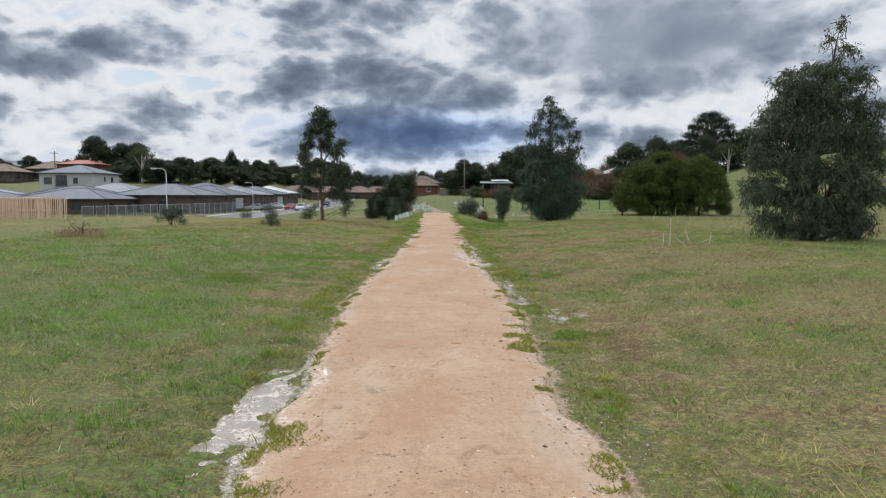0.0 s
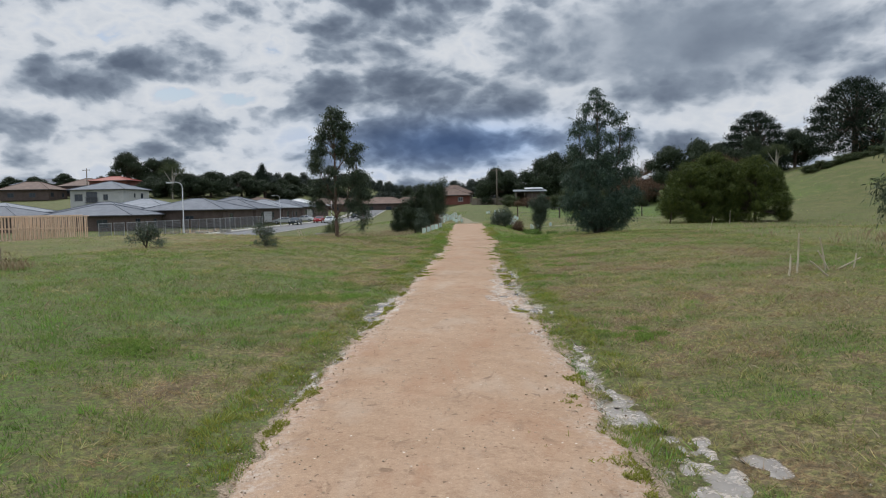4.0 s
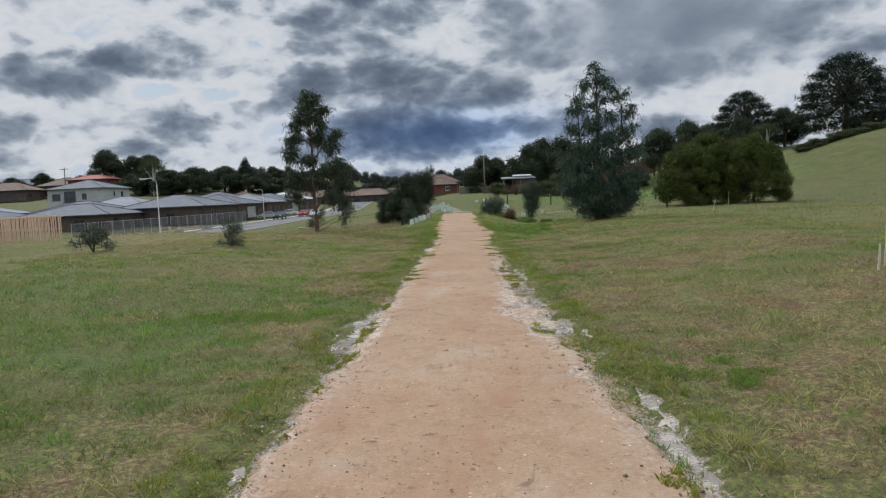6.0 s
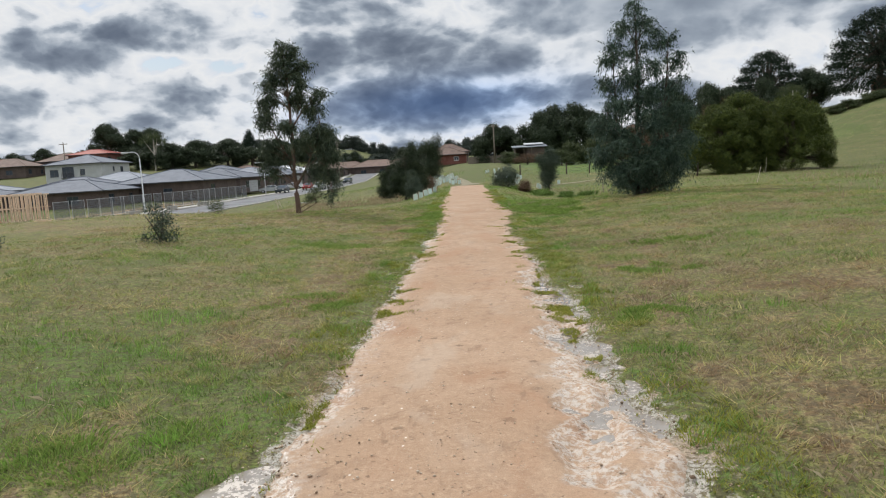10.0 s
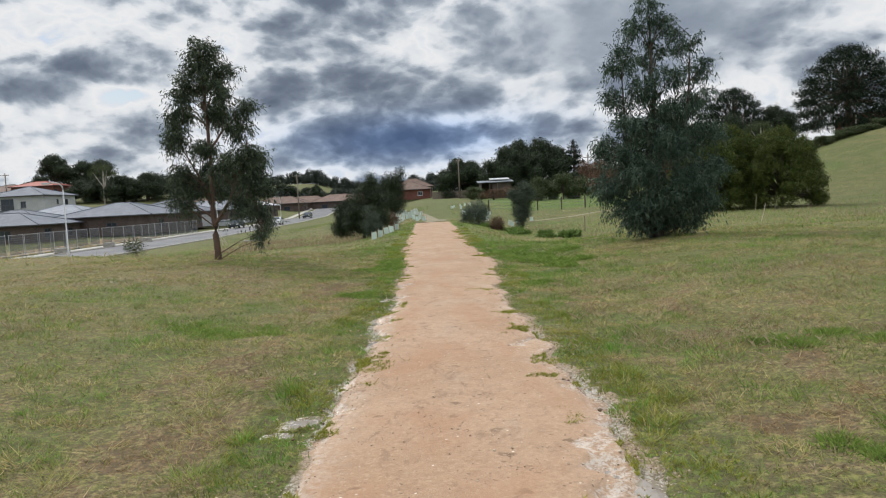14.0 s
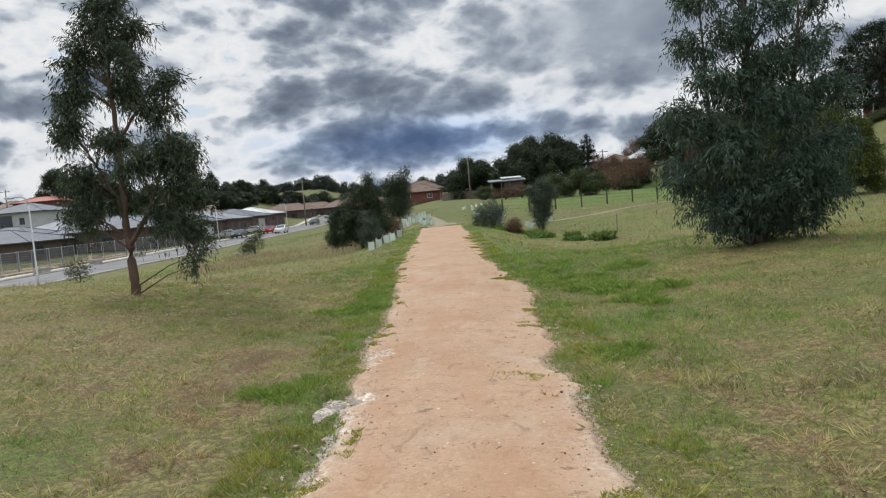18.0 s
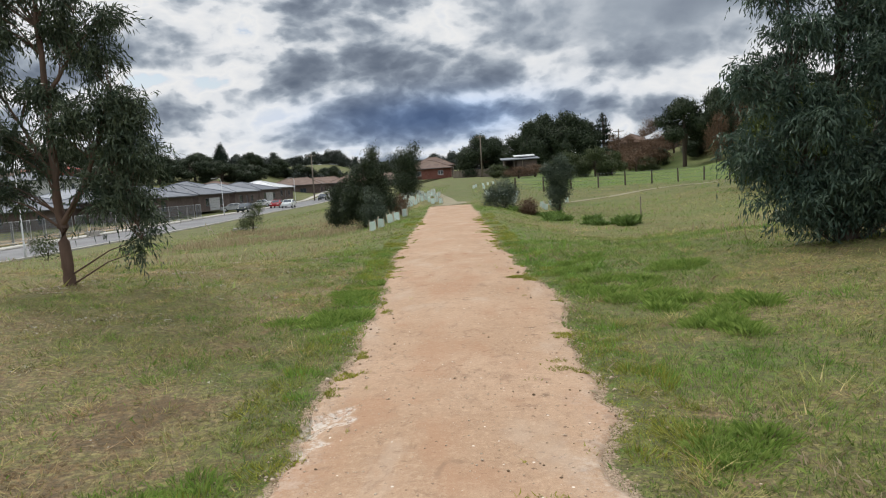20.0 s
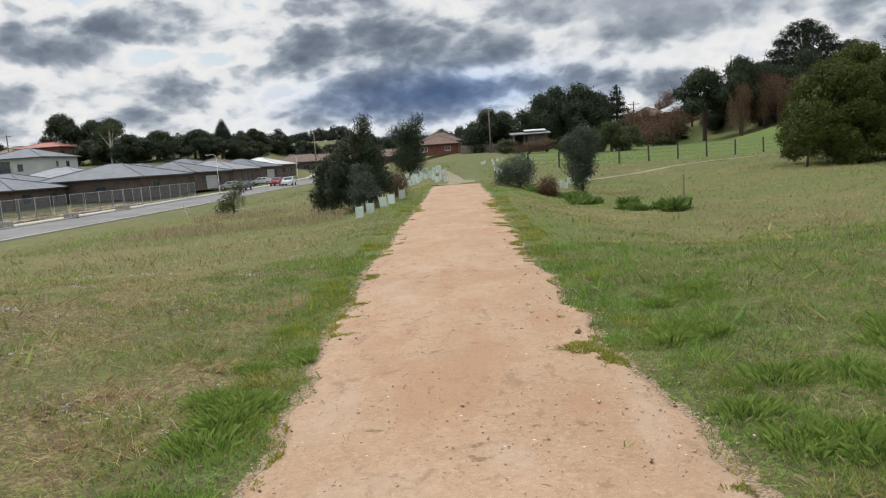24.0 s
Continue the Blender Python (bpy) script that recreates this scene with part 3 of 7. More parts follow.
def land(x, y):
    """Height of the ground."""
    x, y = np.asarray(x, float), np.asarray(y, float)
    p = spine(y)
    street = np.interp(y, [-60, 160, 200, 260, 400], [-1.5, -1.5, -1.1, 2.0, 7.0])
    west = np.interp(y, [-60, 110, 140, 190, 240, 400], [-1.6, -1.5, -0.2, 4.4, 8.2, 14.0])
    left = street + (west - street) * ss(42, 75, -x)
    start = np.interp(y, [0, 40, 48, 56, 64], [16, 16, 13.5, 7.0, 3.5])
    z = p + np.interp(y, [0, 15, 25, 38, 44, 52], [0.1, 0.28, 0.36, 0.26, 0.12, 0]) * ss(1.6, 6.5, -x) + np.interp(y, [20, 32, 46, 56], [0, 0.16, 0.24, 0]) * ss(6.5, 15, -x)
    z = z + (left - z) * ss(0, 1, (-x - start) / (23.5 - start))
    right = (p + np.interp(y, [0, 15, 38, 43, 56, 75], [0.1, 0.26, 0.30, 0.25, -0.2, -0.2])) * (1 - ss(22, 50, x)) + (8.3 * ss(22, 60, x - 8.0 * ss(116, 142, y) * (1 - ss(154, 172, y))) + 1.9 * ss(60, 88, x)) * ss(68, 112, y)
    z = z + (right - z) * ss(1.4, 6.0, x)
    # the path runs on a low bank towards its far end
    off = np.maximum(np.maximum(edge_l(y) - x, x - edge_r(y)), 0)
    z = z - 0.45 * ss(0.6, 3.2, off) * ss(42, 52, y) * (1 - ss(74, 90, y)) * (1 - ss(9, 16, np.abs(x)))
    return z


def pools_dip(x, y):
    d = np.zeros(np.broadcast(x, y).shape)
    x, y = x + 0.12 * vn(x, y, 0.40, 31) + 0.08 * vn(x, y, 0.15, 32), y + 0.40 * vn(x, y, 0.5, 33) + 0.22 * vn(x, y, 0.17, 34)
    for px, py, rx, ry in POOLS:
        q = ((x - px) / rx) ** 2 + ((y - py) / ry) ** 2
        d = np.maximum(d, (0.44 if rx < 0.125 and px < 1.2 else 1.0) * np.exp(-q * 0.9))
    return d


def grains(x, y, d):
    """Clods and stones that break the shallow water."""
    return np.clip(d * 3, 0, 1) * (0.020 * vn(x, y, 0.23, 35) + 0.022 * vn(x, y, 0.10, 36) + 0.012 * vn(x, y, 0.05, 37))


def soil(x, y):
    """Ground height with hummocks, and the shallow pools."""
    near = 1 - ss(12, 40, np.abs(x))
    z = land(x, y) + near * ss(0.05, 0.9, np.maximum(edge_l(y) - x, x - edge_r(y))) * (0.025 * vn(x, y, 1.1, 6) + 0.014 * vn(x, y, 0.35, 7) + 0.007 * vn(x, y, 0.13, 8))
    inside = (x > edge_l(y) + 0.12) & (x < edge_r(y) - 0.12) & (y < 72)
    z = np.where(inside, land(x, y) - 0.05, z)
    d = pools_dip(x, y)
    return z + (grains(x, y, d) - 0.072 * d) * ~inside


def grid(xs, ys, f):
    X, Y = np.meshgrid(xs, ys)
    V = np.stack([X, Y, f(X, Y)], -1).reshape(-1, 3)
    a = (np.arange(len(ys) - 1)[:, None] * len(xs) + np.arange(len(xs) - 1)[None]).ravel()
    return V, np.stack([a, a + 1, a + 1 + len(xs), a + len(xs)], -1)


def spread(a, b, first, grow):
    out, step = [a], first
    while abs(out[-1] - a) < abs(b - a):
        out.append(out[-1] + math.copysign(step, b - a))
        step *= grow
    return out


xs = spread(-2.6, -1800, 0.14, 1.06)[::-1] + list(np.arange(-2.53, -1.5, 0.07)) + list(np.arange(-1.5, 2.55, 0.035)) + spread(2.6, 1800, 0.14, 1.06)
ys = spread(4, -400, 0.4, 1.2)[:0:-1] + list(np.arange(4, 8, 0.1)) + list(np.arange(8, 34, 0.05)) + list(np.arange(34, 38, 0.1)) + spread(38, 2600, 0.2, 1.03)
V, F = grid(np.array(xs), np.array(ys), soil)
ground = raw("ground", V, F, M_GROUND, smooth=True)
gx, gy = V[:, 0], V[:, 1]
out = np.maximum(edge_l(gy) - gx, gx - edge_r(gy))
wide = 0.10 + 0.06 * vn(gx, gy, 1.3, 51) + 0.16 * ss(12, 15, gy) * (1 - ss(25, 31, gy)) * (gx > 0)
ground.data.attributes.new("verge", "FLOAT", "POINT").data.foreach_set("value", (np.exp(-np.maximum(out, 0) / wide) * (gy < 73)).astype(np.float32))
ground.data.attributes.new("wet", "FLOAT", "POINT").data.foreach_set("value", (ss(0.02, 0.3, pools_dip(gx, gy)) * 0.85 + 0.15 * (1 - ss(31, 36, gy))).astype(np.float32))
tagged(ground, "rough winter pasture of green and straw-coloured grass", "ground", kind="structure")

def clump(x, y, s, seed):
    """The tuft to which a place belongs: two random numbers and the way from its middle, in units of s."""
    gx_, gy_ = np.floor(x / s).astype(int), np.floor(y / s).astype(int)
    best = np.full(np.shape(x), 9.0)
    r1, r2, ox, oy = (np.zeros(np.shape(x)) for _ in range(4))
    for i in (-1, 0, 1):
        for j in (-1, 0, 1):
            a, b = gx_ + i + 17 * seed, gy_ + j + 5 * seed
            hx, hy = LAT[a % 256, (b + (a >> 8) * 7) % 256], LAT[(b + 91) % 256, (a + 37) % 256]
            dx, dy = x / s - (gx_ + i + hx), y / s - (gy_ + j + hy)
            d = dx * dx + dy * dy
            near_ = d < best
            best = np.where(near_, d, best)
            r1, r2 = np.where(near_, LAT[(a * 3 + 11) % 256, (b * 5 + 3) % 256], r1), np.where(near_, LAT[(a * 7 + 29) % 256, (b * 3 + 57) % 256], r2)
            ox, oy = np.where(near_, dx, ox), np.where(near_, dy, oy)
    return r1, r2, ox, oy


def region(x, y):
    """How dead (0) or green (1) the sward is in each stretch of the pasture."""
    dl, dr = edge_l(y) - x, x - edge_r(y)
    t = 0.65 + 0.08 * vn(x, y, 7.0, 60) + 0.13 * vn(x, y, 2.2, 61) + 0.12 * vn(x, y, 0.75, 62)
    patch = 0.5 + 0.5 * vn(x, y, 1.6, 63)
    t = t - (0.06 + 0.26 * patch) * ss(0.35, 0.9, dr) * (1 - ss(4.5, 8, dr)) * (1 - ss(24, 33, y)) - 0.05 * (1 - ss(30, 40, y)) * ss(5, 8, dr)
    t = t + 0.09 * ss(0.0, 0.3, dl) * (1 - ss(2.2, 4.5, dl)) * (1 - ss(11, 18, y))
    t = t - 0.26 * ss(0.2, 0.5, patch) * ss(0.35, 0.7, dl) * (1 - ss(1.1, 2.0, dl)) * ss(11, 15, y) * (1 - ss(42, 50, y))
    # dead patches along the verge
    dead = ss(0.15, 0.55, vn(x, y, 0.42, 67) + 0.6 * vn(x, y, 0.16, 68))
    t = t - 0.26 * dead * (ss(0.25, 0.6, dr) * (1 - ss(2.2, 4.0, dr)) * (1 - ss(32, 42, y)) + 0.8 * ss(0.3, 0.6, dl) * (1 - ss(1.0, 2.2, dl)) * ss(12, 16, y))
    d = np.maximum(dl, dr)
    t = t + 0.20 * (1 - ss(0.5, 2.4, d)) * ss(30, 38, y) * (0.4 + 0.6 * patch)
    t = t - 0.06 * ss(1.6, 3.0, dl) * ss(20, 30, y) * (1 - ss(50, 60, y)) + 0.06 * ss(1.0, 2.0, dl) * (1 - ss(18, 26, y))
    t = t - 0.16 * ss(0.7, 1.5, dl) * ss(32, 36, y) * (1 - ss(44, 50, y)) * (0.5 + patch)
    # straw bands in the long grass further off
    t = t - 0.09 * ss(-0.1, 0.5, vn(x * 0.25, y, 4.5, 64)) * ss(44, 52, y) * (1 - ss(84, 92, y))
    return t + 0.06 * ss(84, 96, y)


gx, gy = V[:, 0], V[:, 1]
ground.data.attributes.new("tone", "FLOAT", "POINT").data.foreach_set("value", np.clip(region(gx, gy), 0, 1).astype(np.float32))

# the gravel path
ys = np.concatenate([np.arange(-40, 4, 0.5), np.arange(4, 8, 0.08), np.arange(8, 34, 0.04), np.arange(34, 46, 0.07), np.arange(46, 72.2, 0.2)])
us = np.concatenate([[-1.06], np.linspace(-1, 1, 56), [1.06]])
U, Y = np.meshgrid(us, ys)
L, R = edge_l(Y), edge_r(Y)
X = (L + R) / 2 + U * (R - L) / 2
D_ = pools_dip(X, Y)
Z = land(X, Y) + 0.012 + 0.02 * (1 - U * U) + 0.006 * vn(X, Y, 0.5, 9) + 0.004 * vn(X, Y, 0.12, 10) - 0.084 * D_ + grains(X, Y, D_) - 0.07 * (np.abs(U) > 1.01) - 0.012 * (np.abs(U) > 0.98)
a = (np.arange(len(ys) - 1)[:, None] * len(us) + np.arange(len(us) - 1)[None]).ravel()
faces = np.stack([a, a + 1, a + 1 + len(us), a + len(us)], -1)
path = raw("path", np.stack([X, Y, Z], -1).reshape(-1, 3), faces, M_PATH, smooth=True)
uvs = np.stack([U, Y], -1).reshape(-1, 2)[faces.ravel()]
path.data.attributes.new("wet", "FLOAT", "POINT").data.foreach_set("value", np.clip(ss(0.01, 0.35, D_) , 0, 1).astype(np.float32).ravel())
path.data.uv_layers.new(name="UVMap").data.foreach_set("uv", uvs.astype(np.float32).ravel())
tagged(path, "orange-tan gravel walking path with wet pale margins", "path", kind="structure")

# one sheet of shallow water for each pool, broken by the clods that stand out of it
gx, gy = np.meshgrid(np.arange(-1.7, 2.6, 0.09), np.arange(7, 35, 0.12))
cx, cy = gx.ravel(), gy.ravel()
near_pool = np.stack([np.hypot((cx - p[0]) / p[2], (cy - p[1]) / p[3]) for p in POOLS])
owner, reach = near_pool.argmin(0), near_pool.min(0)
for i_ in range(len(POOLS)):
    sel = (owner == i_) & (reach < 2.2)
    if sel.sum() < 4:
        continue
    qx = cx[sel][:, None] + np.array([-0.045, 0.045, 0.045, -0.045])
    qy = cy[sel][:, None] + np.array([-0.06, -0.06, 0.06, 0.06])
    p = POOLS[i_]
    sheet = np.stack([qx, qy, land(qx, qy) - 0.039 - 0.035 * ss(1.0, 1.9, np.hypot((qx - p[0]) / p[2], (qy - p[1]) / p[3]))], -1).reshape(-1, 3)
    tagged(raw("puddle", sheet, np.arange(len(sheet)).reshape(-1, 4), M_WATER, smooth=True), "shallow muddy puddle reflecting the cloudy sky beside the path", "puddle", "puddles along the path", "structure")


def strip(name, line, half, lift, mat, label, cat, thick=0.12):
    """A ribbon of paving laid over the ground along a line of (x, y)."""
    pts = []
    for (ax, ay), (bx, by) in zip(line, line[1:]):
        n = max(2, int(math.hypot(bx - ax, by - ay) / 1.2))
        pts += [(ax + (bx - ax) * i / n, ay + (by - ay) * i / n) for i in range(n)]
    pts.append(line[-1])
    bm, rows = bmesh.new(), []
    for i, (px, py) in enumerate(pts):
        (ax, ay), (bx, by) = pts[max(i - 1, 0)], pts[min(i + 1, len(pts) - 1)]
        d = Vector((bx - ax, by - ay, 0)).normalized()
        nrm = Vector((d.y, -d.x, 0))
        row = []
        for o, dz in ((-half, lift - thick), (-half, lift), (-half / 3, lift + 0.01), (half / 3, lift + 0.01), (half, lift), (half, lift - thick)):
            q = Vector((px, py, 0)) + nrm * o
            row.append(bm.verts.new((q.x, q.y, float(land(q.x, q.y)) + dz)))
        rows.append(row)
    for a, b in zip(rows, rows[1:]):
        for j in range(5):
            bm.faces.new((a[j], b[j], b[j + 1], a[j + 1]))
    return tagged(part(name, bm, mat), label, cat, kind="structure")


ROAD = [(-29.4, -60), (-29.6, 60), (-30.0, 100), (-31.8, 130), (-32.8, 160), (-34, 200), (-36, 250)]
strip("road", ROAD, 3.4, 0.05, M_ASPHALT, "grey asphalt residential street", "road")
strip("kerb_near", [(x + 3.55, y) for x, y in ROAD], 0.15, 0.10, M_CONCRETE, "pale concrete kerb along the street", "kerb", 0.2)
strip("kerb_far", [(x - 3.55, y) for x, y in ROAD], 0.15, 0.13, M_CONCRETE, "pale concrete kerb along the street", "kerb", 0.2)
strip("pavement", [(x - 5.7, y) for x, y in ROAD], 0.75, 0.06, M_CONCRETE, "pale concrete footpath in front of the building sites", "footpath")
strip("building_lot", [(-41, 20), (-41, 118)], 3.0, 0.05, M_ORANGE, "bare clay of the fenced building lots", "bare soil")
strip("side_path", [(1.2, 76), (5, 77), (12, 82), (20, 88), (28, 89)], 0.35, 0.02, M_SIDE, "pale gravel side path below the paddock", "footpath")
strip("path_junction", [(-1.9, 72.6), (-0.9, 74.2), (-1.0, 76.4)], 0.75, 0.025, M_SIDE, "pale worn gravel where the paths meet", "footpath")
strip("far_track", [(-1.2, 76), (-1.8, 84), (-3.0, 96)], 0.45, 0.02, M_SIDE, "pale worn track climbing the far slope", "footpath")


# ---- plants ----
def leaves(rng, centres, per, spread_m, length, width, hang, face=None):
    """Folded pointed leaves round cluster centres: verts, quads. hang: 1 all point down, 0 any way."""
    n = len(centres) * per
    base = np.repeat(np.asarray(centres, float), per, 0) + rng.normal(0, 1, (n, 3)) * spread_m
    d = rng.normal(0, 1, (n, 3))
    d /= np.linalg.norm(d, axis=1, keepdims=True) + 1e-9
    d = d * (1 - hang) + np.array([0, 0, -1.0]) * hang
    d /= np.linalg.norm(d, axis=1, keepdims=True) + 1e-9
    if face is not None:
        # leaves lie roughly along the crown's skin
        up = face + rng.normal(0, 0.45, (n, 3))
        up /= np.linalg.norm(up, axis=1, keepdims=True)
        d = np.cross(up, d)
        d /= np.linalg.norm(d, axis=1, keepdims=True) + 1e-9
        s = np.cross(up, d)
    else:
        s = np.cross(d, rng.normal(0, 1, (n, 3)))
    s /= np.linalg.norm(s, axis=1, keepdims=True) + 1e-9
    ln = length * rng.uniform(0.7, 1.3, (n, 1))
    wd = width * rng.uniform(0.7, 1.3, (n, 1))
    fold = np.cross(d, s) * wd * 0.4
    V = np.stack([base, base + d * ln * 0.45 + s * wd * 0.5 + fold, base + d * ln, base + d * ln * 0.45 - s * wd * 0.5 + fold], 1).reshape(-1, 3)
    return V, np.arange(4 * n).reshape(-1, 4)


def in_lobes(rng, lobes, n, shell=0.55):
    """Points in ellipsoids (x, y, z, rx, ry, rz, weight), thicker towards the skin."""
    wts = np.array([l[6] * l[3] * l[4] * l[5] for l in lobes]) ** 0.75
    pick = rng.choice(len(lobes), n, p=wts / wts.sum())
    L = np.array([l[:6] for l in lobes])[pick]
    d = rng.normal(0, 1, (n, 3))
    d /= np.linalg.norm(d, axis=1, keepdims=True)
    return L[:, :3] + d * L[:, 3:6] * (rng.uniform(0, 1, (n, 1)) ** shell)


def clumps_in(rng, lobes, n, gap):
    """Clump centres in the lobes, none nearer to another than gap."""
    out = []
    for c in in_lobes(rng, lobes, n * 12, 0.5):
        if all((c[0] - q[0]) ** 2 + (c[1] - q[1]) ** 2 + (c[2] - q[2]) ** 2 > gap * gap for q in out):
            out.append(c)
            if len(out) == n:
                break
    return np.array(out)


def gum_tree(name, x, y, lobes, stems, n, gap, strands, label, leaf, bark, seed, size=(0.115, 0.022), reach=0.42, per=11):
    """A young eucalypt: stems are polylines of (x, y, z, r); limbs rise to clumps, from which leafy strands droop."""
    rng = np.random.RandomState(seed)
    t = thing(name, label, "tree", (x, y, float(land(x, y)) - 0.04))
    bm = bmesh.new()
    spine_pts = []
    for s in stems:
        pts, rad = [], []
        for (p, q) in zip(s, s[1:]):
            for i in range(4):
                f = i / 4
                v = [p[j] + (q[j] - p[j]) * f for j in range(4)]
                pts.append((v[0] + rng.normal(0, 0.012), v[1] + rng.normal(0, 0.012), v[2]))
                rad.append(v[3])
        pts.append(s[-1][:3])
        rad.append(s[-1][3])
        tube(bm, pts, rad, 9)
        spine_pts += list(zip(pts, rad))
    heads = clumps_in(rng, lobes, n, gap)
    for e in heads:
        cand = [(p, r) for p, r in spine_pts if p[2] < e[2] - 0.1] or spine_pts[:3]
        p, r = min(cand, key=lambda c: abs(c[0][2] - (e[2] - 0.5)) + 0.6 * math.hypot(c[0][0] - e[0], c[0][1] - e[1]))
        mid = [p[0] * 0.45 + e[0] * 0.55, p[1] * 0.45 + e[1] * 0.55, p[2] * 0.4 + e[2] * 0.6 + 0.05]
        r0 = max(0.007, min(r * 0.4, 0.017))
        tube(bm, [p, [(p[i] + mid[i]) / 2 for i in range(3)], mid, e], [r0, r0 * 0.8, r0 * 0.55, 0.004], 5, False)
    part("trunk", bm, bark, t, smooth=True)
    # strands rise a little from the clump, then droop; leaves hang along them
    m = len(heads) * strands
    c = np.repeat(heads, strands, 0) + rng.normal(0, 0.07, (m, 3))
    a = rng.uniform(0, 6.283, m)
    out = np.stack([np.cos(a), np.sin(a), np.zeros(m)], -1) * (reach * rng.uniform(0.15, 1.0, m))[:, None]
    fall = reach * rng.uniform(0.3, 1.6, m)
    u = np.tile(np.linspace(0.12, 1.0, per), m)[:, None] + rng.normal(0, 0.05, (m * per, 1))
    C, O, D = np.repeat(c, per, 0), np.repeat(out, per, 0), np.repeat(fall, per)[:, None]
    base = C + O * u + np.array([0, 0, 1.0]) * (0.22 * u - D * u * u) + rng.normal(0, 0.022, (m * per, 3))
    d = O * 0.8 + np.array([0, 0, 1.0]) * (0.1 - 2 * D * u) * 0.8 + rng.normal(0, 0.24, (m * per, 3)) + np.array([0, 0, -0.12])
    d /= np.linalg.norm(d, axis=1, keepdims=True) + 1e-9
    w = np.cross(d, rng.normal(0, 1, d.shape))
    w /= np.linalg.norm(w, axis=1, keepdims=True) + 1e-9
    ln, wd = size[0] * rng.uniform(0.65, 1.3, (len(d), 1)), size[1] * rng.uniform(0.7, 1.3, (len(d), 1))
    fold = np.cross(d, w) * wd * 0.35
    V = np.stack([base, base + d * ln * 0.4 + w * wd * 0.5 + fold, base + d * ln, base + d * ln * 0.4 - w * wd * 0.5 + fold], 1).reshape(-1, 3)
    V[:, 2] = np.maximum(V[:, 2], 0.05)
    raw("crown", V, np.arange(len(V)).reshape(-1, 4), leaf, t)
    return t


LT = [(-0.40, 0, 5.05, 0.24, 0.25, 0.24, 1.0), (0.42, 0, 4.85, 0.26, 0.25, 0.24, 1.0), (0.18, 0, 5.40, 0.20, 0.2, 0.22, 1.0), (-0.90, 0, 3.65, 0.26, 0.25, 0.24, 1.0), (0.98, 0, 3.95, 0.26, 0.25, 0.24, 1.0), (-0.65, 0, 4.45, 0.22, 0.22, 0.22, 1.0), (-0.14, 0, 5.45, 0.20, 0.25, 0.30, 1.0), (0.06, 0, 4.95, 0.32, 0.3, 0.28, 1.0), (-0.36, 0.1, 4.60, 0.28, 0.3, 0.26, 1.0), (0.46, -0.1, 4.35, 0.34, 0.3, 0.28, 1.0), (-0.58, 0, 3.95, 0.30, 0.3, 0.28, 1.0), (0.10, 0.2, 3.85, 0.32, 0.3, 0.28, 1.0), (0.74, 0, 3.50, 0.34, 0.3, 0.30, 1.0),
      (-0.82, -0.1, 3.15, 0.32, 0.3, 0.28, 1.0), (-0.22, 0.1, 3.0, 0.32, 0.35, 0.26, 1.0), (0.95, 0.1, 2.70, 0.40, 0.4, 0.36, 1.5), (0.42, -0.2, 2.45, 0.34, 0.35, 0.28, 1.0), (-0.85, 0.1, 2.25, 0.36, 0.35, 0.28, 1.1), (-0.30, 0.2, 2.0, 0.26, 0.3, 0.2, 0.7), (1.12, 0, 2.0, 0.36, 0.35, 0.34, 1.8),
      (-0.66, 0, 1.5, 0.30, 0.3, 0.22, 0.8), (0.78, -0.1, 1.45, 0.30, 0.3, 0.26, 1.0), (1.22, 0, 1.25, 0.20, 0.2, 0.28, 3.0), (1.18, 0, 0.72, 0.14, 0.15, 0.22, 6.0), (-0.98, 0, 1.75, 0.2, 0.2, 0.2, 1.0)]
gum_tree("gum_tree", -6.17, 40.7, LT,
         [[(0, 0, -0.1, 0.10), (-0.02, 0, 0.5, 0.085), (-0.05, 0, 1.4, 0.07), (-0.03, 0, 3.1, 0.045), (-0.08, 0, 4.75, 0.028), (-0.15, 0, 5.75, 0.006)],
          [(-0.05, 0, 0.95, 0.055), (0.25, 0, 1.35, 0.042), (0.62, 0, 2.1, 0.028), (0.95, 0, 2.9, 0.006)], [(0.3, 0, 1.45, 0.022), (0.75, -0.1, 1.85, 0.014), (1.1, -0.1, 1.5, 0.009), (1.22, -0.1, 0.7, 0.004)],
          [(-0.05, 0, 1.7, 0.04), (-0.4, 0.05, 2.3, 0.026), (-0.85, 0, 3.2, 0.006)], [(-0.04, 0, 2.9, 0.035), (0.35, 0, 3.4, 0.022), (0.75, 0, 3.75, 0.006)]],
         165, 0.19, 22, "slender young gum tree with hanging grey-green leaves and reddish trunk", M_GUM, M_BARK, 3, size=(0.11, 0.022), reach=0.36, per=11)
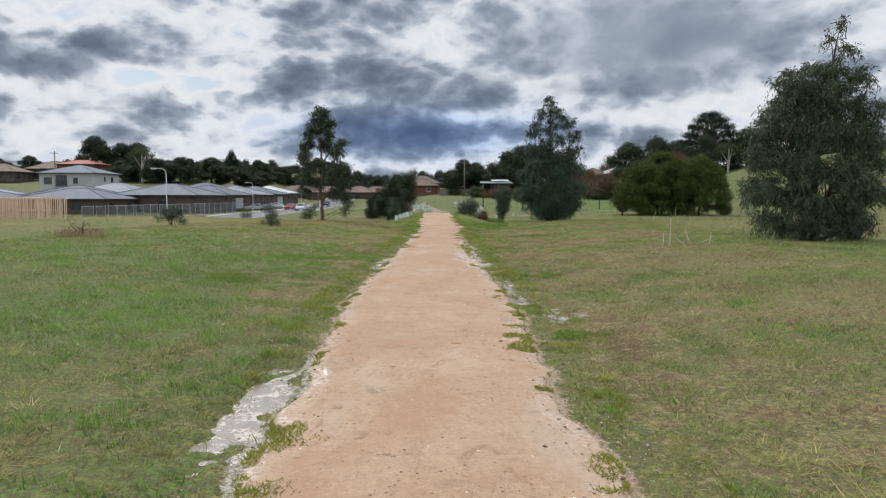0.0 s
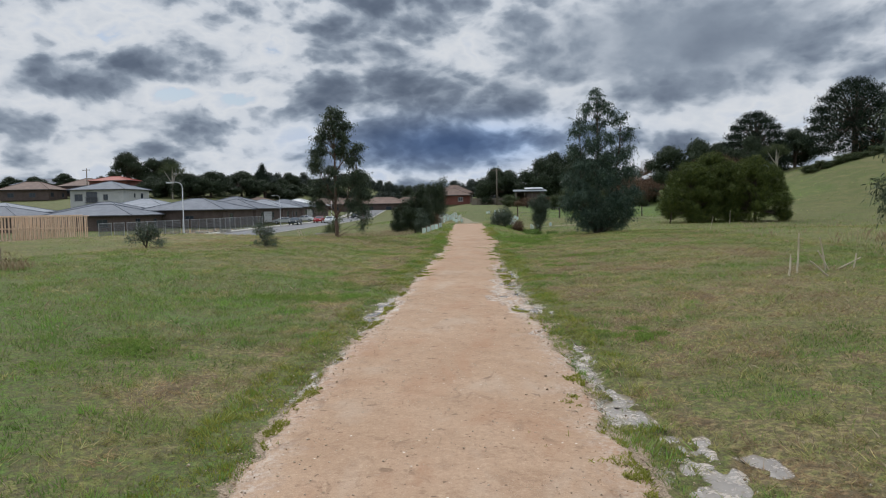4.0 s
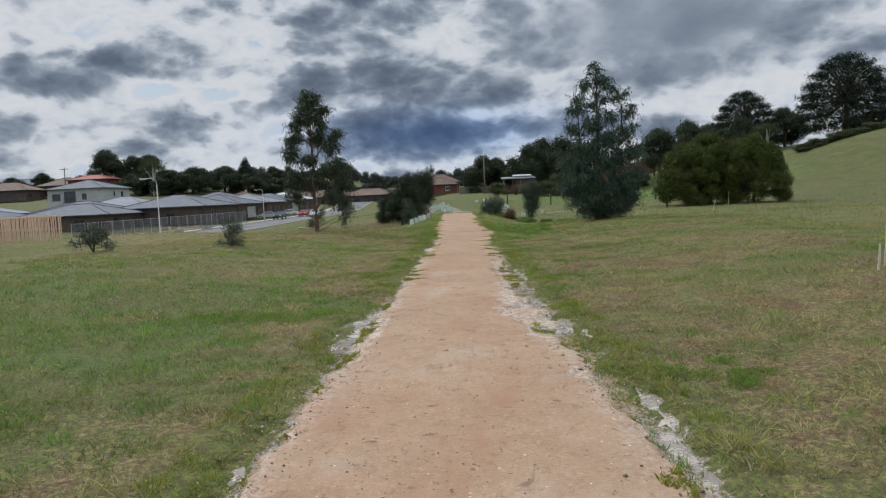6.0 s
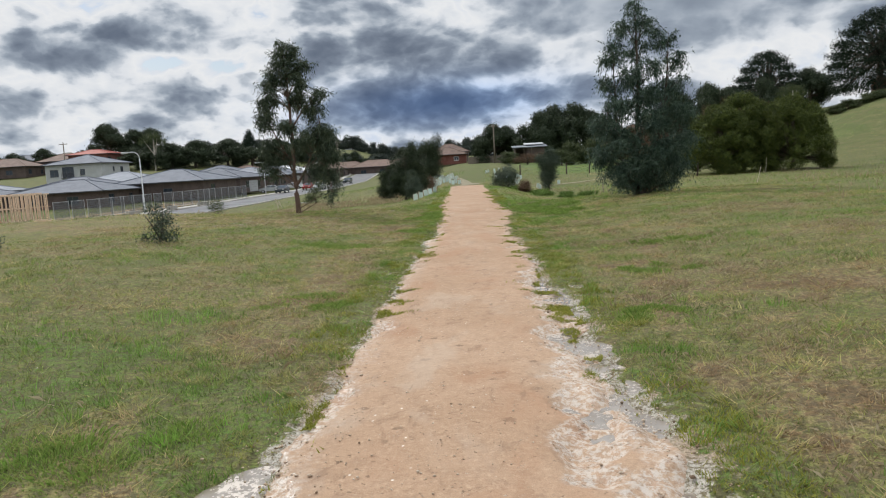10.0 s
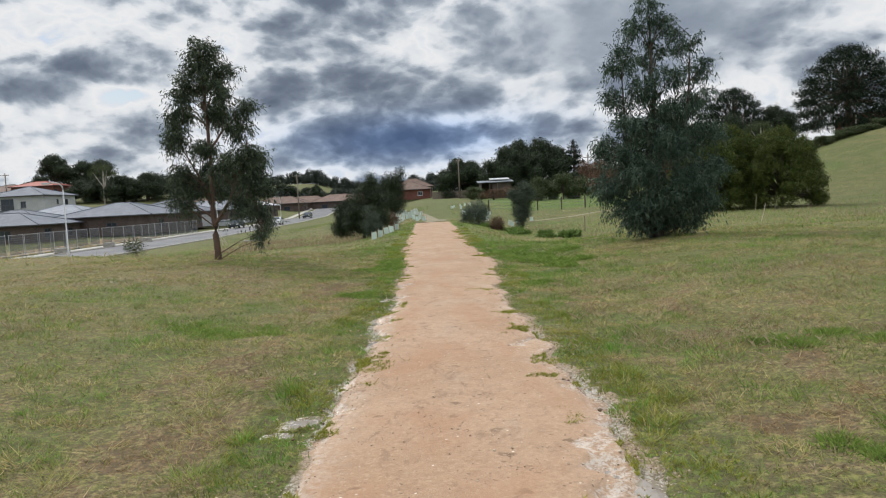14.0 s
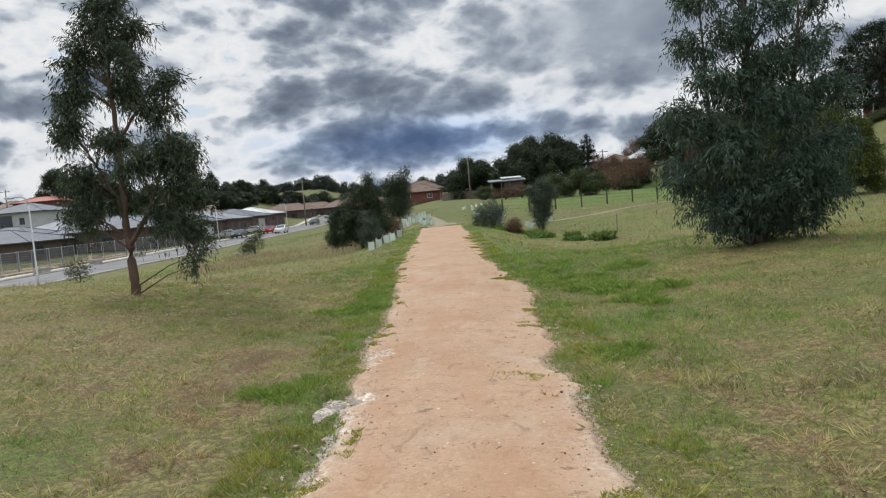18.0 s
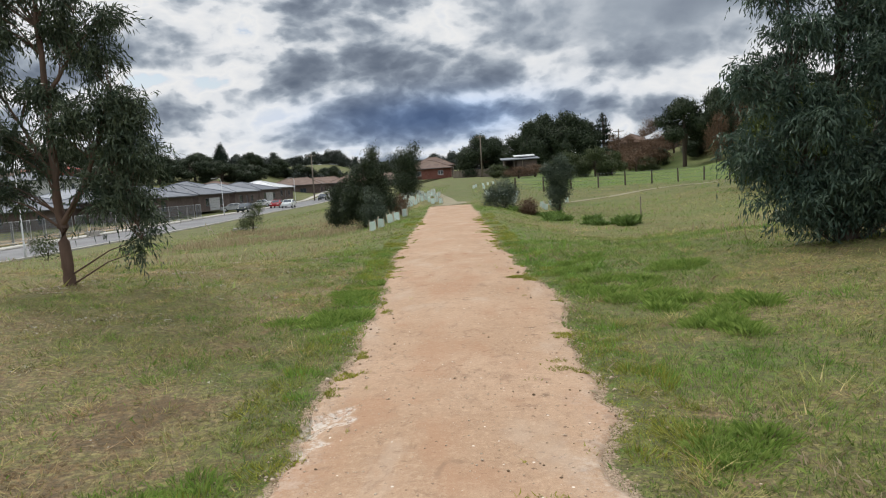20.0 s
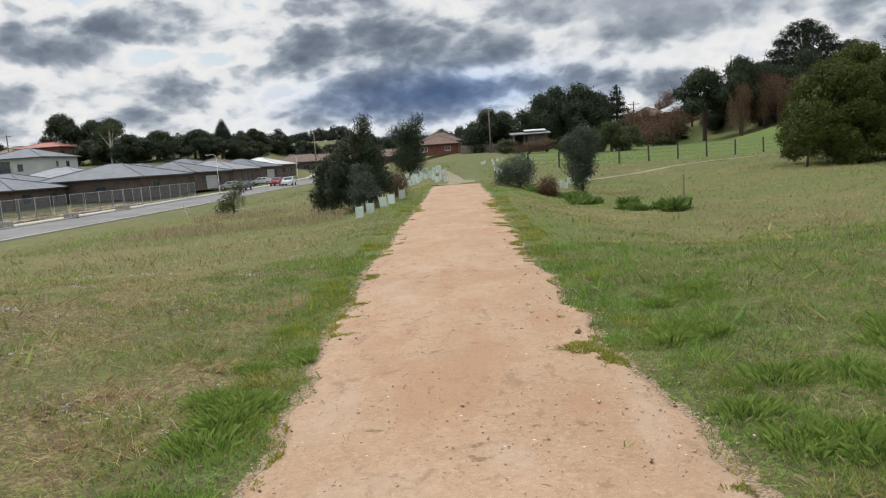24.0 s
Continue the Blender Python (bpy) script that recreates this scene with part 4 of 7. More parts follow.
RT = [(0.05, 0, 5.85, 0.26, 0.3, 0.26, 0.8), (0.35, 0, 5.35, 0.36, 0.35, 0.3, 0.9), (-0.35, 0, 5.25, 0.34, 0.35, 0.3, 0.9), (0.95, 0.1, 4.85, 0.42, 0.4, 0.3, 0.9), (0.1, 0.2, 4.65, 0.40, 0.4, 0.3, 0.8), (-0.62, 0, 4.45, 0.36, 0.4, 0.32, 0.9), (1.30, 0, 4.15, 0.34, 0.35, 0.28, 0.8), (0.55, -0.2, 4.0, 0.42, 0.4, 0.32, 0.9), (-0.15, 0, 3.75, 0.42, 0.4, 0.32, 0.9),
      (-0.85, 0.1, 3.45, 0.34, 0.4, 0.32, 1.0), (1.15, 0, 3.35, 0.45, 0.45, 0.34, 1.0), (0.45, -0.1, 3.15, 0.46, 0.5, 0.34, 1.3), (-0.45, -0.2, 2.85, 0.46, 0.5, 0.36, 1.4), (1.25, -0.2, 2.55, 0.5, 0.5, 0.36, 1.5), (0.4, -0.4, 2.3, 0.55, 0.5, 0.36, 1.6), (-0.95, 0, 2.2, 0.46, 0.5, 0.36, 1.5), (-0.3, -0.4, 1.75, 0.55, 0.5, 0.36, 1.8),
      (1.45, 0, 1.75, 0.44, 0.5, 0.38, 1.7), (0.75, -0.4, 1.45, 0.5, 0.5, 0.36, 1.8), (-1.05, 0, 1.35, 0.40, 0.5, 0.34, 1.7), (0.15, -0.3, 0.95, 0.6, 0.6, 0.32, 2.4), (1.1, -0.1, 0.95, 0.5, 0.5, 0.32, 2.2), (-0.6, -0.2, 0.75, 0.5, 0.5, 0.30, 2.2), (0.6, 0, 0.45, 0.6, 0.6, 0.2, 2.4), (-0.2, 0.1, 0.40, 0.5, 0.5, 0.2, 2.2)]
gum_tree("gum_tree", 5.05, 40.2, RT,
         [[(0.1, 0, -0.1, 0.12), (0.06, 0, 0.6, 0.10), (0.05, 0, 1.8, 0.075), (0.12, 0, 3.4, 0.05), (0.06, 0, 6.1, 0.006)], [(0.18, 0, -0.05, 0.09), (0.4, 0.05, 0.9, 0.07), (0.8, 0, 2.2, 0.045), (1.0, 0, 3.5, 0.03), (1.1, 0, 5.0, 0.006)],
          [(0.0, 0, 0.1, 0.06), (-0.35, 0, 0.9, 0.045), (-0.6, 0, 2.2, 0.035), (-0.65, 0, 4.6, 0.008)]],
         300, 0.21, 17, "tall bushy gum tree with dense drooping blue-green foliage to the ground", M_GUM_BLUE, M_BARK_DARK, 5, size=(0.11, 0.023), reach=0.36)
NT = [(0.62, 0, 5.35, 0.18, 0.2, 0.22, 0.5), (0.30, 0, 5.0, 0.18, 0.2, 0.2, 0.5), (0.85, 0, 4.85, 0.22, 0.2, 0.2, 0.6), (0.15, 0, 4.35, 0.55, 0.5, 0.32, 1.0), (0.85, 0, 4.1, 0.5, 0.5, 0.32, 0.9), (-0.45, 0, 3.8, 0.55, 0.5, 0.36, 1.1), (0.4, -0.3, 3.6, 0.6, 0.5, 0.38, 1.1), (1.25, 0, 3.3, 0.5, 0.5, 0.38, 1.0), (-0.85, 0, 3.1, 0.5, 0.5, 0.38, 1.1),
      (-0.1, -0.4, 2.9, 0.6, 0.5, 0.4, 1.2), (0.8, -0.3, 2.6, 0.6, 0.5, 0.4, 1.2), (-1.15, 0, 2.2, 0.45, 0.5, 0.38, 1.2), (-0.45, -0.4, 2.0, 0.6, 0.5, 0.4, 1.3), (1.5, 0, 2.1, 0.5, 0.5, 0.4, 1.2), (0.5, -0.5, 1.7, 0.6, 0.5, 0.4, 1.4), (-1.3, 0, 1.3, 0.42, 0.5, 0.36, 1.5), (-0.5, -0.4, 1.1, 0.6, 0.6, 0.36, 1.6), (1.35, -0.2, 1.2, 0.55, 0.5, 0.38, 1.5), (0.5, -0.3, 0.85, 0.6, 0.6, 0.32, 1.8), (-1.0, -0.2, 0.5, 0.4, 0.5, 0.25, 2.4), (1.2, 0, 0.45, 0.5, 0.5, 0.25, 2.4), (-0.4, -0.5, 0.35, 0.5, 0.4, 0.2, 3.0), (0.4, -0.5, 0.35, 0.5, 0.4, 0.2, 3.0), (-0.7, -0.1, 4.1, 0.4, 0.4, 0.25, 1.0), (1.35, 0, 2.75, 0.5, 0.5, 0.35, 1.0), (-1.25, 0, 2.7, 0.4, 0.4, 0.3, 1.0)]
gum_tree("gum_tree", 9.52, 23.5, NT,
         [[(0.0, 0, -0.1, 0.14), (0.02, 0, 0.6, 0.12), (0.1, 0, 1.9, 0.085), (0.25, 0, 3.5, 0.05), (0.6, 0, 5.5, 0.006)], [(0.05, 0, 0.5, 0.08), (-0.4, 0, 1.5, 0.055), (-0.6, 0, 3.4, 0.012)], [(0.05, 0, 0.6, 0.08), (0.7, 0, 1.6, 0.05), (1.0, 0, 3.2, 0.012)]],
         270, 0.25, 19, "broad young gum tree with weeping grey-green foliage and wispy top", M_GUM_PALE, M_BARK_DARK, 9, size=(0.115, 0.023), reach=0.36)


def foliage(rng, lobes, clusters, per, cl, length, width, hang=0.1, shell=0.3):
    wts = np.array([l[6] * l[3] * l[4] * l[5] for l in lobes]) ** 0.75
    pick = rng.choice(len(lobes), clusters, p=wts / wts.sum())
    L = np.array([l[:6] for l in lobes])[pick]
    d = rng.normal(0, 1, (clusters, 3))
    d /= np.linalg.norm(d, axis=1, keepdims=True)
    c = L[:, :3] + d * L[:, 3:6] * (rng.uniform(0, 1, (clusters, 1)) ** shell)
    V, F = leaves(rng, c, per, cl, length, width, hang, np.repeat(d, per, 0))
    return V, F


def crown_tree(name, at, lobes, stems, clusters, per, cl, ln, wd, label, leaf, bark, seed, hang=0.1, cat="tree", shell=0.3):
    rng = np.random.RandomState(seed)
    t = thing(name, label, cat, at)
    bm = bmesh.new()
    for s in stems:
        tube(bm, [p[:3] for p in s], [p[3] for p in s], 7)
    for l in lobes:
        s = stems[rng.randint(len(stems))]
        p = s[len(s) // 2]
        tube(bm, [p[:3], [(p[i] + l[i]) / 2 for i in range(3)], l[:3]], [p[3] * 0.55, p[3] * 0.35, p[3] * 0.1], 5)
    part("trunk", bm, bark, t, smooth=True)
    V, F = foliage(rng, lobes, clusters, per, cl, ln, wd, hang, shell)
    V[:, 2] = np.maximum(V[:, 2], 0.02)
    raw("crown", V, F, leaf, t)
    return t


def at_land(x, y, sink=0.05):
    return (x, y, float(land(x, y)) - sink)


# round wattles in the field
def lumps(rng, n, rx, ry, z0, z1, r):
    """Billowing lobes packed over a dome."""
    out = []
    for i in range(n):
        a, v = rng.uniform(0, 6.283), rng.uniform(0, 1)
        k = math.sqrt(max(0.0, 1 - v ** 2.2))
        out.append((math.cos(a) * rx * k * 0.78, math.sin(a) * ry * k * 0.78, z0 + (z1 - z0) * v, r * rng.uniform(0.75, 1.25), r * rng.uniform(0.75, 1.25), r * rng.uniform(0.6, 0.9), 1.0))
    return out


for x, y, rx, h, sd in ((18.3, 72.6, 2.5, 5.3, 21), (23.5, 72.2, 2.8, 5.7, 22), (20.9, 75.0, 2.9, 6.2, 23)):
    rng = np.random.RandomState(sd)
    crown_tree("wattle_tree", at_land(x, y), lumps(rng, 80, rx * 1.08, rx * 1.08, 0.4, h - 0.5, 0.66), [[(0, 0, -0.1, 0.16), (0.1, 0, 1.0, 0.12), (0.2, 0.1, h * 0.7, 0.04)]], 5200, 13, 0.10, 0.14, 0.045, "dense rounded wattle tree with olive-green foliage", M_WATTLE, M_BARK_DARK, sd, 0.0, shell=0.12)
crown_tree("wattle_sapling", at_land(15.9, 70.4), [(0, 0, 1.9, 0.9, 0.9, 0.8, 1), (0.2, 0, 2.7, 0.7, 0.7, 0.6, 1), (-0.4, 0, 1.3, 0.6, 0.6, 0.4, 1)], [[(0, 0, -0.1, 0.07), (0.1, 0, 1.0, 0.05), (0.1, 0, 2.6, 0.02)]], 260, 10, 0.18, 0.2, 0.06, "small wattle sapling with bare lower stem", M_WATTLE, M_BARK_DARK, 24)

# planted shrubs beside the path's far end
SHRUBS = [
    ("dark_bush", -5.0, 63.4, [(0.55, 0, 3.3, 0.22, 0.22, 0.5, 1.2), (0.5, 0, 2.5, 0.45, 0.45, 0.6, 1), (0.95, 0.1, 2.0, 0.35, 0.4, 0.5, 1), (-0.25, 0, 2.3, 0.3, 0.3, 0.6, 1), (-0.5, 0, 1.5, 0.5, 0.5, 0.55, 1), (0.3, -0.2, 1.5, 0.6, 0.5, 0.6, 1), (1.1, 0, 1.2, 0.4, 0.4, 0.5, 1), (0.1, 0, 0.7, 0.7, 0.6, 0.5, 1), (-0.75, 0, 0.8, 0.4, 0.4, 0.5, 1), (0.15, 0, 2.9, 0.18, 0.18, 0.4, 0.8)], 1500, 14, 0.12, 0.14, 0.032, "tall dark-leaved native bush beside the path", M_DARKLEAF, 31),
    ("dark_bush", -6.2, 64.5, [(0, 0, 1.2, 0.55, 0.55, 0.7, 1), (0.3, 0, 2.1, 0.3, 0.3, 0.6, 1), (-0.35, 0, 1.7, 0.28, 0.3, 0.5, 1), (-0.3, 0, 0.7, 0.5, 0.5, 0.45, 1)], 650, 14, 0.12, 0.14, 0.032, "tall dark-leaved native bush beside the path", M_DARKLEAF, 32),
    ("grey_bush", -4.30, 61.2, [(0, 0, 0.6, 0.5, 0.5, 0.5, 1), (0.12, 0, 1.15, 0.3, 0.3, 0.4, 1), (-0.2, 0, 1.4, 0.2, 0.2, 0.4, 0.8), (0.3, 0, 0.6, 0.35, 0.35, 0.4, 1)], 420, 14, 0.10, 0.10, 0.026, "grey-green bush in front of darker shrubs", M_GREY, 33),
    ("rusty_shrub", -3.75, 66.4, [(0, 0, 0.55, 0.6, 0.6, 0.5, 1)], 300, 14, 0.12, 0.13, 0.02, "rusty brown seeding shrub beside the path", M_RUST, 34),
    ("dark_bush", -5.3, 90, [(0, 0, 1.4, 1.2, 1.2, 1.2, 1), (0.4, 0, 2.7, 0.8, 0.8, 0.9, 1), (0.9, 0, 4.1, 0.5, 0.5, 0.5, 0.6), (-0.9, 0, 3.3, 0.5, 0.5, 0.6, 0.4), (0.1, 0, 3.4, 0.9, 0.9, 0.8, 0.8)], 950, 14, 0.2, 0.18, 0.045, "dark tree behind the planted shrubs", M_DARKLEAF, 35),
    ("round_bush", 1.9, 68.6, [(0, 0, 0.8, 0.75, 0.75, 0.85, 1), (-0.75, 0, 0.6, 0.4, 0.4, 0.6, 1)], 480, 14, 0.12, 0.12, 0.028, "rounded dark-green bush at the path's edge", M_GREY, 36),
    ("rusty_shrub", 2.9, 65.4, [(0, 0, 0.4, 0.42, 0.42, 0.38, 1)], 220, 14, 0.1, 0.12, 0.018, "reddish-brown seeding weed clump", M_RUST, 37),
    ("upright_shrub", 4.8, 68.4, [(0, 0, 2.0, 0.65, 0.6, 0.6, 1.2), (0.15, 0, 2.75, 0.42, 0.4, 0.4, 1), (-0.45, 0, 2.3, 0.4, 0.4, 0.4, 1), (0.5, 0, 2.2, 0.4, 0.4, 0.45, 1), (-0.1, 0, 1.1, 0.5, 0.5, 0.6, 1), (0.3, 0, 1.3, 0.35, 0.35, 0.4, 1), (-0.1, 0, 0.5, 0.3, 0.3, 0.35, 0.8)], 900, 14, 0.11, 0.13, 0.028, "upright grey-green shrub on a thin trunk", M_GREY, 38),
    ("roadside_shrub", -13.4, 73, [(0, 0, 0.85, 0.65, 0.6, 0.65, 1), (0.4, 0, 1.5, 0.4, 0.4, 0.4, 1), (-0.5, 0, 0.5, 0.45, 0.45, 0.4, 1)], 220, 10, 0.11, 0.12, 0.035, "open grey-leaved shrub near the street", M_OLIVE, 39),
    ("straggly_shrub", -6.0, 30.0, [(-0.10, 0, 0.66, 0.13, 0.13, 0.14, 1.6), (0.10, 0, 0.52, 0.14, 0.14, 0.14, 1.4), (0.0, 0, 0.33, 0.22, 0.2, 0.14, 1.2), (0.14, 0, 0.14, 0.28, 0.25, 0.10, 1.2), (-0.22, 0, 0.12, 0.2, 0.2, 0.08, 0.8)], 150, 10, 0.06, 0.06, 0.018, "straggly half-bare shrub in the pasture", M_GREY, 40),
    ("straggly_shrub", -9.3, 29.4, [(0, 0, 0.34, 0.24, 0.22, 0.14, 1), (0.16, 0, 0.62, 0.14, 0.14, 0.12, 1), (-0.16, 0, 0.55, 0.12, 0.12, 0.10, 0.8), (0.30, 0, 0.42, 0.14, 0.14, 0.10, 0.8), (-0.42, 0, 0.26, 0.18, 0.16, 0.08, 0.7), (0.42, 0, 0.16, 0.2, 0.2, 0.08, 0.7)], 190, 10, 0.06, 0.065, 0.020, "straggly half-bare shrub in the pasture", M_GREY, 41),
    ("straggly_shrub", -13.2, 51.5, [(0, 0, 0.5, 0.4, 0.4, 0.35, 1)], 70, 10, 0.1, 0.09, 0.03, "straggly half-bare shrub in the pasture", M_OLIVE, 42),
    ("twiggy_shrub", -8.75, 22.5, [(0, 0, 0.2, 0.45, 0.35, 0.15, 1), (-0.3, 0, 0.45, 0.08, 0.08, 0.5, 0.6)], 60, 10, 0.08, 0.05, 0.012, "dead twiggy bush standing in long grass", M_RUST, 43),
    ("grey_sapling", 5.6, 78, [(0, 0, 1.2, 0.5, 0.5, 0.7, 1), (0.2, 0, 2.0, 0.3, 0.3, 0.4, 1)], 120, 10, 0.14, 0.14, 0.04, "thin grey-green sapling below the paddock", M_OLIVE, 44),
]
for nm, x, y, lob, nc, per, cl, ln, wd, lab, lf, sd in SHRUBS:
    hh = max(l[2] for l in lob)
    crown_tree(nm, at_land(x, y, 0.03), lob, [[(0, 0, -0.05, 0.02 + 0.02 * hh), (0.05, 0, hh * 0.4, 0.012 + 0.012 * hh), (0.1, 0, hh, 0.008)], [(0.04, 0.03, -0.05, 0.02), (-0.15, 0.05, hh * 0.5, 0.015), (-0.25, 0, hh * 0.8, 0.006)]], nc, per, cl, ln, wd, lab, lf, M_BARK_DARK, sd, 0.15, "bush")


# ---- woods along the far skyline ----
def tree_belt(name, x0, x1, y0, y1, h, label, leaf, seed, n=46, thick=110):
    rng = np.random.RandomState(seed)
    lob, t = [], thing(name, label, "trees", kind="stuff")
    for i in range(n):
        f = (i + rng.uniform(-0.4, 0.4)) / (n - 1)
        x, y = x0 + (x1 - x0) * f, y0 + (y1 - y0) * f + rng.uniform(-3, 3)
        hh = h * rng.uniform(0.4, 1.2)
        g = float(land(x, y))
        w = abs(x1 - x0) / n * rng.uniform(1.0, 1.6)
        lob += [(x, y, g + hh * 0.3, w, w, hh * 0.32, 1), (x + rng.uniform(-0.4, 0.4) * w, y, g + hh * 0.68, w * 0.75, w * 0.75, hh * 0.3, 1)]
    V, F = foliage(rng, lob, n * thick, 8, 0.3, 0.62, 0.3, 0.0, 0.35)
    raw("crown", V, F, leaf, t)
    return t


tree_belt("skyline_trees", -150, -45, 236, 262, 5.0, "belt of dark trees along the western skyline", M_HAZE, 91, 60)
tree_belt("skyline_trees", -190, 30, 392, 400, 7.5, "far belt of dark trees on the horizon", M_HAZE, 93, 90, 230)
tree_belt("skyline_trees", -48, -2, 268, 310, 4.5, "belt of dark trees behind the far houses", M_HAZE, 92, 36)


# ---- distant trees: a few kinds, each built once ----
def far_kind(name, seed, lobes, clusters, per, cl, ln, wd, leaf, bark, label, trunk_h, hang=0.0):
    t = crown_tree(name, (0, 0, 0), lobes, [[(0, 0, -1.0, 0.045), (0.01, 0, trunk_h * 0.5, 0.035), (0.02, 0, trunk_h, 0.02)], [(0, 0, 0.1, 0.03), (0.08, 0.02, trunk_h * 0.7, 0.018), (0.14, 0.02, trunk_h, 0.01)]], clusters, per, cl, ln, wd, label, leaf, bark, seed, hang)
    return t


rng = np.random.RandomState(50)
# unit trees: height 1, width 1
K_GUM = far_kind("gum_tree_far", 51, [(0, 0, 0.82, 0.3, 0.3, 0.12, 1), (-0.25, 0.1, 0.68, 0.22, 0.22, 0.1, 1), (0.25, -0.1, 0.66, 0.24, 0.24, 0.11, 1), (0.05, 0.2, 0.55, 0.3, 0.25, 0.1, 1), (-0.2, -0.2, 0.48, 0.2, 0.2, 0.08, 0.8), (0.3, 0.1, 0.45, 0.18, 0.18, 0.08, 0.8), (0, 0, 0.93, 0.15, 0.15, 0.06, 1)], 1100, 10, 0.028, 0.042, 0.017, M_DARKLEAF, M_BARK_DARK, "tall dark gum tree with open clumped crown", 0.8)
K_DENSE = far_kind("dense_tree_far", 52, [(l[0], l[1], l[2], l[3], l[4], l[5], 1) for l in lumps(rng, 26, 0.52, 0.52, 0.10, 0.86, 0.19)], 2300, 10, 0.03, 0.040, 0.017, M_DARKLEAF, M_BARK_DARK, "broad dense dark-green tree", 0.7)
K_CONE = far_kind("conifer_far", 53, [(0, 0, z, r, r, 0.1, 1) for z, r in ((0.12, 0.42), (0.25, 0.47), (0.4, 0.45), (0.55, 0.38), (0.68, 0.30), (0.8, 0.21), (0.9, 0.12))], 1500, 10, 0.03, 0.042, 0.015, M_CYPRESS, M_BARK_DARK, "tall dark dense garden conifer", 0.9)
dome = [(math.cos(a) * r, math.sin(a) * r, z, 0.14, 0.14, 0.045, 1) for z, r, n in ((0.12, 0.42, 11), (0.25, 0.46, 12), (0.38, 0.46, 12), (0.5, 0.43, 11), (0.62, 0.38, 10), (0.74, 0.3, 8), (0.84, 0.2, 6), (0.92, 0.08, 3)) for a in [6.283 * i / n + z * 9 for i in range(n)]]
K_DOME = far_kind("cypress_far", 54, dome, 3600, 10, 0.018, 0.024, 0.009, M_CYPRESS, M_BARK_DARK, "huge spreading cypress with layered dark foliage", 0.85)
K_TIER = far_kind("tiered_pine_far", 55, [(math.cos(a) * r * 0.6, math.sin(a) * r * 0.6, z, r * 0.4, r * 0.4, 0.02, 1) for z, r in ((0.3, 0.5), (0.42, 0.46), (0.54, 0.42), (0.65, 0.36), (0.75, 0.3), (0.85, 0.2), (0.94, 0.1)) for a in (0.3 + z * 5, 1.9 + z * 5, 3.4 + z * 5, 5.0 + z * 5)], 900, 10, 0.02, 0.035, 0.012, M_CYPRESS, M_BARK_DARK, "tall tiered pine with level branches", 0.95)
K_THIN = far_kind("pale_gum_far", 56, [(0, 0, 0.9, 0.35, 0.35, 0.05, 1), (-0.3, 0, 0.8, 0.22, 0.2, 0.04, 1), (0.35, 0, 0.78, 0.2, 0.2, 0.04, 1), (0.1, 0.1, 0.7, 0.2, 0.2, 0.03, 0.6)], 260, 9, 0.045, 0.04, 0.014, M_OLIVE, M_BARK_PALE, "thin pale-trunked gum with sparse flat crown", 0.85)
K_BUSH = far_kind("garden_shrub_far", 57, [(l[0], l[1], l[2], l[3], l[4], l[5], 1) for l in lumps(rng, 12, 0.5, 0.5, 0.15, 0.75, 0.22)], 700, 10, 0.05, 0.06, 0.025, M_OLIVE, M_BARK_DARK, "rounded olive-green garden shrub", 0.5)
K_BARE = far_kind("bare_tree_far", 58, [(l[0], l[1], l[2], l[3], l[4], l[5], 1) for l in lumps(rng, 14, 0.45, 0.45, 0.25, 0.85, 0.2)], 700, 8, 0.05, 0.06, 0.009, M_RUST, M_BARK_DARK, "leafless brownish winter tree", 0.8)
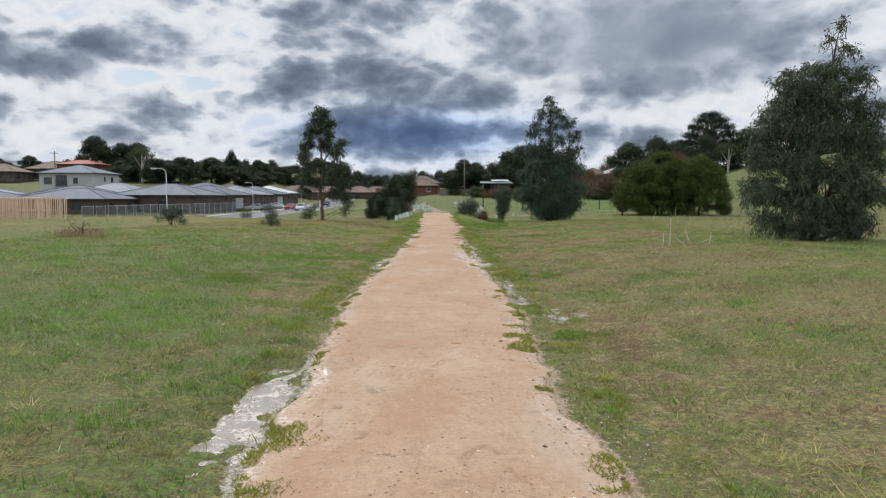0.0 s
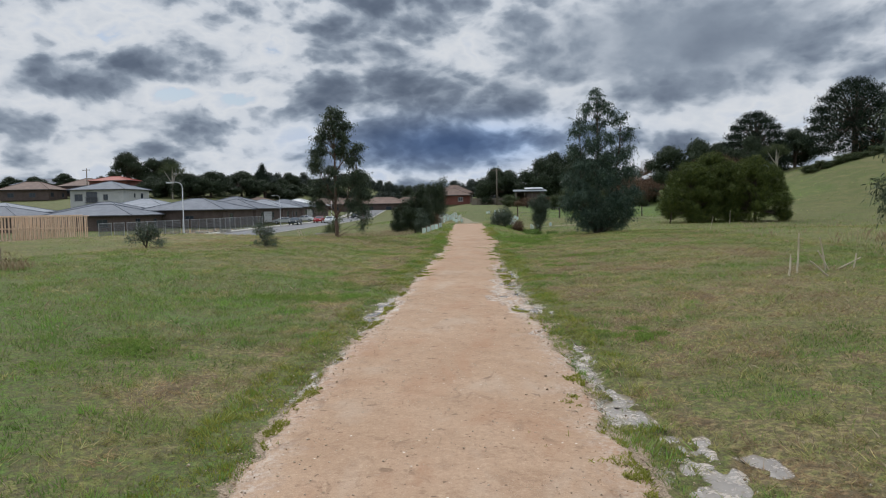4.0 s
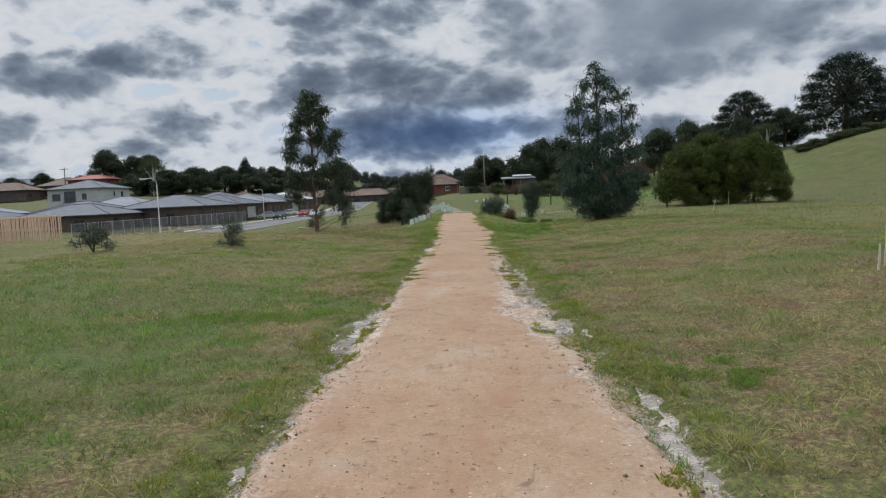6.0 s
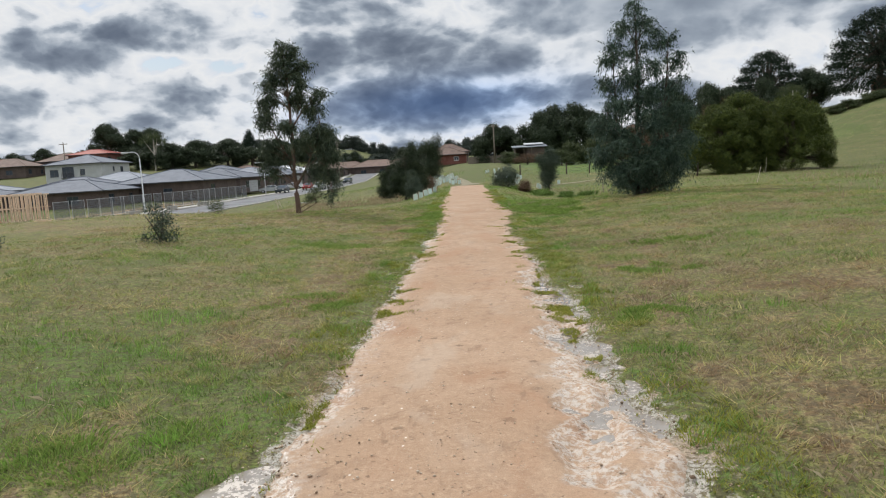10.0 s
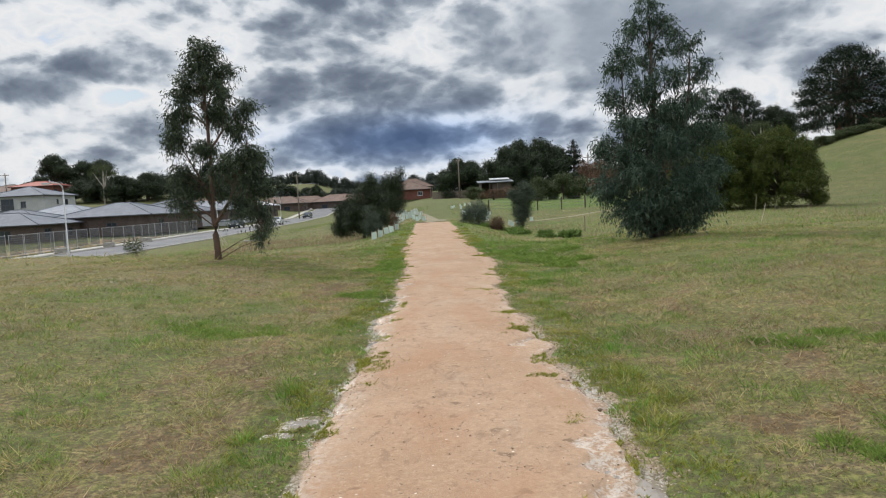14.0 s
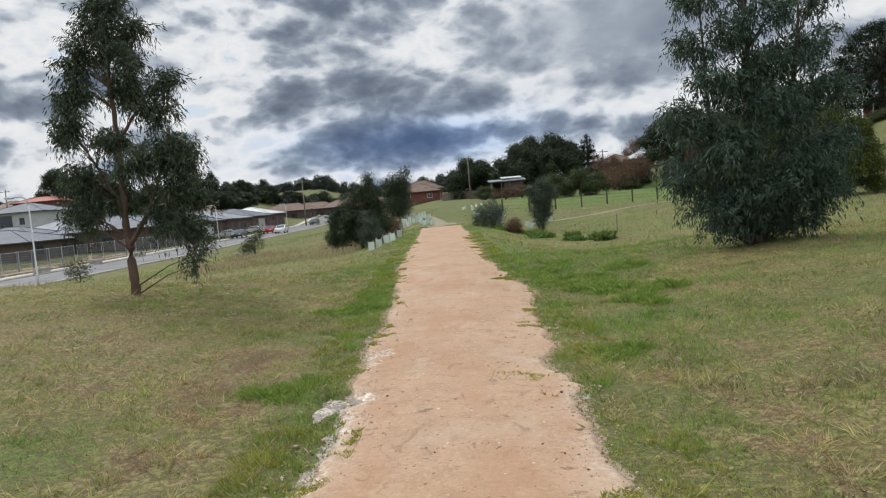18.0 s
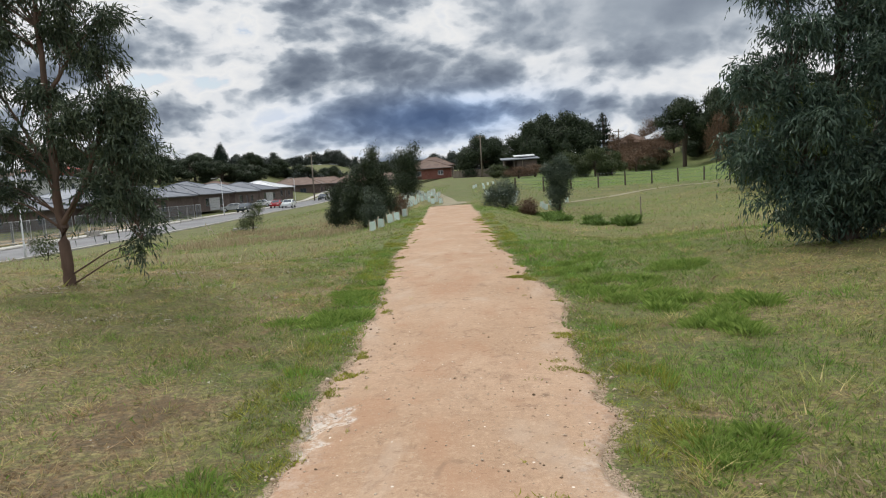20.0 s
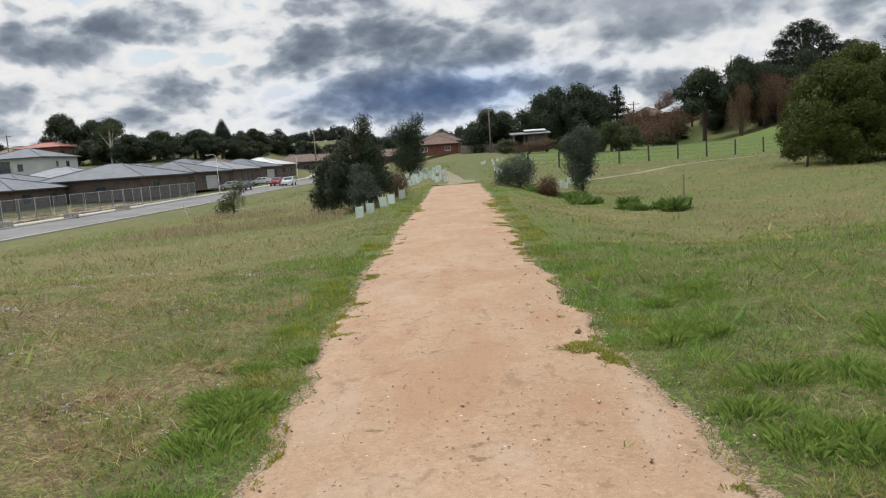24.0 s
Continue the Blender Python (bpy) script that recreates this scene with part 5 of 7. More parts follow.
FAR = [
    (K_GUM, -106.6, 215, 13, 11, 0), (K_GUM, -101.0, 220, 11, 9, 70), (K_GUM, -96.5, 221, 11, 11, 150), (K_THIN, -84.2, 196, 9.8, 7, 20),
    (K_DENSE, -87.5, 203, 6.6, 9, 0), (K_DENSE, -81.5, 200, 6.8, 10, 60), (K_DENSE, -75.2, 200, 7.2, 10, 120), (K_DENSE, -70.0, 210, 6.8, 10, 200), (K_DENSE, -94, 206, 6, 9, 10), (K_DENSE, -64, 212, 6.0, 10, 15), (K_DENSE, -78, 207, 6.8, 9, 33), (K_DENSE, -59, 222, 5.6, 10, 75),
    (K_GUM, -76.8, 230, 6.5, 9, 210), (K_CONE, -75.2, 245, 9.0, 6.0, 0), (K_DENSE, -68, 252, 6.5, 8, 40), (K_DENSE, -61, 255, 6, 9, 80), (K_DENSE, -66, 235, 5, 6, 99), (K_DENSE, -55, 262, 5.5, 10, 17),
    (K_GUM, -135.4, 230, 7, 7, 45), (K_DENSE, -135, 220, 5, 6, 0), (K_DENSE, -128, 226, 5, 6, 50), (K_DENSE, -148, 235, 6, 9, 20), (K_DENSE, -115, 224, 6, 8, 70), (K_BARE, -122, 228, 6, 5, 0), (K_DENSE, -160, 240, 6, 9, 33),
    (K_DENSE, -48, 270, 5.5, 9, 0), (K_DENSE, -40, 280, 5, 10, 60), (K_DENSE, -31, 285, 5.5, 9, 120), (K_GUM, -26, 250, 7, 6, 0), (K_DENSE, -20, 290, 5, 10, 10), (K_DENSE, -12, 300, 4.5, 9, 90), (K_GUM, -44, 262, 6.5, 6, 130),
    (K_DENSE, -14.5, 205, 5, 5, 45), (K_GUM, -17, 212, 6.5, 5, 15),
    (K_DENSE, 3.2, 192, 9.5, 10.5, 20), (K_GUM, 6.5, 196, 9, 7, 0), (K_DENSE, 13.5, 185, 11.5, 11, 80), (K_DENSE, 21, 186, 13, 13, 140), (K_DENSE, 17.5, 190, 13.2, 12, 200), (K_GUM, 26, 187, 11, 8, 40),
    (K_TIER, 30.5, 190, 12, 6.5, 0), (K_BARE, 33, 176, 6, 4, 0), (K_BARE, 29.5, 172, 6.5, 5, 60), (K_BARE, 40, 186, 8, 6, 30), (K_DENSE, 27, 170, 4.5, 5, 10),
    (K_GUM, 36.2, 150, 11.4, 9.5, 0), (K_GUM, 40.5, 146, 11.5, 8.0, 90), (K_BARE, 38.8, 141, 8, 4, 0), (K_BARE, 43.5, 145, 8.5, 5, 50), (K_GUM, 44.5, 149, 9.5, 7, 200), (K_DENSE, 46, 152, 9.5, 8, 20), (K_BARE, 33.2, 158, 5.5, 7, 70), (K_BARE, 29.5, 160, 4.5, 6, 80),
    (K_DOME, 55.3, 158, 13.6, 12.0, 30), (K_DOME, 58.3, 125, 12.8, 12.4, 0), (K_DENSE, 50, 165, 8, 9, 60), (K_GUM, 50.5, 150, 6.5, 5, 20), (K_THIN, 51.5, 138, 6.5, 5, 0),
    (K_BUSH, 14.6, 131, 4.2, 4.0, 0), (K_BUSH, 17.8, 130, 4.6, 4.2, 60), (K_BUSH, 20.4, 131, 3.8, 3.6, 120), (K_BUSH, 12.4, 128, 3.0, 3.4, 30), (K_BUSH, 5.5, 160, 3, 4, 12), (K_BARE, 8.5, 150, 2.2, 5, 12), (K_BARE, 11.5, 152, 2.4, 5, 62),
    (K_BARE, 24.5, 150, 3.6, 6, 0), (K_BARE, 27, 145, 3.4, 5, 40), (K_BUSH, 30, 152, 3.0, 4, 0),
    (K_BUSH, 30.5, 96, 1.6, 2.4, 0), (K_BARE, 31.8, 98, 3.0, 2.6, 10),
    (K_DENSE, 64, 160, 8, 9, 0), (K_BARE, 33.5, 168, 5.0, 5.5, 15), (K_BARE, 36.5, 166, 5.2, 5.5, 75), (K_BARE, 39.8, 168, 5.0, 5.5, 140), (K_BARE, 42.8, 164, 5.5, 5.5, 200), (K_DENSE, 31.5, 164, 3.6, 5, 40), (K_DENSE, 35.0, 162, 3.2, 4.5, 90), (K_DENSE, 41.5, 160, 4.5, 5, 30),
    (K_DENSE, 46.5, 148, 8.5, 7, 10), (K_BARE, 44.0, 141, 7.5, 5, 80), (K_DENSE, 49.5, 146, 9.5, 7, 70), (K_BARE, 47.0, 140, 6.0, 5, 10),
]
used = set()
for src, x, y, h, wdt, turn in FAR:
    if src.name not in used:
        used.add(src.name)
        src.matrix_basis = pose(x, y, float(land(x, y)) - 0.1, 0, 0, turn) @ Matrix.Diagonal((wdt, wdt, h, 1))
    else:
        c = copy_thing(src, Matrix.Identity(4))
        c.matrix_basis = pose(x, y, float(land(x, y)) - 0.1, 0, 0, turn) @ Matrix.Diagonal((wdt, wdt, h, 1))
# hedge on the hill
for i in range(12):
    x = 44.5 + i * 1.5
    c = copy_thing(K_BUSH, Matrix.Identity(4))
    c.matrix_basis = pose(x, 109 + 0.15 * i, float(land(x, 109)) - 0.1, 0, 0, 41 * i) @ Matrix.Diagonal((2.5, 2.3, 1.25 + 0.3 * math.sin(i * 2.3), 1))
    tagged(c, "dense brownish-green hedge shrub on the hilltop", "shrub", "hilltop hedge")


# ---- buildings ----
def hip(bm, w, d, z, h, over=0.5, thick=0.16):
    """A hipped roof with eaves and a soffit."""
    a, b = w / 2 + over, d / 2 + over
    r = abs(a - b)
    top = [(-r, 0, z + h), (r, 0, z + h)] if a >= b else [(0, -r, z + h), (0, r, z + h)]
    e = [bm.verts.new(p) for p in ((-a, -b, z), (a, -b, z), (a, b, z), (-a, b, z))]
    f = [bm.verts.new((v.co.x, v.co.y, z - thick)) for v in e]
    t = [bm.verts.new(p) for p in top]
    if a >= b:
        quads = [(e[0], e[1], t[1], t[0]), (e[1], e[2], t[1]), (e[2], e[3], t[0], t[1]), (e[3], e[0], t[0])]
    else:
        quads = [(e[0], e[1], t[0]), (e[1], e[2], t[1], t[0]), (e[2], e[3], t[1]), (e[3], e[0], t[0], t[1])]
    for q in quads:
        bm.faces.new(q)
    for i in range(4):
        bm.faces.new((f[i], f[(i + 1) % 4], e[(i + 1) % 4], e[i]))
    bm.faces.new(f[::-1])
    return e, t


def ridges(w, d, z, h, over=0.5, r=0.09):
    """Ridge and hip cappings."""
    a, b = w / 2 + over, d / 2 + over
    q = abs(a - b)
    top = [Vector((-q, 0, z + h)), Vector((q, 0, z + h))] if a >= b else [Vector((0, -q, z + h)), Vector((0, q, z + h))]
    c = [Vector(p) for p in ((-a, -b, z), (a, -b, z), (a, b, z), (-a, b, z))]
    bm = bmesh.new()
    if q > 0.05:
        tube(bm, top, [r, r], 6)
    own = [0, 1, 1, 0] if a >= b else [0, 0, 1, 1]
    for i in range(4):
        tube(bm, [c[i] + Vector((0, 0, 0.02)), top[own[i]]], [r, r], 6)
    return bm


def wall_with_holes(w, d, h, t, holes):
    """Four walls of thickness t round a w x d plan; holes: (side, centre, sill, width, height), side 0 front, 1 right, 2 back, 3 left."""
    bm = bmesh.new()
    for side in range(4):
        ln = w if side % 2 == 0 else d
        off = (d if side % 2 == 0 else w) / 2 - t / 2
        ln = ln if side % 2 == 0 else ln - 2 * t
        m = Matrix.Rotation(side * math.pi / 2, 4, "Z")
        own = sorted([q for q in holes if q[0] == side], key=lambda q: q[1])
        spans, x = [], -ln / 2
        for _, c, s, ww, hh in own:
            spans += [(x, c - ww / 2, 0, h), (c - ww / 2, c + ww / 2, 0, s), (c - ww / 2, c + ww / 2, s + hh, h)]
            x = c + ww / 2
        spans.append((x, ln / 2, 0, h))
        for x0, x1, z0, z1 in spans:
            if x1 - x0 < 0.01 or z1 - z0 < 0.01:
                continue
            v = bmesh.ops.create_cube(bm, size=1.0, matrix=m @ Matrix.Translation(((x0 + x1) / 2, -off, (z0 + z1) / 2)) @ Matrix.Diagonal((x1 - x0, t, z1 - z0, 1)))
    bmesh.ops.remove_doubles(bm, verts=bm.verts, dist=0.0005)
    return bm


def window(parent, w, d, t, hole, frame_mat, glass=None, mullions=1):
    side, c, s, ww, hh = hole
    off = (d if side % 2 == 0 else w) / 2
    m = Matrix.Rotation(side * math.pi / 2, 4, "Z")
    win = new("window")
    win.parent, win.matrix_basis = parent, m @ Matrix.Translation((c, -off + 0.09, s + hh / 2))
    rows = [((0, 0, hh / 2 - 0.04), (ww, 0.07, 0.08)), ((0, 0, -hh / 2 + 0.04), (ww, 0.07, 0.08)), ((-ww / 2 + 0.04, 0, 0), (0.08, 0.07, hh - 0.16)), ((ww / 2 - 0.04, 0, 0), (0.08, 0.07, hh - 0.16))]
    rows += [((-ww / 2 + ww * (i + 1) / (mullions + 1), 0, 0), (0.06, 0.06, hh - 0.16)) for i in range(mullions)]
    boxes("window_frame", rows, frame_mat, win)
    boxes("pane", [((0, 0.01, 0), (ww - 0.16, 0.02, hh - 0.16))], glass or M_GLASS, win)
    boxes("window_sill", [((0, -0.10, -hh / 2 - 0.03), (ww + 0.1, 0.12, 0.05))], frame_mat, win)


def house(name, x, y, w, d, eave, rise, turn, wall, roof, label, holes=(), frame=None, base=None, door=None, garage=None, over=0.5, cat="house", group=""):
    z = float(land(x, y)) - 0.1 if base is None else base
    t = thing(name, label, cat, (x, y, z), turn, group)
    holes = list(holes) + ([(door[0], door[1], 0.12, 0.95, 2.05)] if door else []) + ([(garage[0], garage[1], 0.1, 4.6, 2.15)] if garage else [])
    part("wall", wall_with_holes(w, d, eave, 0.22, holes), wall, t)
    bm = bmesh.new()
    hip(bm, w, d, eave + 0.16, rise, over)
    rf = part("roof", bm, roof, t)
    part("ridge_capping", ridges(w, d, eave + 0.16, rise, over), roof, rf)
    a, b = w / 2 + over + 0.06, d / 2 + over + 0.06
    boxes("gutter", [((0, -b, eave + 0.1), (2 * a + 0.12, 0.11, 0.12)), ((0, b, eave + 0.1), (2 * a + 0.12, 0.11, 0.12)), ((-a, 0, eave + 0.1), (0.11, 2 * b - 0.12, 0.12)), ((a, 0, eave + 0.1), (0.11, 2 * b - 0.12, 0.12))], M_FASCIA, rf)
    for hl in holes:
        if hl[3] == 0.95 and door and hl[1] == door[1]:
            m = Matrix.Rotation(hl[0] * math.pi / 2, 4, "Z")
            o = boxes("door", [((0, 0, 1.02), (0.92, 0.05, 2.03))], M_FASCIA, t)
            o.matrix_basis = m @ Matrix.Translation((hl[1], -(d if hl[0] % 2 == 0 else w) / 2 + 0.1, 0.13))
        elif garage and hl[3] == 4.6:
            m = Matrix.Rotation(hl[0] * math.pi / 2, 4, "Z")
            o = boxes("garage_door", [((0, 0, 0.22 + 0.43 * i), (4.58, 0.05, 0.41)) for i in range(5)], M_DULL, t)
            o.matrix_basis = m @ Matrix.Translation((hl[1], -(d if hl[0] % 2 == 0 else w) / 2 + 0.1, 0.1))
        else:
            window(t, w, d, 0.22, hl, frame or M_FASCIA, mullions=1 if hl[3] < 2 else 2)
    return t


ROW = "new houses along the street"
F0 = [(0, -3.5, 0.9, 1.8, 1.2), (0, 2.5, 0.9, 1.8, 1.2), (1, -3.0, 0.9, 1.6, 1.3), (1, 2.8, 0.9, 1.2, 1.2)]
house("row_house", -51.0, 133, 15, 13, 2.75, 2.0, -3, M_BRICK_BROWN, M_ROOF_GREY, "single-storey dark brick house with grey hipped roof", [(0, 1.5, 1.3, 1.6, 0.6), (1, -3.0, 0.9, 1.6, 1.3)], base=-1.2, group=ROW)
house("row_house", -50.0, 150, 13, 13, 2.75, 2.0, -3, M_BRICK_BROWN, M_ROOF_GREY, "single-storey dark brick house with grey hipped roof", F0, garage=(1, 0.0), base=-1.1, group=ROW)
house("row_house", -49.5, 166, 13, 12, 2.75, 1.9, -3, M_BRICK_BROWN, M_ROOF_LIGHT, "single-storey dark brick house with light grey hipped roof", F0, door=(1, 0.2), base=-1.0, group=ROW)
house("row_house", -49.5, 182, 13, 12, 2.75, 1.9, -3, M_BRICK_BROWN, M_ROOF_GREY, "single-storey dark brick house with grey hipped roof", F0, garage=(1, 0.0), base=-0.8, group=ROW)
house("row_house", -50.5, 199, 13, 12, 2.75, 1.9, -3, M_BRICK_BROWN, M_ROOF_WHITE, "single-storey house with pale hipped roof", F0, door=(1, 0.2), base=-0.5, group=ROW)
house("row_house", -61.5, 121, 14, 11, 2.6, 1.7, 0, M_BRICK_BROWN, M_ROOF_GREY, "single-storey house with blue-grey hipped roof", F0, base=-1.7, group=ROW)
house("row_house", -78, 119, 14, 12, 2.6, 1.7, 0, M_BRICK_BROWN, M_ROOF_GREY, "single-storey house with dark grey hipped roof", F0, base=-1.7, group=ROW)
house("row_house", -70, 152, 14, 12, 2.75, 2.0, 0, M_RENDER, M_ROOF_LIGHT, "pale rendered house with light grey hipped roof", F0, base=-0.7, group=ROW)
house("row_house", -66, 170, 14, 12, 2.75, 2.0, 0, M_BRICK_BROWN, M_ROOF_GREY, "single-storey house with dark grey hipped roof", F0, base=-0.6, group=ROW)
house("row_house", -92, 139, 14, 12, 2.7, 1.8, 0, M_BRICK_BROWN, M_ROOF_LIGHT, "single-storey house with light grey hipped roof", F0, base=-1.0, group=ROW)
house("row_house", -70, 137, 13, 11, 2.7, 1.8, 0, M_BRICK_BROWN, M_ROOF_GREY, "single-storey house with dark grey hipped roof", F0, base=-1.2, group=ROW)
house("rise_house", -128, 203, 14, 10, 2.9, 2.3, 4, M_BRICK_BROWN, M_ROOF_BROWN, "older brick house with brown tiled roof on the rise", F0, base=5.2)
house("rise_house", -118, 214, 12, 10, 2.9, 2.3, -6, M_BRICK_BROWN, M_ROOF_BROWN, "older brick house with brown tiled roof on the rise", F0, base=6.4)
for i, (x, y) in enumerate(((-64, 188), (-63, 204))):
    house("row_house", x, y, 13, 12, 2.75, 1.9, 5 * i, M_BRICK_BROWN, (M_ROOF_GREY, M_ROOF_BROWN)[i % 2], "single-storey house behind the front row", F0, base=0.2, group=ROW)
# white two-storey house with a recessed balcony
W2 = house("two_storey_house", -87.2, 170, 12.5, 12, 5.7, 2.0, 0, M_RENDER, M_ROOF_GREY, "white rendered two-storey house with grey hipped roof", [(0, -4.3, 3.3, 1.9, 1.5), (0, -1.2, 2.9, 2.6, 2.4), (0, 2.0, 3.4, 1.1, 1.3), (1, -1.0, 4.0, 0.8, 1.0), (1, 2.5, 3.8, 1.2, 1.2)], M_FASCIA, base=0.9)
bm = bmesh.new()
for i in range(15):
    box(bm, (-2.6 + i * 0.2, -6.22, 3.6), (0.03, 0.03, 0.9))
box(bm, (-1.2, -6.22, 4.08), (3.0, 0.06, 0.06))
box(bm, (-1.2, -6.12, 2.95), (3.1, 0.35, 0.1))
part("balcony_rail", bm, M_FASCIA, W2)
house("red_roof_house", -106.5, 208, 11, 8, 3.0, 1.3, 0, M_BRICK_RED, M_ROOF_RED, "brick house with bright red tiled roof on the rise", F0, base=7.4)
house("hill_house", -146, 236, 16, 10, 3.0, 2.0, 0, M_BRICK_BROWN, M_ROOF_GREY, "grey-roofed house on the far rise", F0)
for x, y, r in ((-49, 232, 0), (-44, 246, 8), (-33, 240, -5), (-24, 246, 0)):
    house("far_house", x, y, 15, 9, 2.9, 2.1, r, M_BRICK_BROWN, M_ROOF_BROWN, "old brick house with brown tiled roof", F0, base=-0.2, group="older houses at the end of the street")
house("brick_house", -9.2, 220, 11, 9, 2.7, 2.4, 0, M_BRICK_BROWN, M_ROOF_BROWN, "older brick house with brown tiled roof behind the red brick one", [], base=2.6)
house("brick_house", -9.0, 205, 10, 9, 2.4, 2.0, 0, M_BRICK_RED, M_ROOF_BROWN, "red brick house with brown tiled roof", [(0, -3.0, 0.9, 1.6, 1.1), (0, 2.5, 0.9, 1.3, 1.1)], M_TRIM, base=2.0)
house("gabled_house", 35.4, 184, 6.5, 8, 2.8, 1.9, 0, M_BRICK_BROWN, M_ROOF_BROWN, "brown house with tiled roof among trees", [], base=3.8)
house("gabled_house", 40.6, 182, 6.5, 7, 2.8, 1.6, 10, M_BRICK_BROWN, M_ROOF_WHITE, "brown house with pale sheet roof among trees", [], base=4.2)
# long low shed with a pale skillion roof
S = thing("low_shed", "low weathered shed with pale sheet roof and open front", "shed", (10.0, 166, float(land(10, 166)) - 0.1))
S.scale = (1, 1, 1.28)
# dark wall colour stands in for the shade inside the open front
boxes("wall", [((0, 2.0, 1.3), (6.2, 0.15, 2.6)), ((-3.0, 0, 1.25), (0.15, 3.9, 2.5)), ((1.2, -1.9, 1.2), (3.7, 0.15, 2.4)), ((3.0, 0, 1.25), (0.15, 3.6, 2.5))], M_BRICK_BROWN, S)
boxes("roof", [((0, 0, 2.75), (7.2, 5.0, 0.12), (4, 0, 0))], M_ROOF_LIGHT, S)
boxes("roof", [((1.0, 1.5, 3.15), (4.0, 3.0, 0.1), (5, 0, 0))], M_ROOF_WHITE, S)
for x in (-2.9, -1.2, 0.4):
    boxes("post", [((x, -2.2, 1.25), (0.12, 0.12, 2.5))], M_WOOD_GREY, S)
# hilltop homestead with a verandah
V0 = house("homestead", 82.5, 150, 19, 10, 3.0, 3.0, 0, M_BRICK_RED, M_ROOF_LIGHT, "hilltop brick homestead with grey roof and white-posted verandah", [(0, -5, 0.8, 1.6, 1.4), (0, -1, 0.1, 1.2, 2.1), (0, 3.5, 0.8, 1.8, 1.4)], M_TRIM, base=9.9, over=0.4)
boxes("verandah_roof", [((0, -6.4, 2.72), (20.5, 2.9, 0.09), (9, 0, 0)), ((-11.0, -0.6, 2.72), (2.8, 14.0, 0.09), (0, -9, 0))], M_ROOF_LIGHT, V0)
for i in range(7):
    boxes("verandah_post", [((-10 + i * 3.3, -7.6, 1.25), (0.13, 0.13, 2.5))], M_TRIM, V0)
for i in range(4):
    boxes("verandah_post", [((-12.2, -6.4 + i * 3.8, 1.25), (0.13, 0.13, 2.5))], M_TRIM, V0)
boxes("verandah_floor", [((-0.9, -6.2, 0.05), (23.4, 3.2, 0.3))], M_CONCRETE, V0)
# paling fence and parked caravan beyond the grass
P = thing("paling_fence", "grey weathered paling fence below the brick house", "fence", (4.2, 189, float(land(4, 189)) - 0.1))
boxes("rail", [((0, 0.06, 0.5), (15, 0.05, 0.09)), ((0, 0.06, 1.5), (15, 0.05, 0.09))], M_WOOD_GREY, P)
for i in range(75):
    boxes("paling", [((-7.4 + 0.2 * i, 0, 0.95), (0.19, 0.025, 1.9 + 0.05 * math.sin(i * 7)))], M_WOOD_GREY, P)
C = thing("caravan", "small white caravan parked behind the paling fence", "caravan", (1.5, 193.5, float(land(1.5, 193))))
boxes("body", [((0, 0, 1.45), (4.6, 2.0, 1.9))], M_CARS["white"], C, bevel=0.25)
boxes("window", [((-1.2, -1.01, 1.75), (1.0, 0.03, 0.5)), ((1.0, -1.01, 1.75), (1.2, 0.03, 0.5))], M_GLASS, C)
for x in (-0.4, 0.4):
    bm = bmesh.new()
    bmesh.ops.create_cone(bm, cap_ends=True, segments=14, radius1=0.32, radius2=0.32, depth=2.0, matrix=pose(x, 0, 0.32, 90, 0, 0))
    part("wheel", bm, M_TYRE, C)


# timber house frame under construction
T = thing("timber_house_frame", "raw pine stud frame of a house under construction", "house frame", (-55.6, 85, -1.55))
for row, dy in enumerate((0.0, 1.1, 2.4, 3.6, 4.8)):
    for zz in (0.05, 1.35, 2.65, 2.72):
        boxes("plate", [((0, dy, zz), (19, 0.09, 0.05 if zz > 2.7 else 0.045))], M_PINE, T)
    for i in range(42):
        x = -9.4 + i * 0.45
        if row == 0 and i % 11 in (5, 6):
            continue
        boxes("stud", [((x, dy, 1.35), (0.045, 0.09, 2.6))], M_PINE, T)
for i in range(12):
    boxes("truss", [((-9 + i * 1.6, 2.4, 2.8), (0.045, 5.2, 0.1))], M_PINE, T)
for x in (-9.4, -2.0, 3.5, 9.4):
    for j in range(1, 11):
        boxes("stud", [((x, j * 0.45, 1.35), (0.09, 0.045, 2.6))], M_PINE, T)
boxes("slab", [((0, 2.4, -0.12), (19.6, 5.6, 0.28))], M_CONCRETE, T)


# ---- street ----
def street_lamp(x, y, h, turn):
    t = thing("street_lamp", "pale galvanised street lamp with curved arm", "street lamp", at_land(x, y, 0.1), turn, "lamps along the street")
    bm = bmesh.new()
    tube(bm, [(0, 0, 0), (0, 0, 0.9), (0, 0, 0.92), (0, 0, h - 0.45)], [0.075, 0.075, 0.05, 0.042], 10)
    part("pole", bm, M_DULL, t, smooth=True)
    bm = bmesh.new()
    tube(bm, [(0, 0, h - 0.45)] + [(-0.55 * (1 - math.cos(a)), 0, h - 0.45 + 0.5 * math.sin(a)) for a in (0.4, 0.8, 1.2, 1.57)] + [(-0.95, 0, h + 0.03)], [0.05, 0.045, 0.04, 0.036, 0.033, 0.033], 8)
    part("arm", bm, M_DULL, t, smooth=True)
    bm = bmesh.new()
    box(bm, (-1.15, 0, h + 0.02), (0.55, 0.22, 0.11), (0, 4, 0), 0.04)
    hd = part("lamp_head", bm, M_DULL, t)
    boxes("lens", [((-1.2, 0, h - 0.045), (0.34, 0.16, 0.03))], M_LENS, hd)


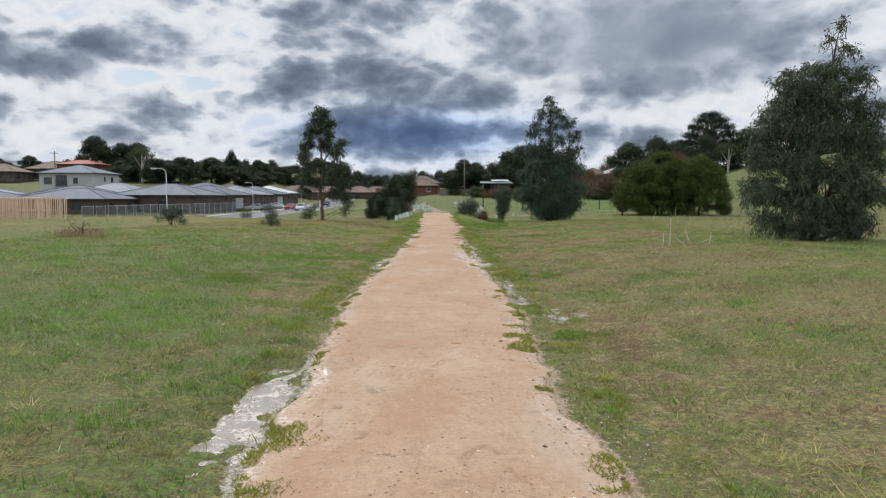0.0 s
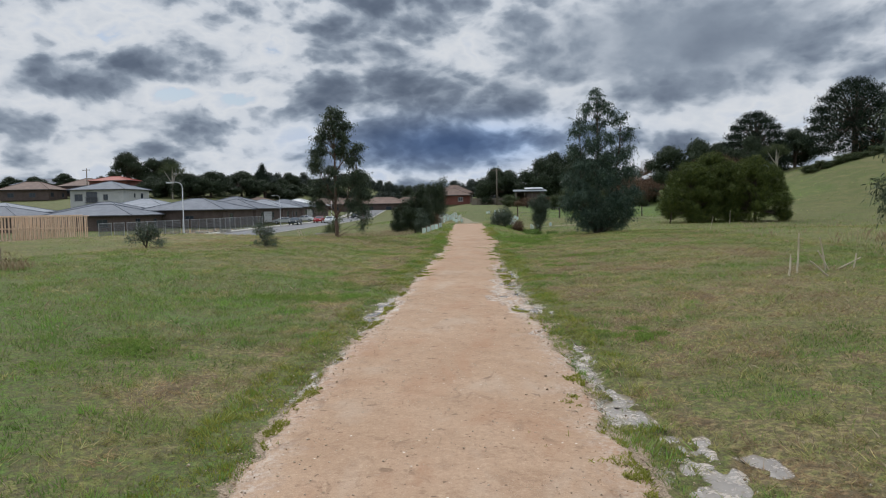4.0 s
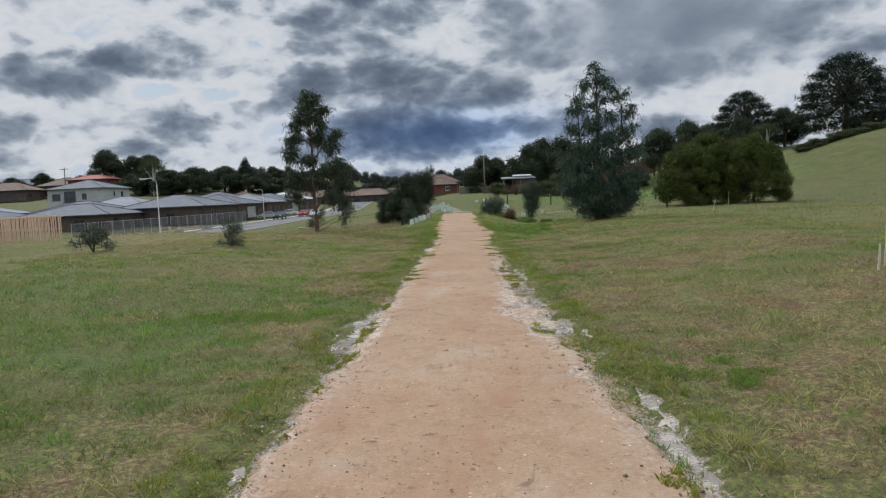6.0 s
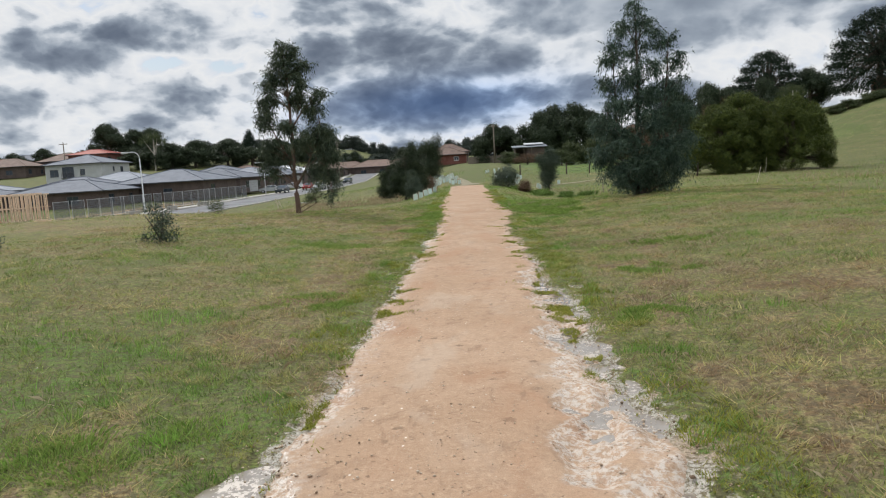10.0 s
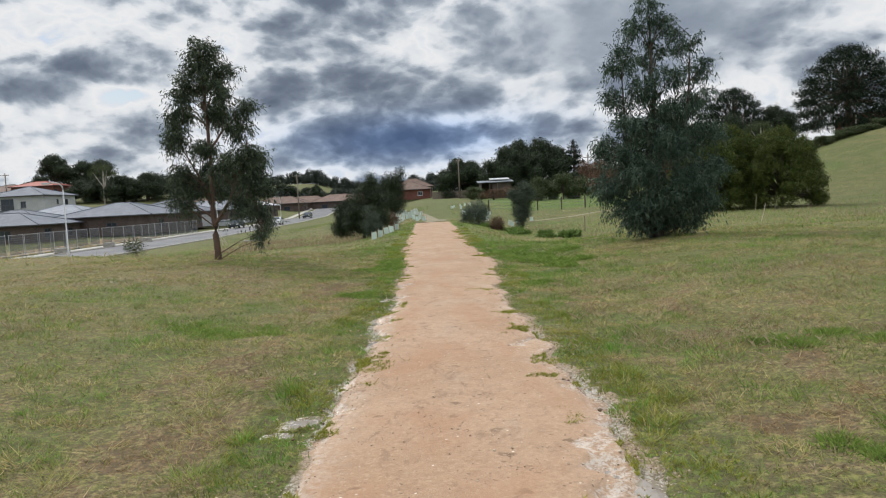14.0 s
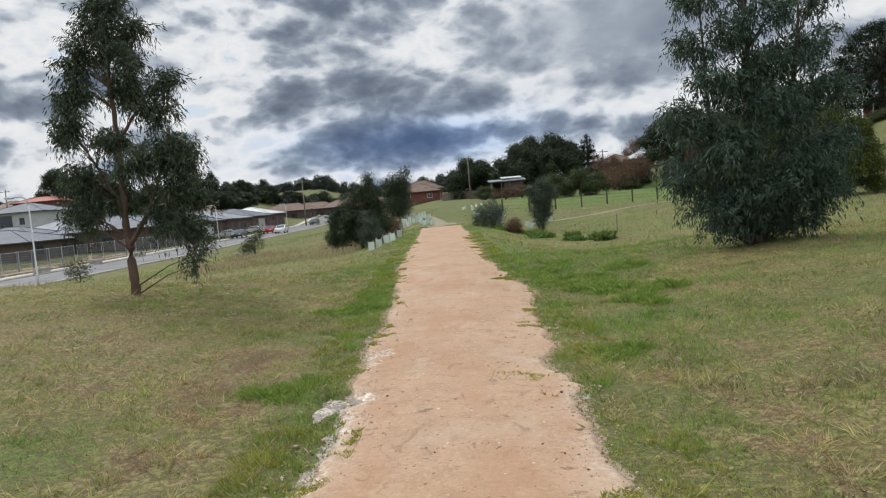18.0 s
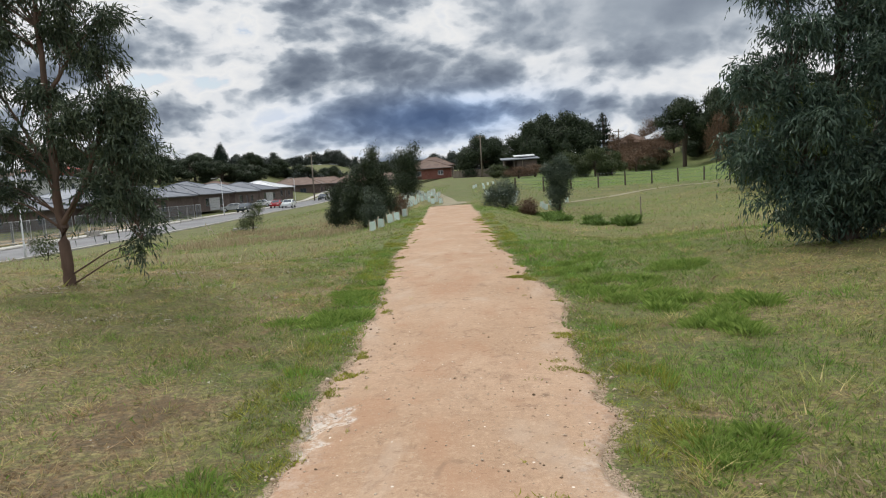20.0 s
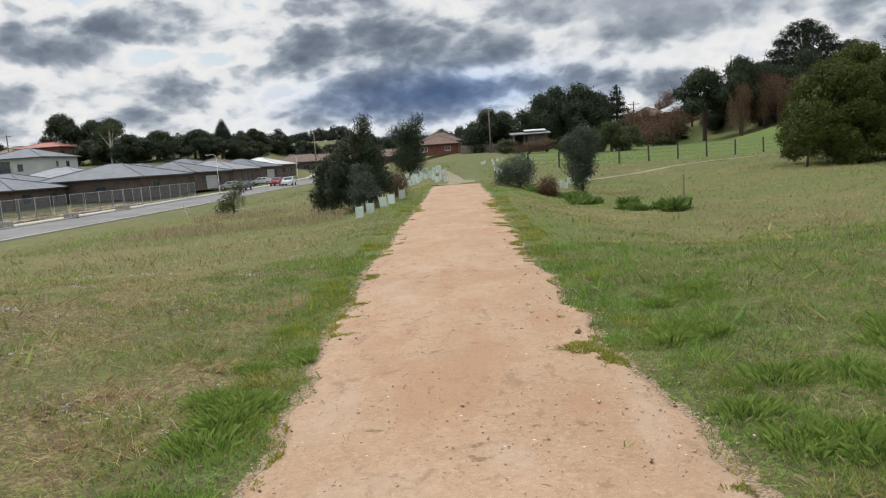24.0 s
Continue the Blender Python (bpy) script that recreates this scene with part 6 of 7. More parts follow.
for x, y, h, a in ((-26.2, 70.4, 5.6, 0), (-35.2, 130, 5.5, 0), (-38.6, 186, 5.6, 0), (-26.0, 20, 5.2, 0)):
    street_lamp(x, y, h, a)


def power_pole(x, y, h, arms=1):
    t = thing("power_pole", "weathered wooden power pole with crossarm", "power pole", at_land(x, y, 0.2))
    bm = bmesh.new()
    tube(bm, [(0, 0, 0), (0, 0, h)], [0.17, 0.11], 10)
    part("pole", bm, M_WOOD_GREY, t, smooth=True)
    for i in range(arms):
        arm = boxes("crossarm", [((0, -0.14, h - 0.5 - 0.9 * i), (2.2, 0.1, 0.12))], M_WOOD_GREY, t)
        for xx in (-0.95, -0.35, 0.35, 0.95):
            bm = bmesh.new()
            tube(bm, [(xx, -0.14, h - 0.44 - 0.9 * i), (xx, -0.14, h - 0.30 - 0.9 * i)], [0.04, 0.05], 8)
            part("insulator", bm, M_TRIM, arm)


for x, y, h in ((-35.2, 190, 10.8), (-104.5, 190, 9.0), (3.0, 178, 9.0), (31.5, 178, 7.5)):
    power_pole(x, y, h)


def car(x, y, turn, paint, label):
    t = thing("car", label, "car", (x, y, float(land(x, y)) + 0.05), turn, "cars parked along the street")
    prof = [(-2.1, 0.35), (-2.15, 0.62), (-2.0, 0.86), (-1.15, 0.95), (-0.45, 1.38), (0.85, 1.42), (1.55, 1.0), (2.08, 0.92), (2.14, 0.6), (2.08, 0.34)]
    bm, rows = bmesh.new(), []
    for s, k in ((-0.86, 0.97), (-0.80, 1.0), (0.80, 1.0), (0.86, 0.97)):
        rows.append([bm.verts.new((px * k, s * (0.82 if pz > 1.1 else 1.0), pz if abs(s) < 0.85 else pz * 0.97 + 0.01)) for px, pz in prof])
    for a, b in zip(rows, rows[1:]):
        for j in range(len(prof)):
            bm.faces.new((a[j], b[j], b[(j + 1) % len(prof)], a[(j + 1) % len(prof)]))
    bm.faces.new(rows[0])
    bm.faces.new(rows[-1][::-1])
    part("body", bm, M_CARS[paint], t)
    for s in (-1, 1):
        bm = bmesh.new()
        for poly in (((-0.95, 1.0), (-0.42, 1.32), (0.15, 1.34), (0.15, 1.0)), ((0.22, 1.0), (0.22, 1.34), (0.78, 1.35), (1.3, 1.03))):
            vs = [bm.verts.new((px, s * ((0.86 if pz < 1.1 else 0.715) + 0.012), pz)) for px, pz in poly]
            bm.faces.new(vs if s < 0 else vs[::-1])
        part("side_window", bm, M_GLASS, t)
    bm = bmesh.new()
    bm.faces.new([bm.verts.new(p) for p in ((-1.12, 0.7, 0.98), (-1.12, -0.7, 0.98), (-0.50, -0.6, 1.37), (-0.50, 0.6, 1.37))])
    part("windscreen", bm, M_GLASS, t)
    bm = bmesh.new()
    bm.faces.new([bm.verts.new(p) for p in ((1.52, -0.7, 1.04), (1.52, 0.7, 1.04), (0.92, 0.6, 1.41), (0.92, -0.6, 1.41))])
    part("rear_window", bm, M_GLASS, t)
    for sx in (-1.32, 1.3):
        for s in (-1, 1):
            bm = bmesh.new()
            bmesh.ops.create_cone(bm, cap_ends=True, segments=18, radius1=0.32, radius2=0.32, depth=0.2, matrix=pose(sx, s * 0.79, 0.32, 90, 0, 0))
            wh = part("wheel", bm, M_TYRE, t)
            bm = bmesh.new()
            bmesh.ops.create_cone(bm, cap_ends=True, segments=14, radius1=0.2, radius2=0.2, depth=0.03, matrix=pose(sx, s * 0.895, 0.32, 90, 0, 0))
            part("rim", bm, M_STEEL, wh)
    for s in (-0.6, 0.6):
        boxes("headlight", [((-2.08, s, 0.72), (0.08, 0.34, 0.14))], M_LENS, t)
        boxes("tail_light", [((2.08, s * 1.1, 0.78), (0.08, 0.26, 0.16))], M_TAIL, t)


car(-31.2, 151, 93, "white", "white sedan parked on the street")
car(-34.6, 156, 92, "red", "red hatchback parked on the street")
car(-35.6, 141, 92, "dark", "dark sedan parked beside the kerb")
car(-33.2, 190, 92, "dark", "dark car driving at the street's far end")
car(-40.5, 150, 10, "silver", "silver car parked in a driveway")
car(-41.0, 168, 5, "white", "white car parked in a driveway")


# site fence of wire panels
def site_panel(x, y, turn):
    t = thing("site_fence_panel", "galvanised wire mesh site fence panel on blocks", "fence panel", at_land(x, y, 0), turn, "temporary site fence")
    for s in (-1.18, 1.18):
        bm = bmesh.new()
        tube(bm, [(s, 0, 0.08), (s, 0, 1.95)], [0.024, 0.024], 6)
        part("post", bm, M_STEEL, t)
    for z in (0.2, 1.9):
        bm = bmesh.new()
        tube(bm, [(-1.18, 0, z), (1.18, 0, z)], [0.02, 0.02], 6)
        part("rail", bm, M_STEEL, t)
    bm = bmesh.new()
    for i in range(29):
        box(bm, (-1.12 + i * 0.08, 0, 1.05), (0.022, 0.007, 1.7))
    for i in range(9):
        box(bm, (0, 0, 0.3 + i * 0.19), (2.36, 0.007, 0.025))
    part("wire_mesh", bm, M_WIRE, t)
    boxes("block", [((1.18, 0, 0.06), (0.22, 0.6, 0.12))], M_CONCRETE, t)
    return t


first = site_panel(-37.6, 78, 90)
for i in range(1, 21):
    copy_thing(first, pose(-37.6 + 0.25 * math.sin(i * 0.7), 78 + 2.4 * i, float(land(-37.6, 78 + 2.4 * i)), 0, 0, 90 + 5 * math.sin(i)))


# rubble and heaps on the building lots
def heap(name, x, y, rx, ry, h, mat, label, cat, seed):
    xs_, ys_ = np.linspace(-rx, rx, 13), np.linspace(-ry, ry, 11)
    def f(X, Y):
        q = np.clip(1 - (X / rx) ** 2 - (Y / ry) ** 2, 0, 1)
        return h * q ** 0.8 * (1 + 0.35 * vn(X, Y, 0.5, seed)) - 0.05
    V_, F_ = grid(xs_, ys_, f)
    o = raw(name, V_, F_, mat, smooth=False)
    o.matrix_basis = pose(*at_land(x, y, 0.0))
    tagged(o, label, cat, "heaps on the building lots")


for i, (x, y, rx, ry, h) in enumerate(((-39.5, 78, 1.4, 1.0, 0.5), (-40, 86, 1.0, 1.6, 0.45), (-39, 96, 1.6, 2.0, 0.5), (-40.5, 104, 1.5, 1.4, 0.55), (-38.8, 110, 0.8, 1.0, 0.4))):
    heap("clay_heap", x, y, rx, ry, h, M_ORANGE, "small heap of dug orange clay", "soil heap", 20 + i)
for i, (x, y, turn) in enumerate(((-33.8, 92, 20), (-34.0, 101, 75), (-34.1, 84, 50))):
    t = thing("brick_pallet", "pallet of pale concrete blocks on the verge", "pallet", at_land(x, y, 0.02), turn)
    boxes("pallet_base", [((0, 0, 0.07), (1.1, 1.0, 0.13))], M_WOOD_GREY, t)
    for a in range(3):
        for b in range(2):
            for c in range(2):
                boxes("block", [((-0.34 + 0.34 * a, -0.22 + 0.44 * b, 0.24 + 0.21 * c), (0.32, 0.41, 0.19))], M_CONCRETE, t)

# a broken white trestle by the kerb
t = thing("broken_trestle", "broken white timber trestle leaning in the grass", "trestle", at_land(-17.6, 77.0, 0.02), 20)
boxes("leg", [((-0.12, 0, 0.4), (0.06, 0.05, 0.95), (0, -14, 0))], M_WOOD_PALE, t)
boxes("leg", [((0.16, 0, 0.3), (0.06, 0.05, 0.75), (0, -24, 0))], M_WOOD_PALE, t)
boxes("rail", [((-0.05, 0, 0.42), (0.5, 0.04, 0.06), (0, 25, 0))], M_WOOD_PALE, t)
t = thing("concrete_slab", "pale concrete slab lying in the grass by the kerb", "slab", at_land(-15.5, 78, 0.0), 10)
boxes("slab", [((0, 0, 0.05), (1.6, 0.7, 0.12))], M_CONCRETE, t, bevel=0.02)


# ---- planting guards ----
def guard():
    t = thing("tree_guard", "translucent green-white plastic tree guard on stakes", "tree guard", (0, 0, 0), 0, "tree guards over new seedlings")
    bm = bmesh.new()
    n = 3
    pts = [(0.15 * math.cos(6.283 * i / n), 0.15 * math.sin(6.283 * i / n)) for i in range(n)]
    lo = [bm.verts.new((x, y, 0.0)) for x, y in pts]
    hi = [bm.verts.new((x * 0.94, y * 0.94, 0.35)) for x, y in pts]
    li = [bm.verts.new((x * 0.9, y * 0.9, 0.0)) for x, y in pts]
    hj = [bm.verts.new((x * 0.86, y * 0.86, 0.34)) for x, y in pts]
    for i in range(n):
        j = (i + 1) % n
        bm.faces.new((lo[i], lo[j], hi[j], hi[i]))
        bm.faces.new((li[j], li[i], hj[i], hj[j]))
        bm.faces.new((hi[i], hi[j], hj[j], hj[i]))
    part("sleeve", bm, M_GUARD, t)
    for x, y in pts:
        boxes("stake", [((x * 1.03, y * 1.03, 0.2), (0.02, 0.02, 0.46))], M_WOOD_PALE, t)
    return t


G = guard()
rng = np.random.RandomState(77)
spots = [(-3.75, 57.0), (-3.52, 57.4), (-3.38, 59.9), (-3.20, 60.5), (-3.02, 62.9)]
spots += [(-3.2 + rng.uniform(-1.7, 1.6) - 0.03 * k, 76.5 + k * 0.45 + rng.uniform(-0.3, 0.3)) for k in range(64)]
spots += [(2.2 + rng.uniform(-0.9, 1.6), 78 + k * 0.5) for k in range(24)] + [(3.6 + rng.uniform(0, 3), 72 + k * 1.6) for k in range(5)] + [(1.5 + rng.uniform(-1, 2), 104 + k * 3.0) for k in range(6)]
for i, (x, y) in enumerate(spots):
    m = pose(x, y, float(land(x, y)) - 0.01, rng.uniform(-6, 6), rng.uniform(-6, 6), rng.uniform(0, 360))
    if i == 0:
        G.matrix_basis = m
    else:
        copy_thing(G, m)

# ---- paddock fence ----
FN = thing("paddock_fence", "post and wire paddock fence with weathered posts", "fence", (0, 0, 0))
line = [(4.0 + 2.45 * i, 91.0 + 0.55 * i - 0.006 * i * i) for i in range(13)]
for i, (x, y) in enumerate(line):
    bm = bmesh.new()
    tube(bm, [(x, y, float(land(x, y)) - 0.1), (x + 0.02 * math.sin(i * 3), y, float(land(x, y)) + 1.25)], [0.075, 0.065], 8)
    part("post", bm, M_BARK_DARK, FN)
for z in (0.35, 0.65, 0.95, 1.18):
    bm = bmesh.new()
    tube(bm, [(x, y - 0.08, float(land(x, y)) + z) for x, y in line], [0.008] * len(line), 4)
    part("wire", bm, M_WIRE, FN)
# broken canes and a stake in the long grass
for i, (x, y, l, rx, ry) in enumerate(((5.3, 21.3, 0.65, 2, 1), (5.7, 21.2, 0.6, 8, -14), (5.85, 21.4, 0.42, 10, -32), (5.05, 21.0, 0.35, 0, 4), (6.0, 21.6, 0.45, 25, 55), (5.55, 20.8, 0.4, 10, -50), (6.25, 21.5, 0.3, 5, 8), (14.4, 55, 0.9, 0, 14), (20.5, 69.5, 1.1, 0, 3))):
    t = thing("garden_cane", "broken pale cane standing in long grass", "cane", at_land(x, y, 0.03), 0, "broken canes")
    bm = bmesh.new()
    q = Vector((0, 0, 1))
    q.rotate(Euler((radians(rx), radians(ry), 0)))
    tube(bm, [(0, 0, 0), q * l * 0.5 + Vector((0.008, 0, 0)), q * l], [0.016, 0.014, 0.010], 6)
    part("cane", bm, M_WOOD_PALE, t)
t = thing("bent_wire_post", "thin steel picket beside the side path", "picket", at_land(7.6, 62, 0.05))
boxes("picket", [((0, 0, 0.45), (0.05, 0.05, 0.95))], M_WOOD_GREY, t)


# ---- grass, weeds, stones ----
def blades(rng, x, y, h, wd, lean=0.5, sink=0.01):
    """One bent triangle pair a blade."""
    n = len(x)
    z = soil(x, y) - sink
    a = rng.uniform(0, 6.283, n)
    b = a + rng.uniform(-0.9, 0.9, n) + 1.57
    l = np.abs(rng.normal(0, lean, n)) * h
    dx, dy = np.cos(b) * l, np.sin(b) * l
    sx, sy = np.cos(a) * wd / 2, np.sin(a) * wd / 2
    V_ = np.stack([np.stack([x - sx, y - sy, z], -1), np.stack([x + sx, y + sy, z], -1), np.stack([x + dx * 0.35 + sx * 0.7, y + dy * 0.35 + sy * 0.7, z + h * 0.6], -1),
                   np.stack([x + dx, y + dy, z + h * 0.95], -1)], 1).reshape(-1, 3)
    i = np.arange(n) * 4
    return V_, np.stack([i, i + 1, i + 2, i + 3], -1)


def off_path(x, y, rng, soft=0.06):
    el, er = edge_l(y), edge_r(y)
    d = np.maximum(el - x, x - er)
    return (d > rng.exponential(soft, len(x)) - 0.03) | (y > 73)


def no_pool(x, y, rng):
    return pools_dip(x, y) < rng.uniform(0.2, 0.8, len(x))


def scatter(name, seed, n, xr, yr, h, wd, mat, label, cat, lean=0.5, power=1.0, keep=None):
    rng = np.random.RandomState(seed)
    u = rng.uniform(-1, 1, n)
    x = (xr[0] + xr[1]) / 2 + np.sign(u) * np.abs(u) ** power * (xr[1] - xr[0]) / 2
    y = rng.uniform(*yr, n)
    ok = off_path(x, y, rng) & no_pool(x, y, rng)
    if keep is not None:
        ok &= keep(x, y, rng)
    ok &= ~((x < -22.5) & (x > -45))
    x, y = x[ok], y[ok]
    g = 0.65 + 0.5 * (vn(x, y, 1.4, 12) * 0.5 + 0.5) + 0.3 * vn(x, y, 0.4, 13)
    V_, F_ = blades(rng, x, y, h * g * rng.uniform(0.55, 1.3, len(x)), wd * rng.uniform(0.7, 1.3, len(x)), lean)
    return tagged(raw(name, V_, F_, mat), label, cat, kind="stuff")


def lawn(name, seed, n, reach, power, yr, h, wd, mat, label, mask=None, tuft=0.18):
    """Single-pointed blades, thickest beside the gravel."""
    rng = np.random.RandomState(seed)
    y = rng.uniform(*yr, n)
    d = reach * rng.uniform(0, 1, n) ** power - 0.11
    x = np.where(rng.rand(n) < 0.5, edge_l(y) - d, edge_r(y) + d)
    ok = (d + 0.07 * vn(x, y, 0.55, 48) + 0.06 * vn(x, y, 0.17, 49) > rng.exponential(0.035, n) - 0.02) & no_pool(x, y, rng) & ~((x < -22.5) & (x > -45)) & (vn(x, y, 0.10, 41) + 0.5 * vn(x, y, 0.31, 42) > rng.uniform(-1.3, 0.5, n))
    if mask is not None:
        ok &= mask(x, y, rng)
    x, y, d = x[ok], y[ok], d[ok]
    n = len(x)
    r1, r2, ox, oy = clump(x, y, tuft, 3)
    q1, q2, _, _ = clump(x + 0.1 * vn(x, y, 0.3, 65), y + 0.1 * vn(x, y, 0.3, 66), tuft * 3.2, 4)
    tone = np.clip(region(x, y) + 0.60 * (r1 - 0.5) + 0.50 * (q1 - 0.5) + rng.normal(0, 0.05, n), 0.01, 0.99)
    g = (0.35 + 0.9 * r2 * r2 + 0.4 * q2 + 0.3 * vn(x, y, 0.4, 13)) * np.clip(0.5 + d * 1.2, 0.4, 1)
    h = h * np.clip(g, 0.2, 2.2) * rng.uniform(0.5, 1.4, n)
    w = wd * rng.uniform(0.6, 1.4, n) / 2
    # blades spread from the middle of their tuft; dead ones lie flatter
    a, b, l = rng.uniform(0, 6.283, n), np.arctan2(oy, ox) + rng.normal(0, 0.9, n), (np.abs(rng.normal(0, 0.7, n)) + 0.8 * np.hypot(ox, oy)) * h * (1.7 - tone)
    h = h * (0.55 + 0.6 * tone)
    z = soil(x, y) - 0.008
    V_ = np.stack([np.stack([x - np.cos(a) * w, y - np.sin(a) * w, z], -1), np.stack([x + np.cos(a) * w, y + np.sin(a) * w, z], -1), np.stack([x + np.cos(b) * l, y + np.sin(b) * l, z + h], -1)], 1).reshape(-1, 3)
    ob = raw(name, V_, np.arange(3 * n).reshape(-1, 3), mat)
    ob.data.attributes.new("tone", "FLOAT", "POINT").data.foreach_set("value", np.repeat(tone, 3).astype(np.float32))
    # colour value per tuft, higher where the tuft grows taller
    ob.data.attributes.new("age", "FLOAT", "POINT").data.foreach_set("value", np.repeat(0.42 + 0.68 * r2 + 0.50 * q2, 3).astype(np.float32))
    return tagged(ob, label, "grass", kind="stuff")


mossy = lambda x, y: vn(x, y, 0.9, 26) + 0.6 * vn(x, y, 0.3, 27)
no_moss = lambda x, y, rng: (mossy(x, y) < rng.uniform(-0.1, 0.5, len(x))) | (np.maximum(edge_l(y) - x, x - edge_r(y)) > rng.exponential(0.35, len(x)))
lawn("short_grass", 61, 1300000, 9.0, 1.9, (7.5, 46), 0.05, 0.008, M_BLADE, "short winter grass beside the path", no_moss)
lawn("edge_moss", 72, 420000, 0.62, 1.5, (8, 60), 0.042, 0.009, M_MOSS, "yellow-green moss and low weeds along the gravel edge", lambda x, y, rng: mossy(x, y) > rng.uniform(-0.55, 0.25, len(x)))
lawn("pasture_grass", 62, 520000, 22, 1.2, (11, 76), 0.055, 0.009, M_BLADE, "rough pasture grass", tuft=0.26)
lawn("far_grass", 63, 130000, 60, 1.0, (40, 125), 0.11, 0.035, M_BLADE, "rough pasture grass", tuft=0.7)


def patchy(lo, s, seed):
    return lambda x, y, rng: vn(x, y, s, seed) + 0.35 * vn(x, y, s * 0.35, seed + 1) > lo


scatter("grass_tussocks", 64, 60000, (-6.5, 6.5), (7, 60), 0.055, 0.006, M_LUSH, "lush bright green tussocks of grass", "grass", 0.45, 1.5, patchy(0.62, 0.7, 14))
scatter("verge_grass", 65, 120000, (-3.2, 3.2), (33, 74), 0.05, 0.006, M_LUSH, "lush green grass on the path's bank", "grass", 0.5, 1.0, lambda x, y, rng: vn(x, y, 0.7, 16) + 0.6 * vn(x, y, 0.2, 17) > rng.uniform(-0.6, 1.3, len(x)))
scatter("dry_grass", 66, 110000, (-9, 9), (6.5, 60), 0.06, 0.006, M_STRAW, "dry straw-coloured grass stalks", "grass", 0.8, 1.2, patchy(0.30, 0.9, 18))
scatter("dry_grass", 76, 90000, (1.4, 6.5), (9, 34), 0.05, 0.006, M_STRAW, "brown dead grass beside the path", "grass", 0.9, 1.0, lambda x, y, rng: vn(x, y, 0.6, 30) + 0.5 * vn(x, y, 0.2, 31) > rng.uniform(0.0, 0.7, len(x)))
scatter("long_dry_grass", 67, 12000, (4, 40), (24, 72), 0.22, 0.010, M_STRAW, "long pale seeding grass in the field", "grass", 0.3, 1.0, patchy(0.30, 5.0, 20))
scatter("long_dry_grass", 68, 8000, (-22, -4.5), (46, 78), 0.20, 0.010, M_STRAW, "long brown seeding grass below the bank", "grass", 0.3, 1.0, patchy(0.22, 4.0, 22))
scatter("brown_reeds", 75, 7000, (-14, -5.0), (58, 73), 0.24, 0.018, M_STRAW, "brown dead reeds in the hollow below the bushes", "reeds", 0.35, 1.0, patchy(-0.2, 2.5, 29))
scatter("dry_tuft", 69, 420, (-9.3, -8.2), (22.1, 22.9), 0.24, 0.006, M_STRAW, "tall dry grass round a dead bush", "grass", 0.3)
scatter("dry_tuft", 70, 1300, (10.4, 13.2), (26.2, 28.6), 0.26, 0.007, M_STRAW, "tall dry grass under the gum tree", "grass", 0.35)


def moss_islands(seed, n):
    """Low cushions of moss and creeping weed on the wet gravel margin."""
    rng = np.random.RandomState(seed)
    y = rng.uniform(8, 58, n)
    d = np.abs(rng.normal(0, 0.22, n))
    x = np.where(rng.rand(n) < 0.4, edge_l(y) + d * 0.7, edge_r(y) - d)
    ok = vn(x, y, 0.22, 45) + 0.5 * vn(x, y, 0.08, 46) + 0.5 * vn(x, y, 1.6, 47) - d * 1.6 > rng.uniform(0.25, 0.5, n)
    x, y = x[ok], y[ok]
    L_, R_ = edge_l(y), edge_r(y)
    u = np.clip((2 * x - L_ - R_) / (R_ - L_), -1, 1)
    z = land(x, y) + 0.008 + 0.02 * (1 - u * u) - 0.05 * pools_dip(x, y)
    n = len(x)
    a, b = rng.uniform(0, 6.283, n), rng.uniform(0, 6.283, n)
    h = 0.022 * rng.uniform(0.4, 1.3, n)
    w = 0.005
    V_ = np.stack([np.stack([x - np.cos(a) * w, y - np.sin(a) * w, z], -1), np.stack([x + np.cos(a) * w, y + np.sin(a) * w, z], -1), np.stack([x + np.cos(b) * h, y + np.sin(b) * h, z + h], -1)], 1).reshape(-1, 3)
    tagged(raw("moss_cushions", V_, np.arange(3 * n).reshape(-1, 3), M_MOSS), "yellow-green moss cushions on the wet gravel margin", "moss", kind="stuff")


moss_islands(74, 320000)


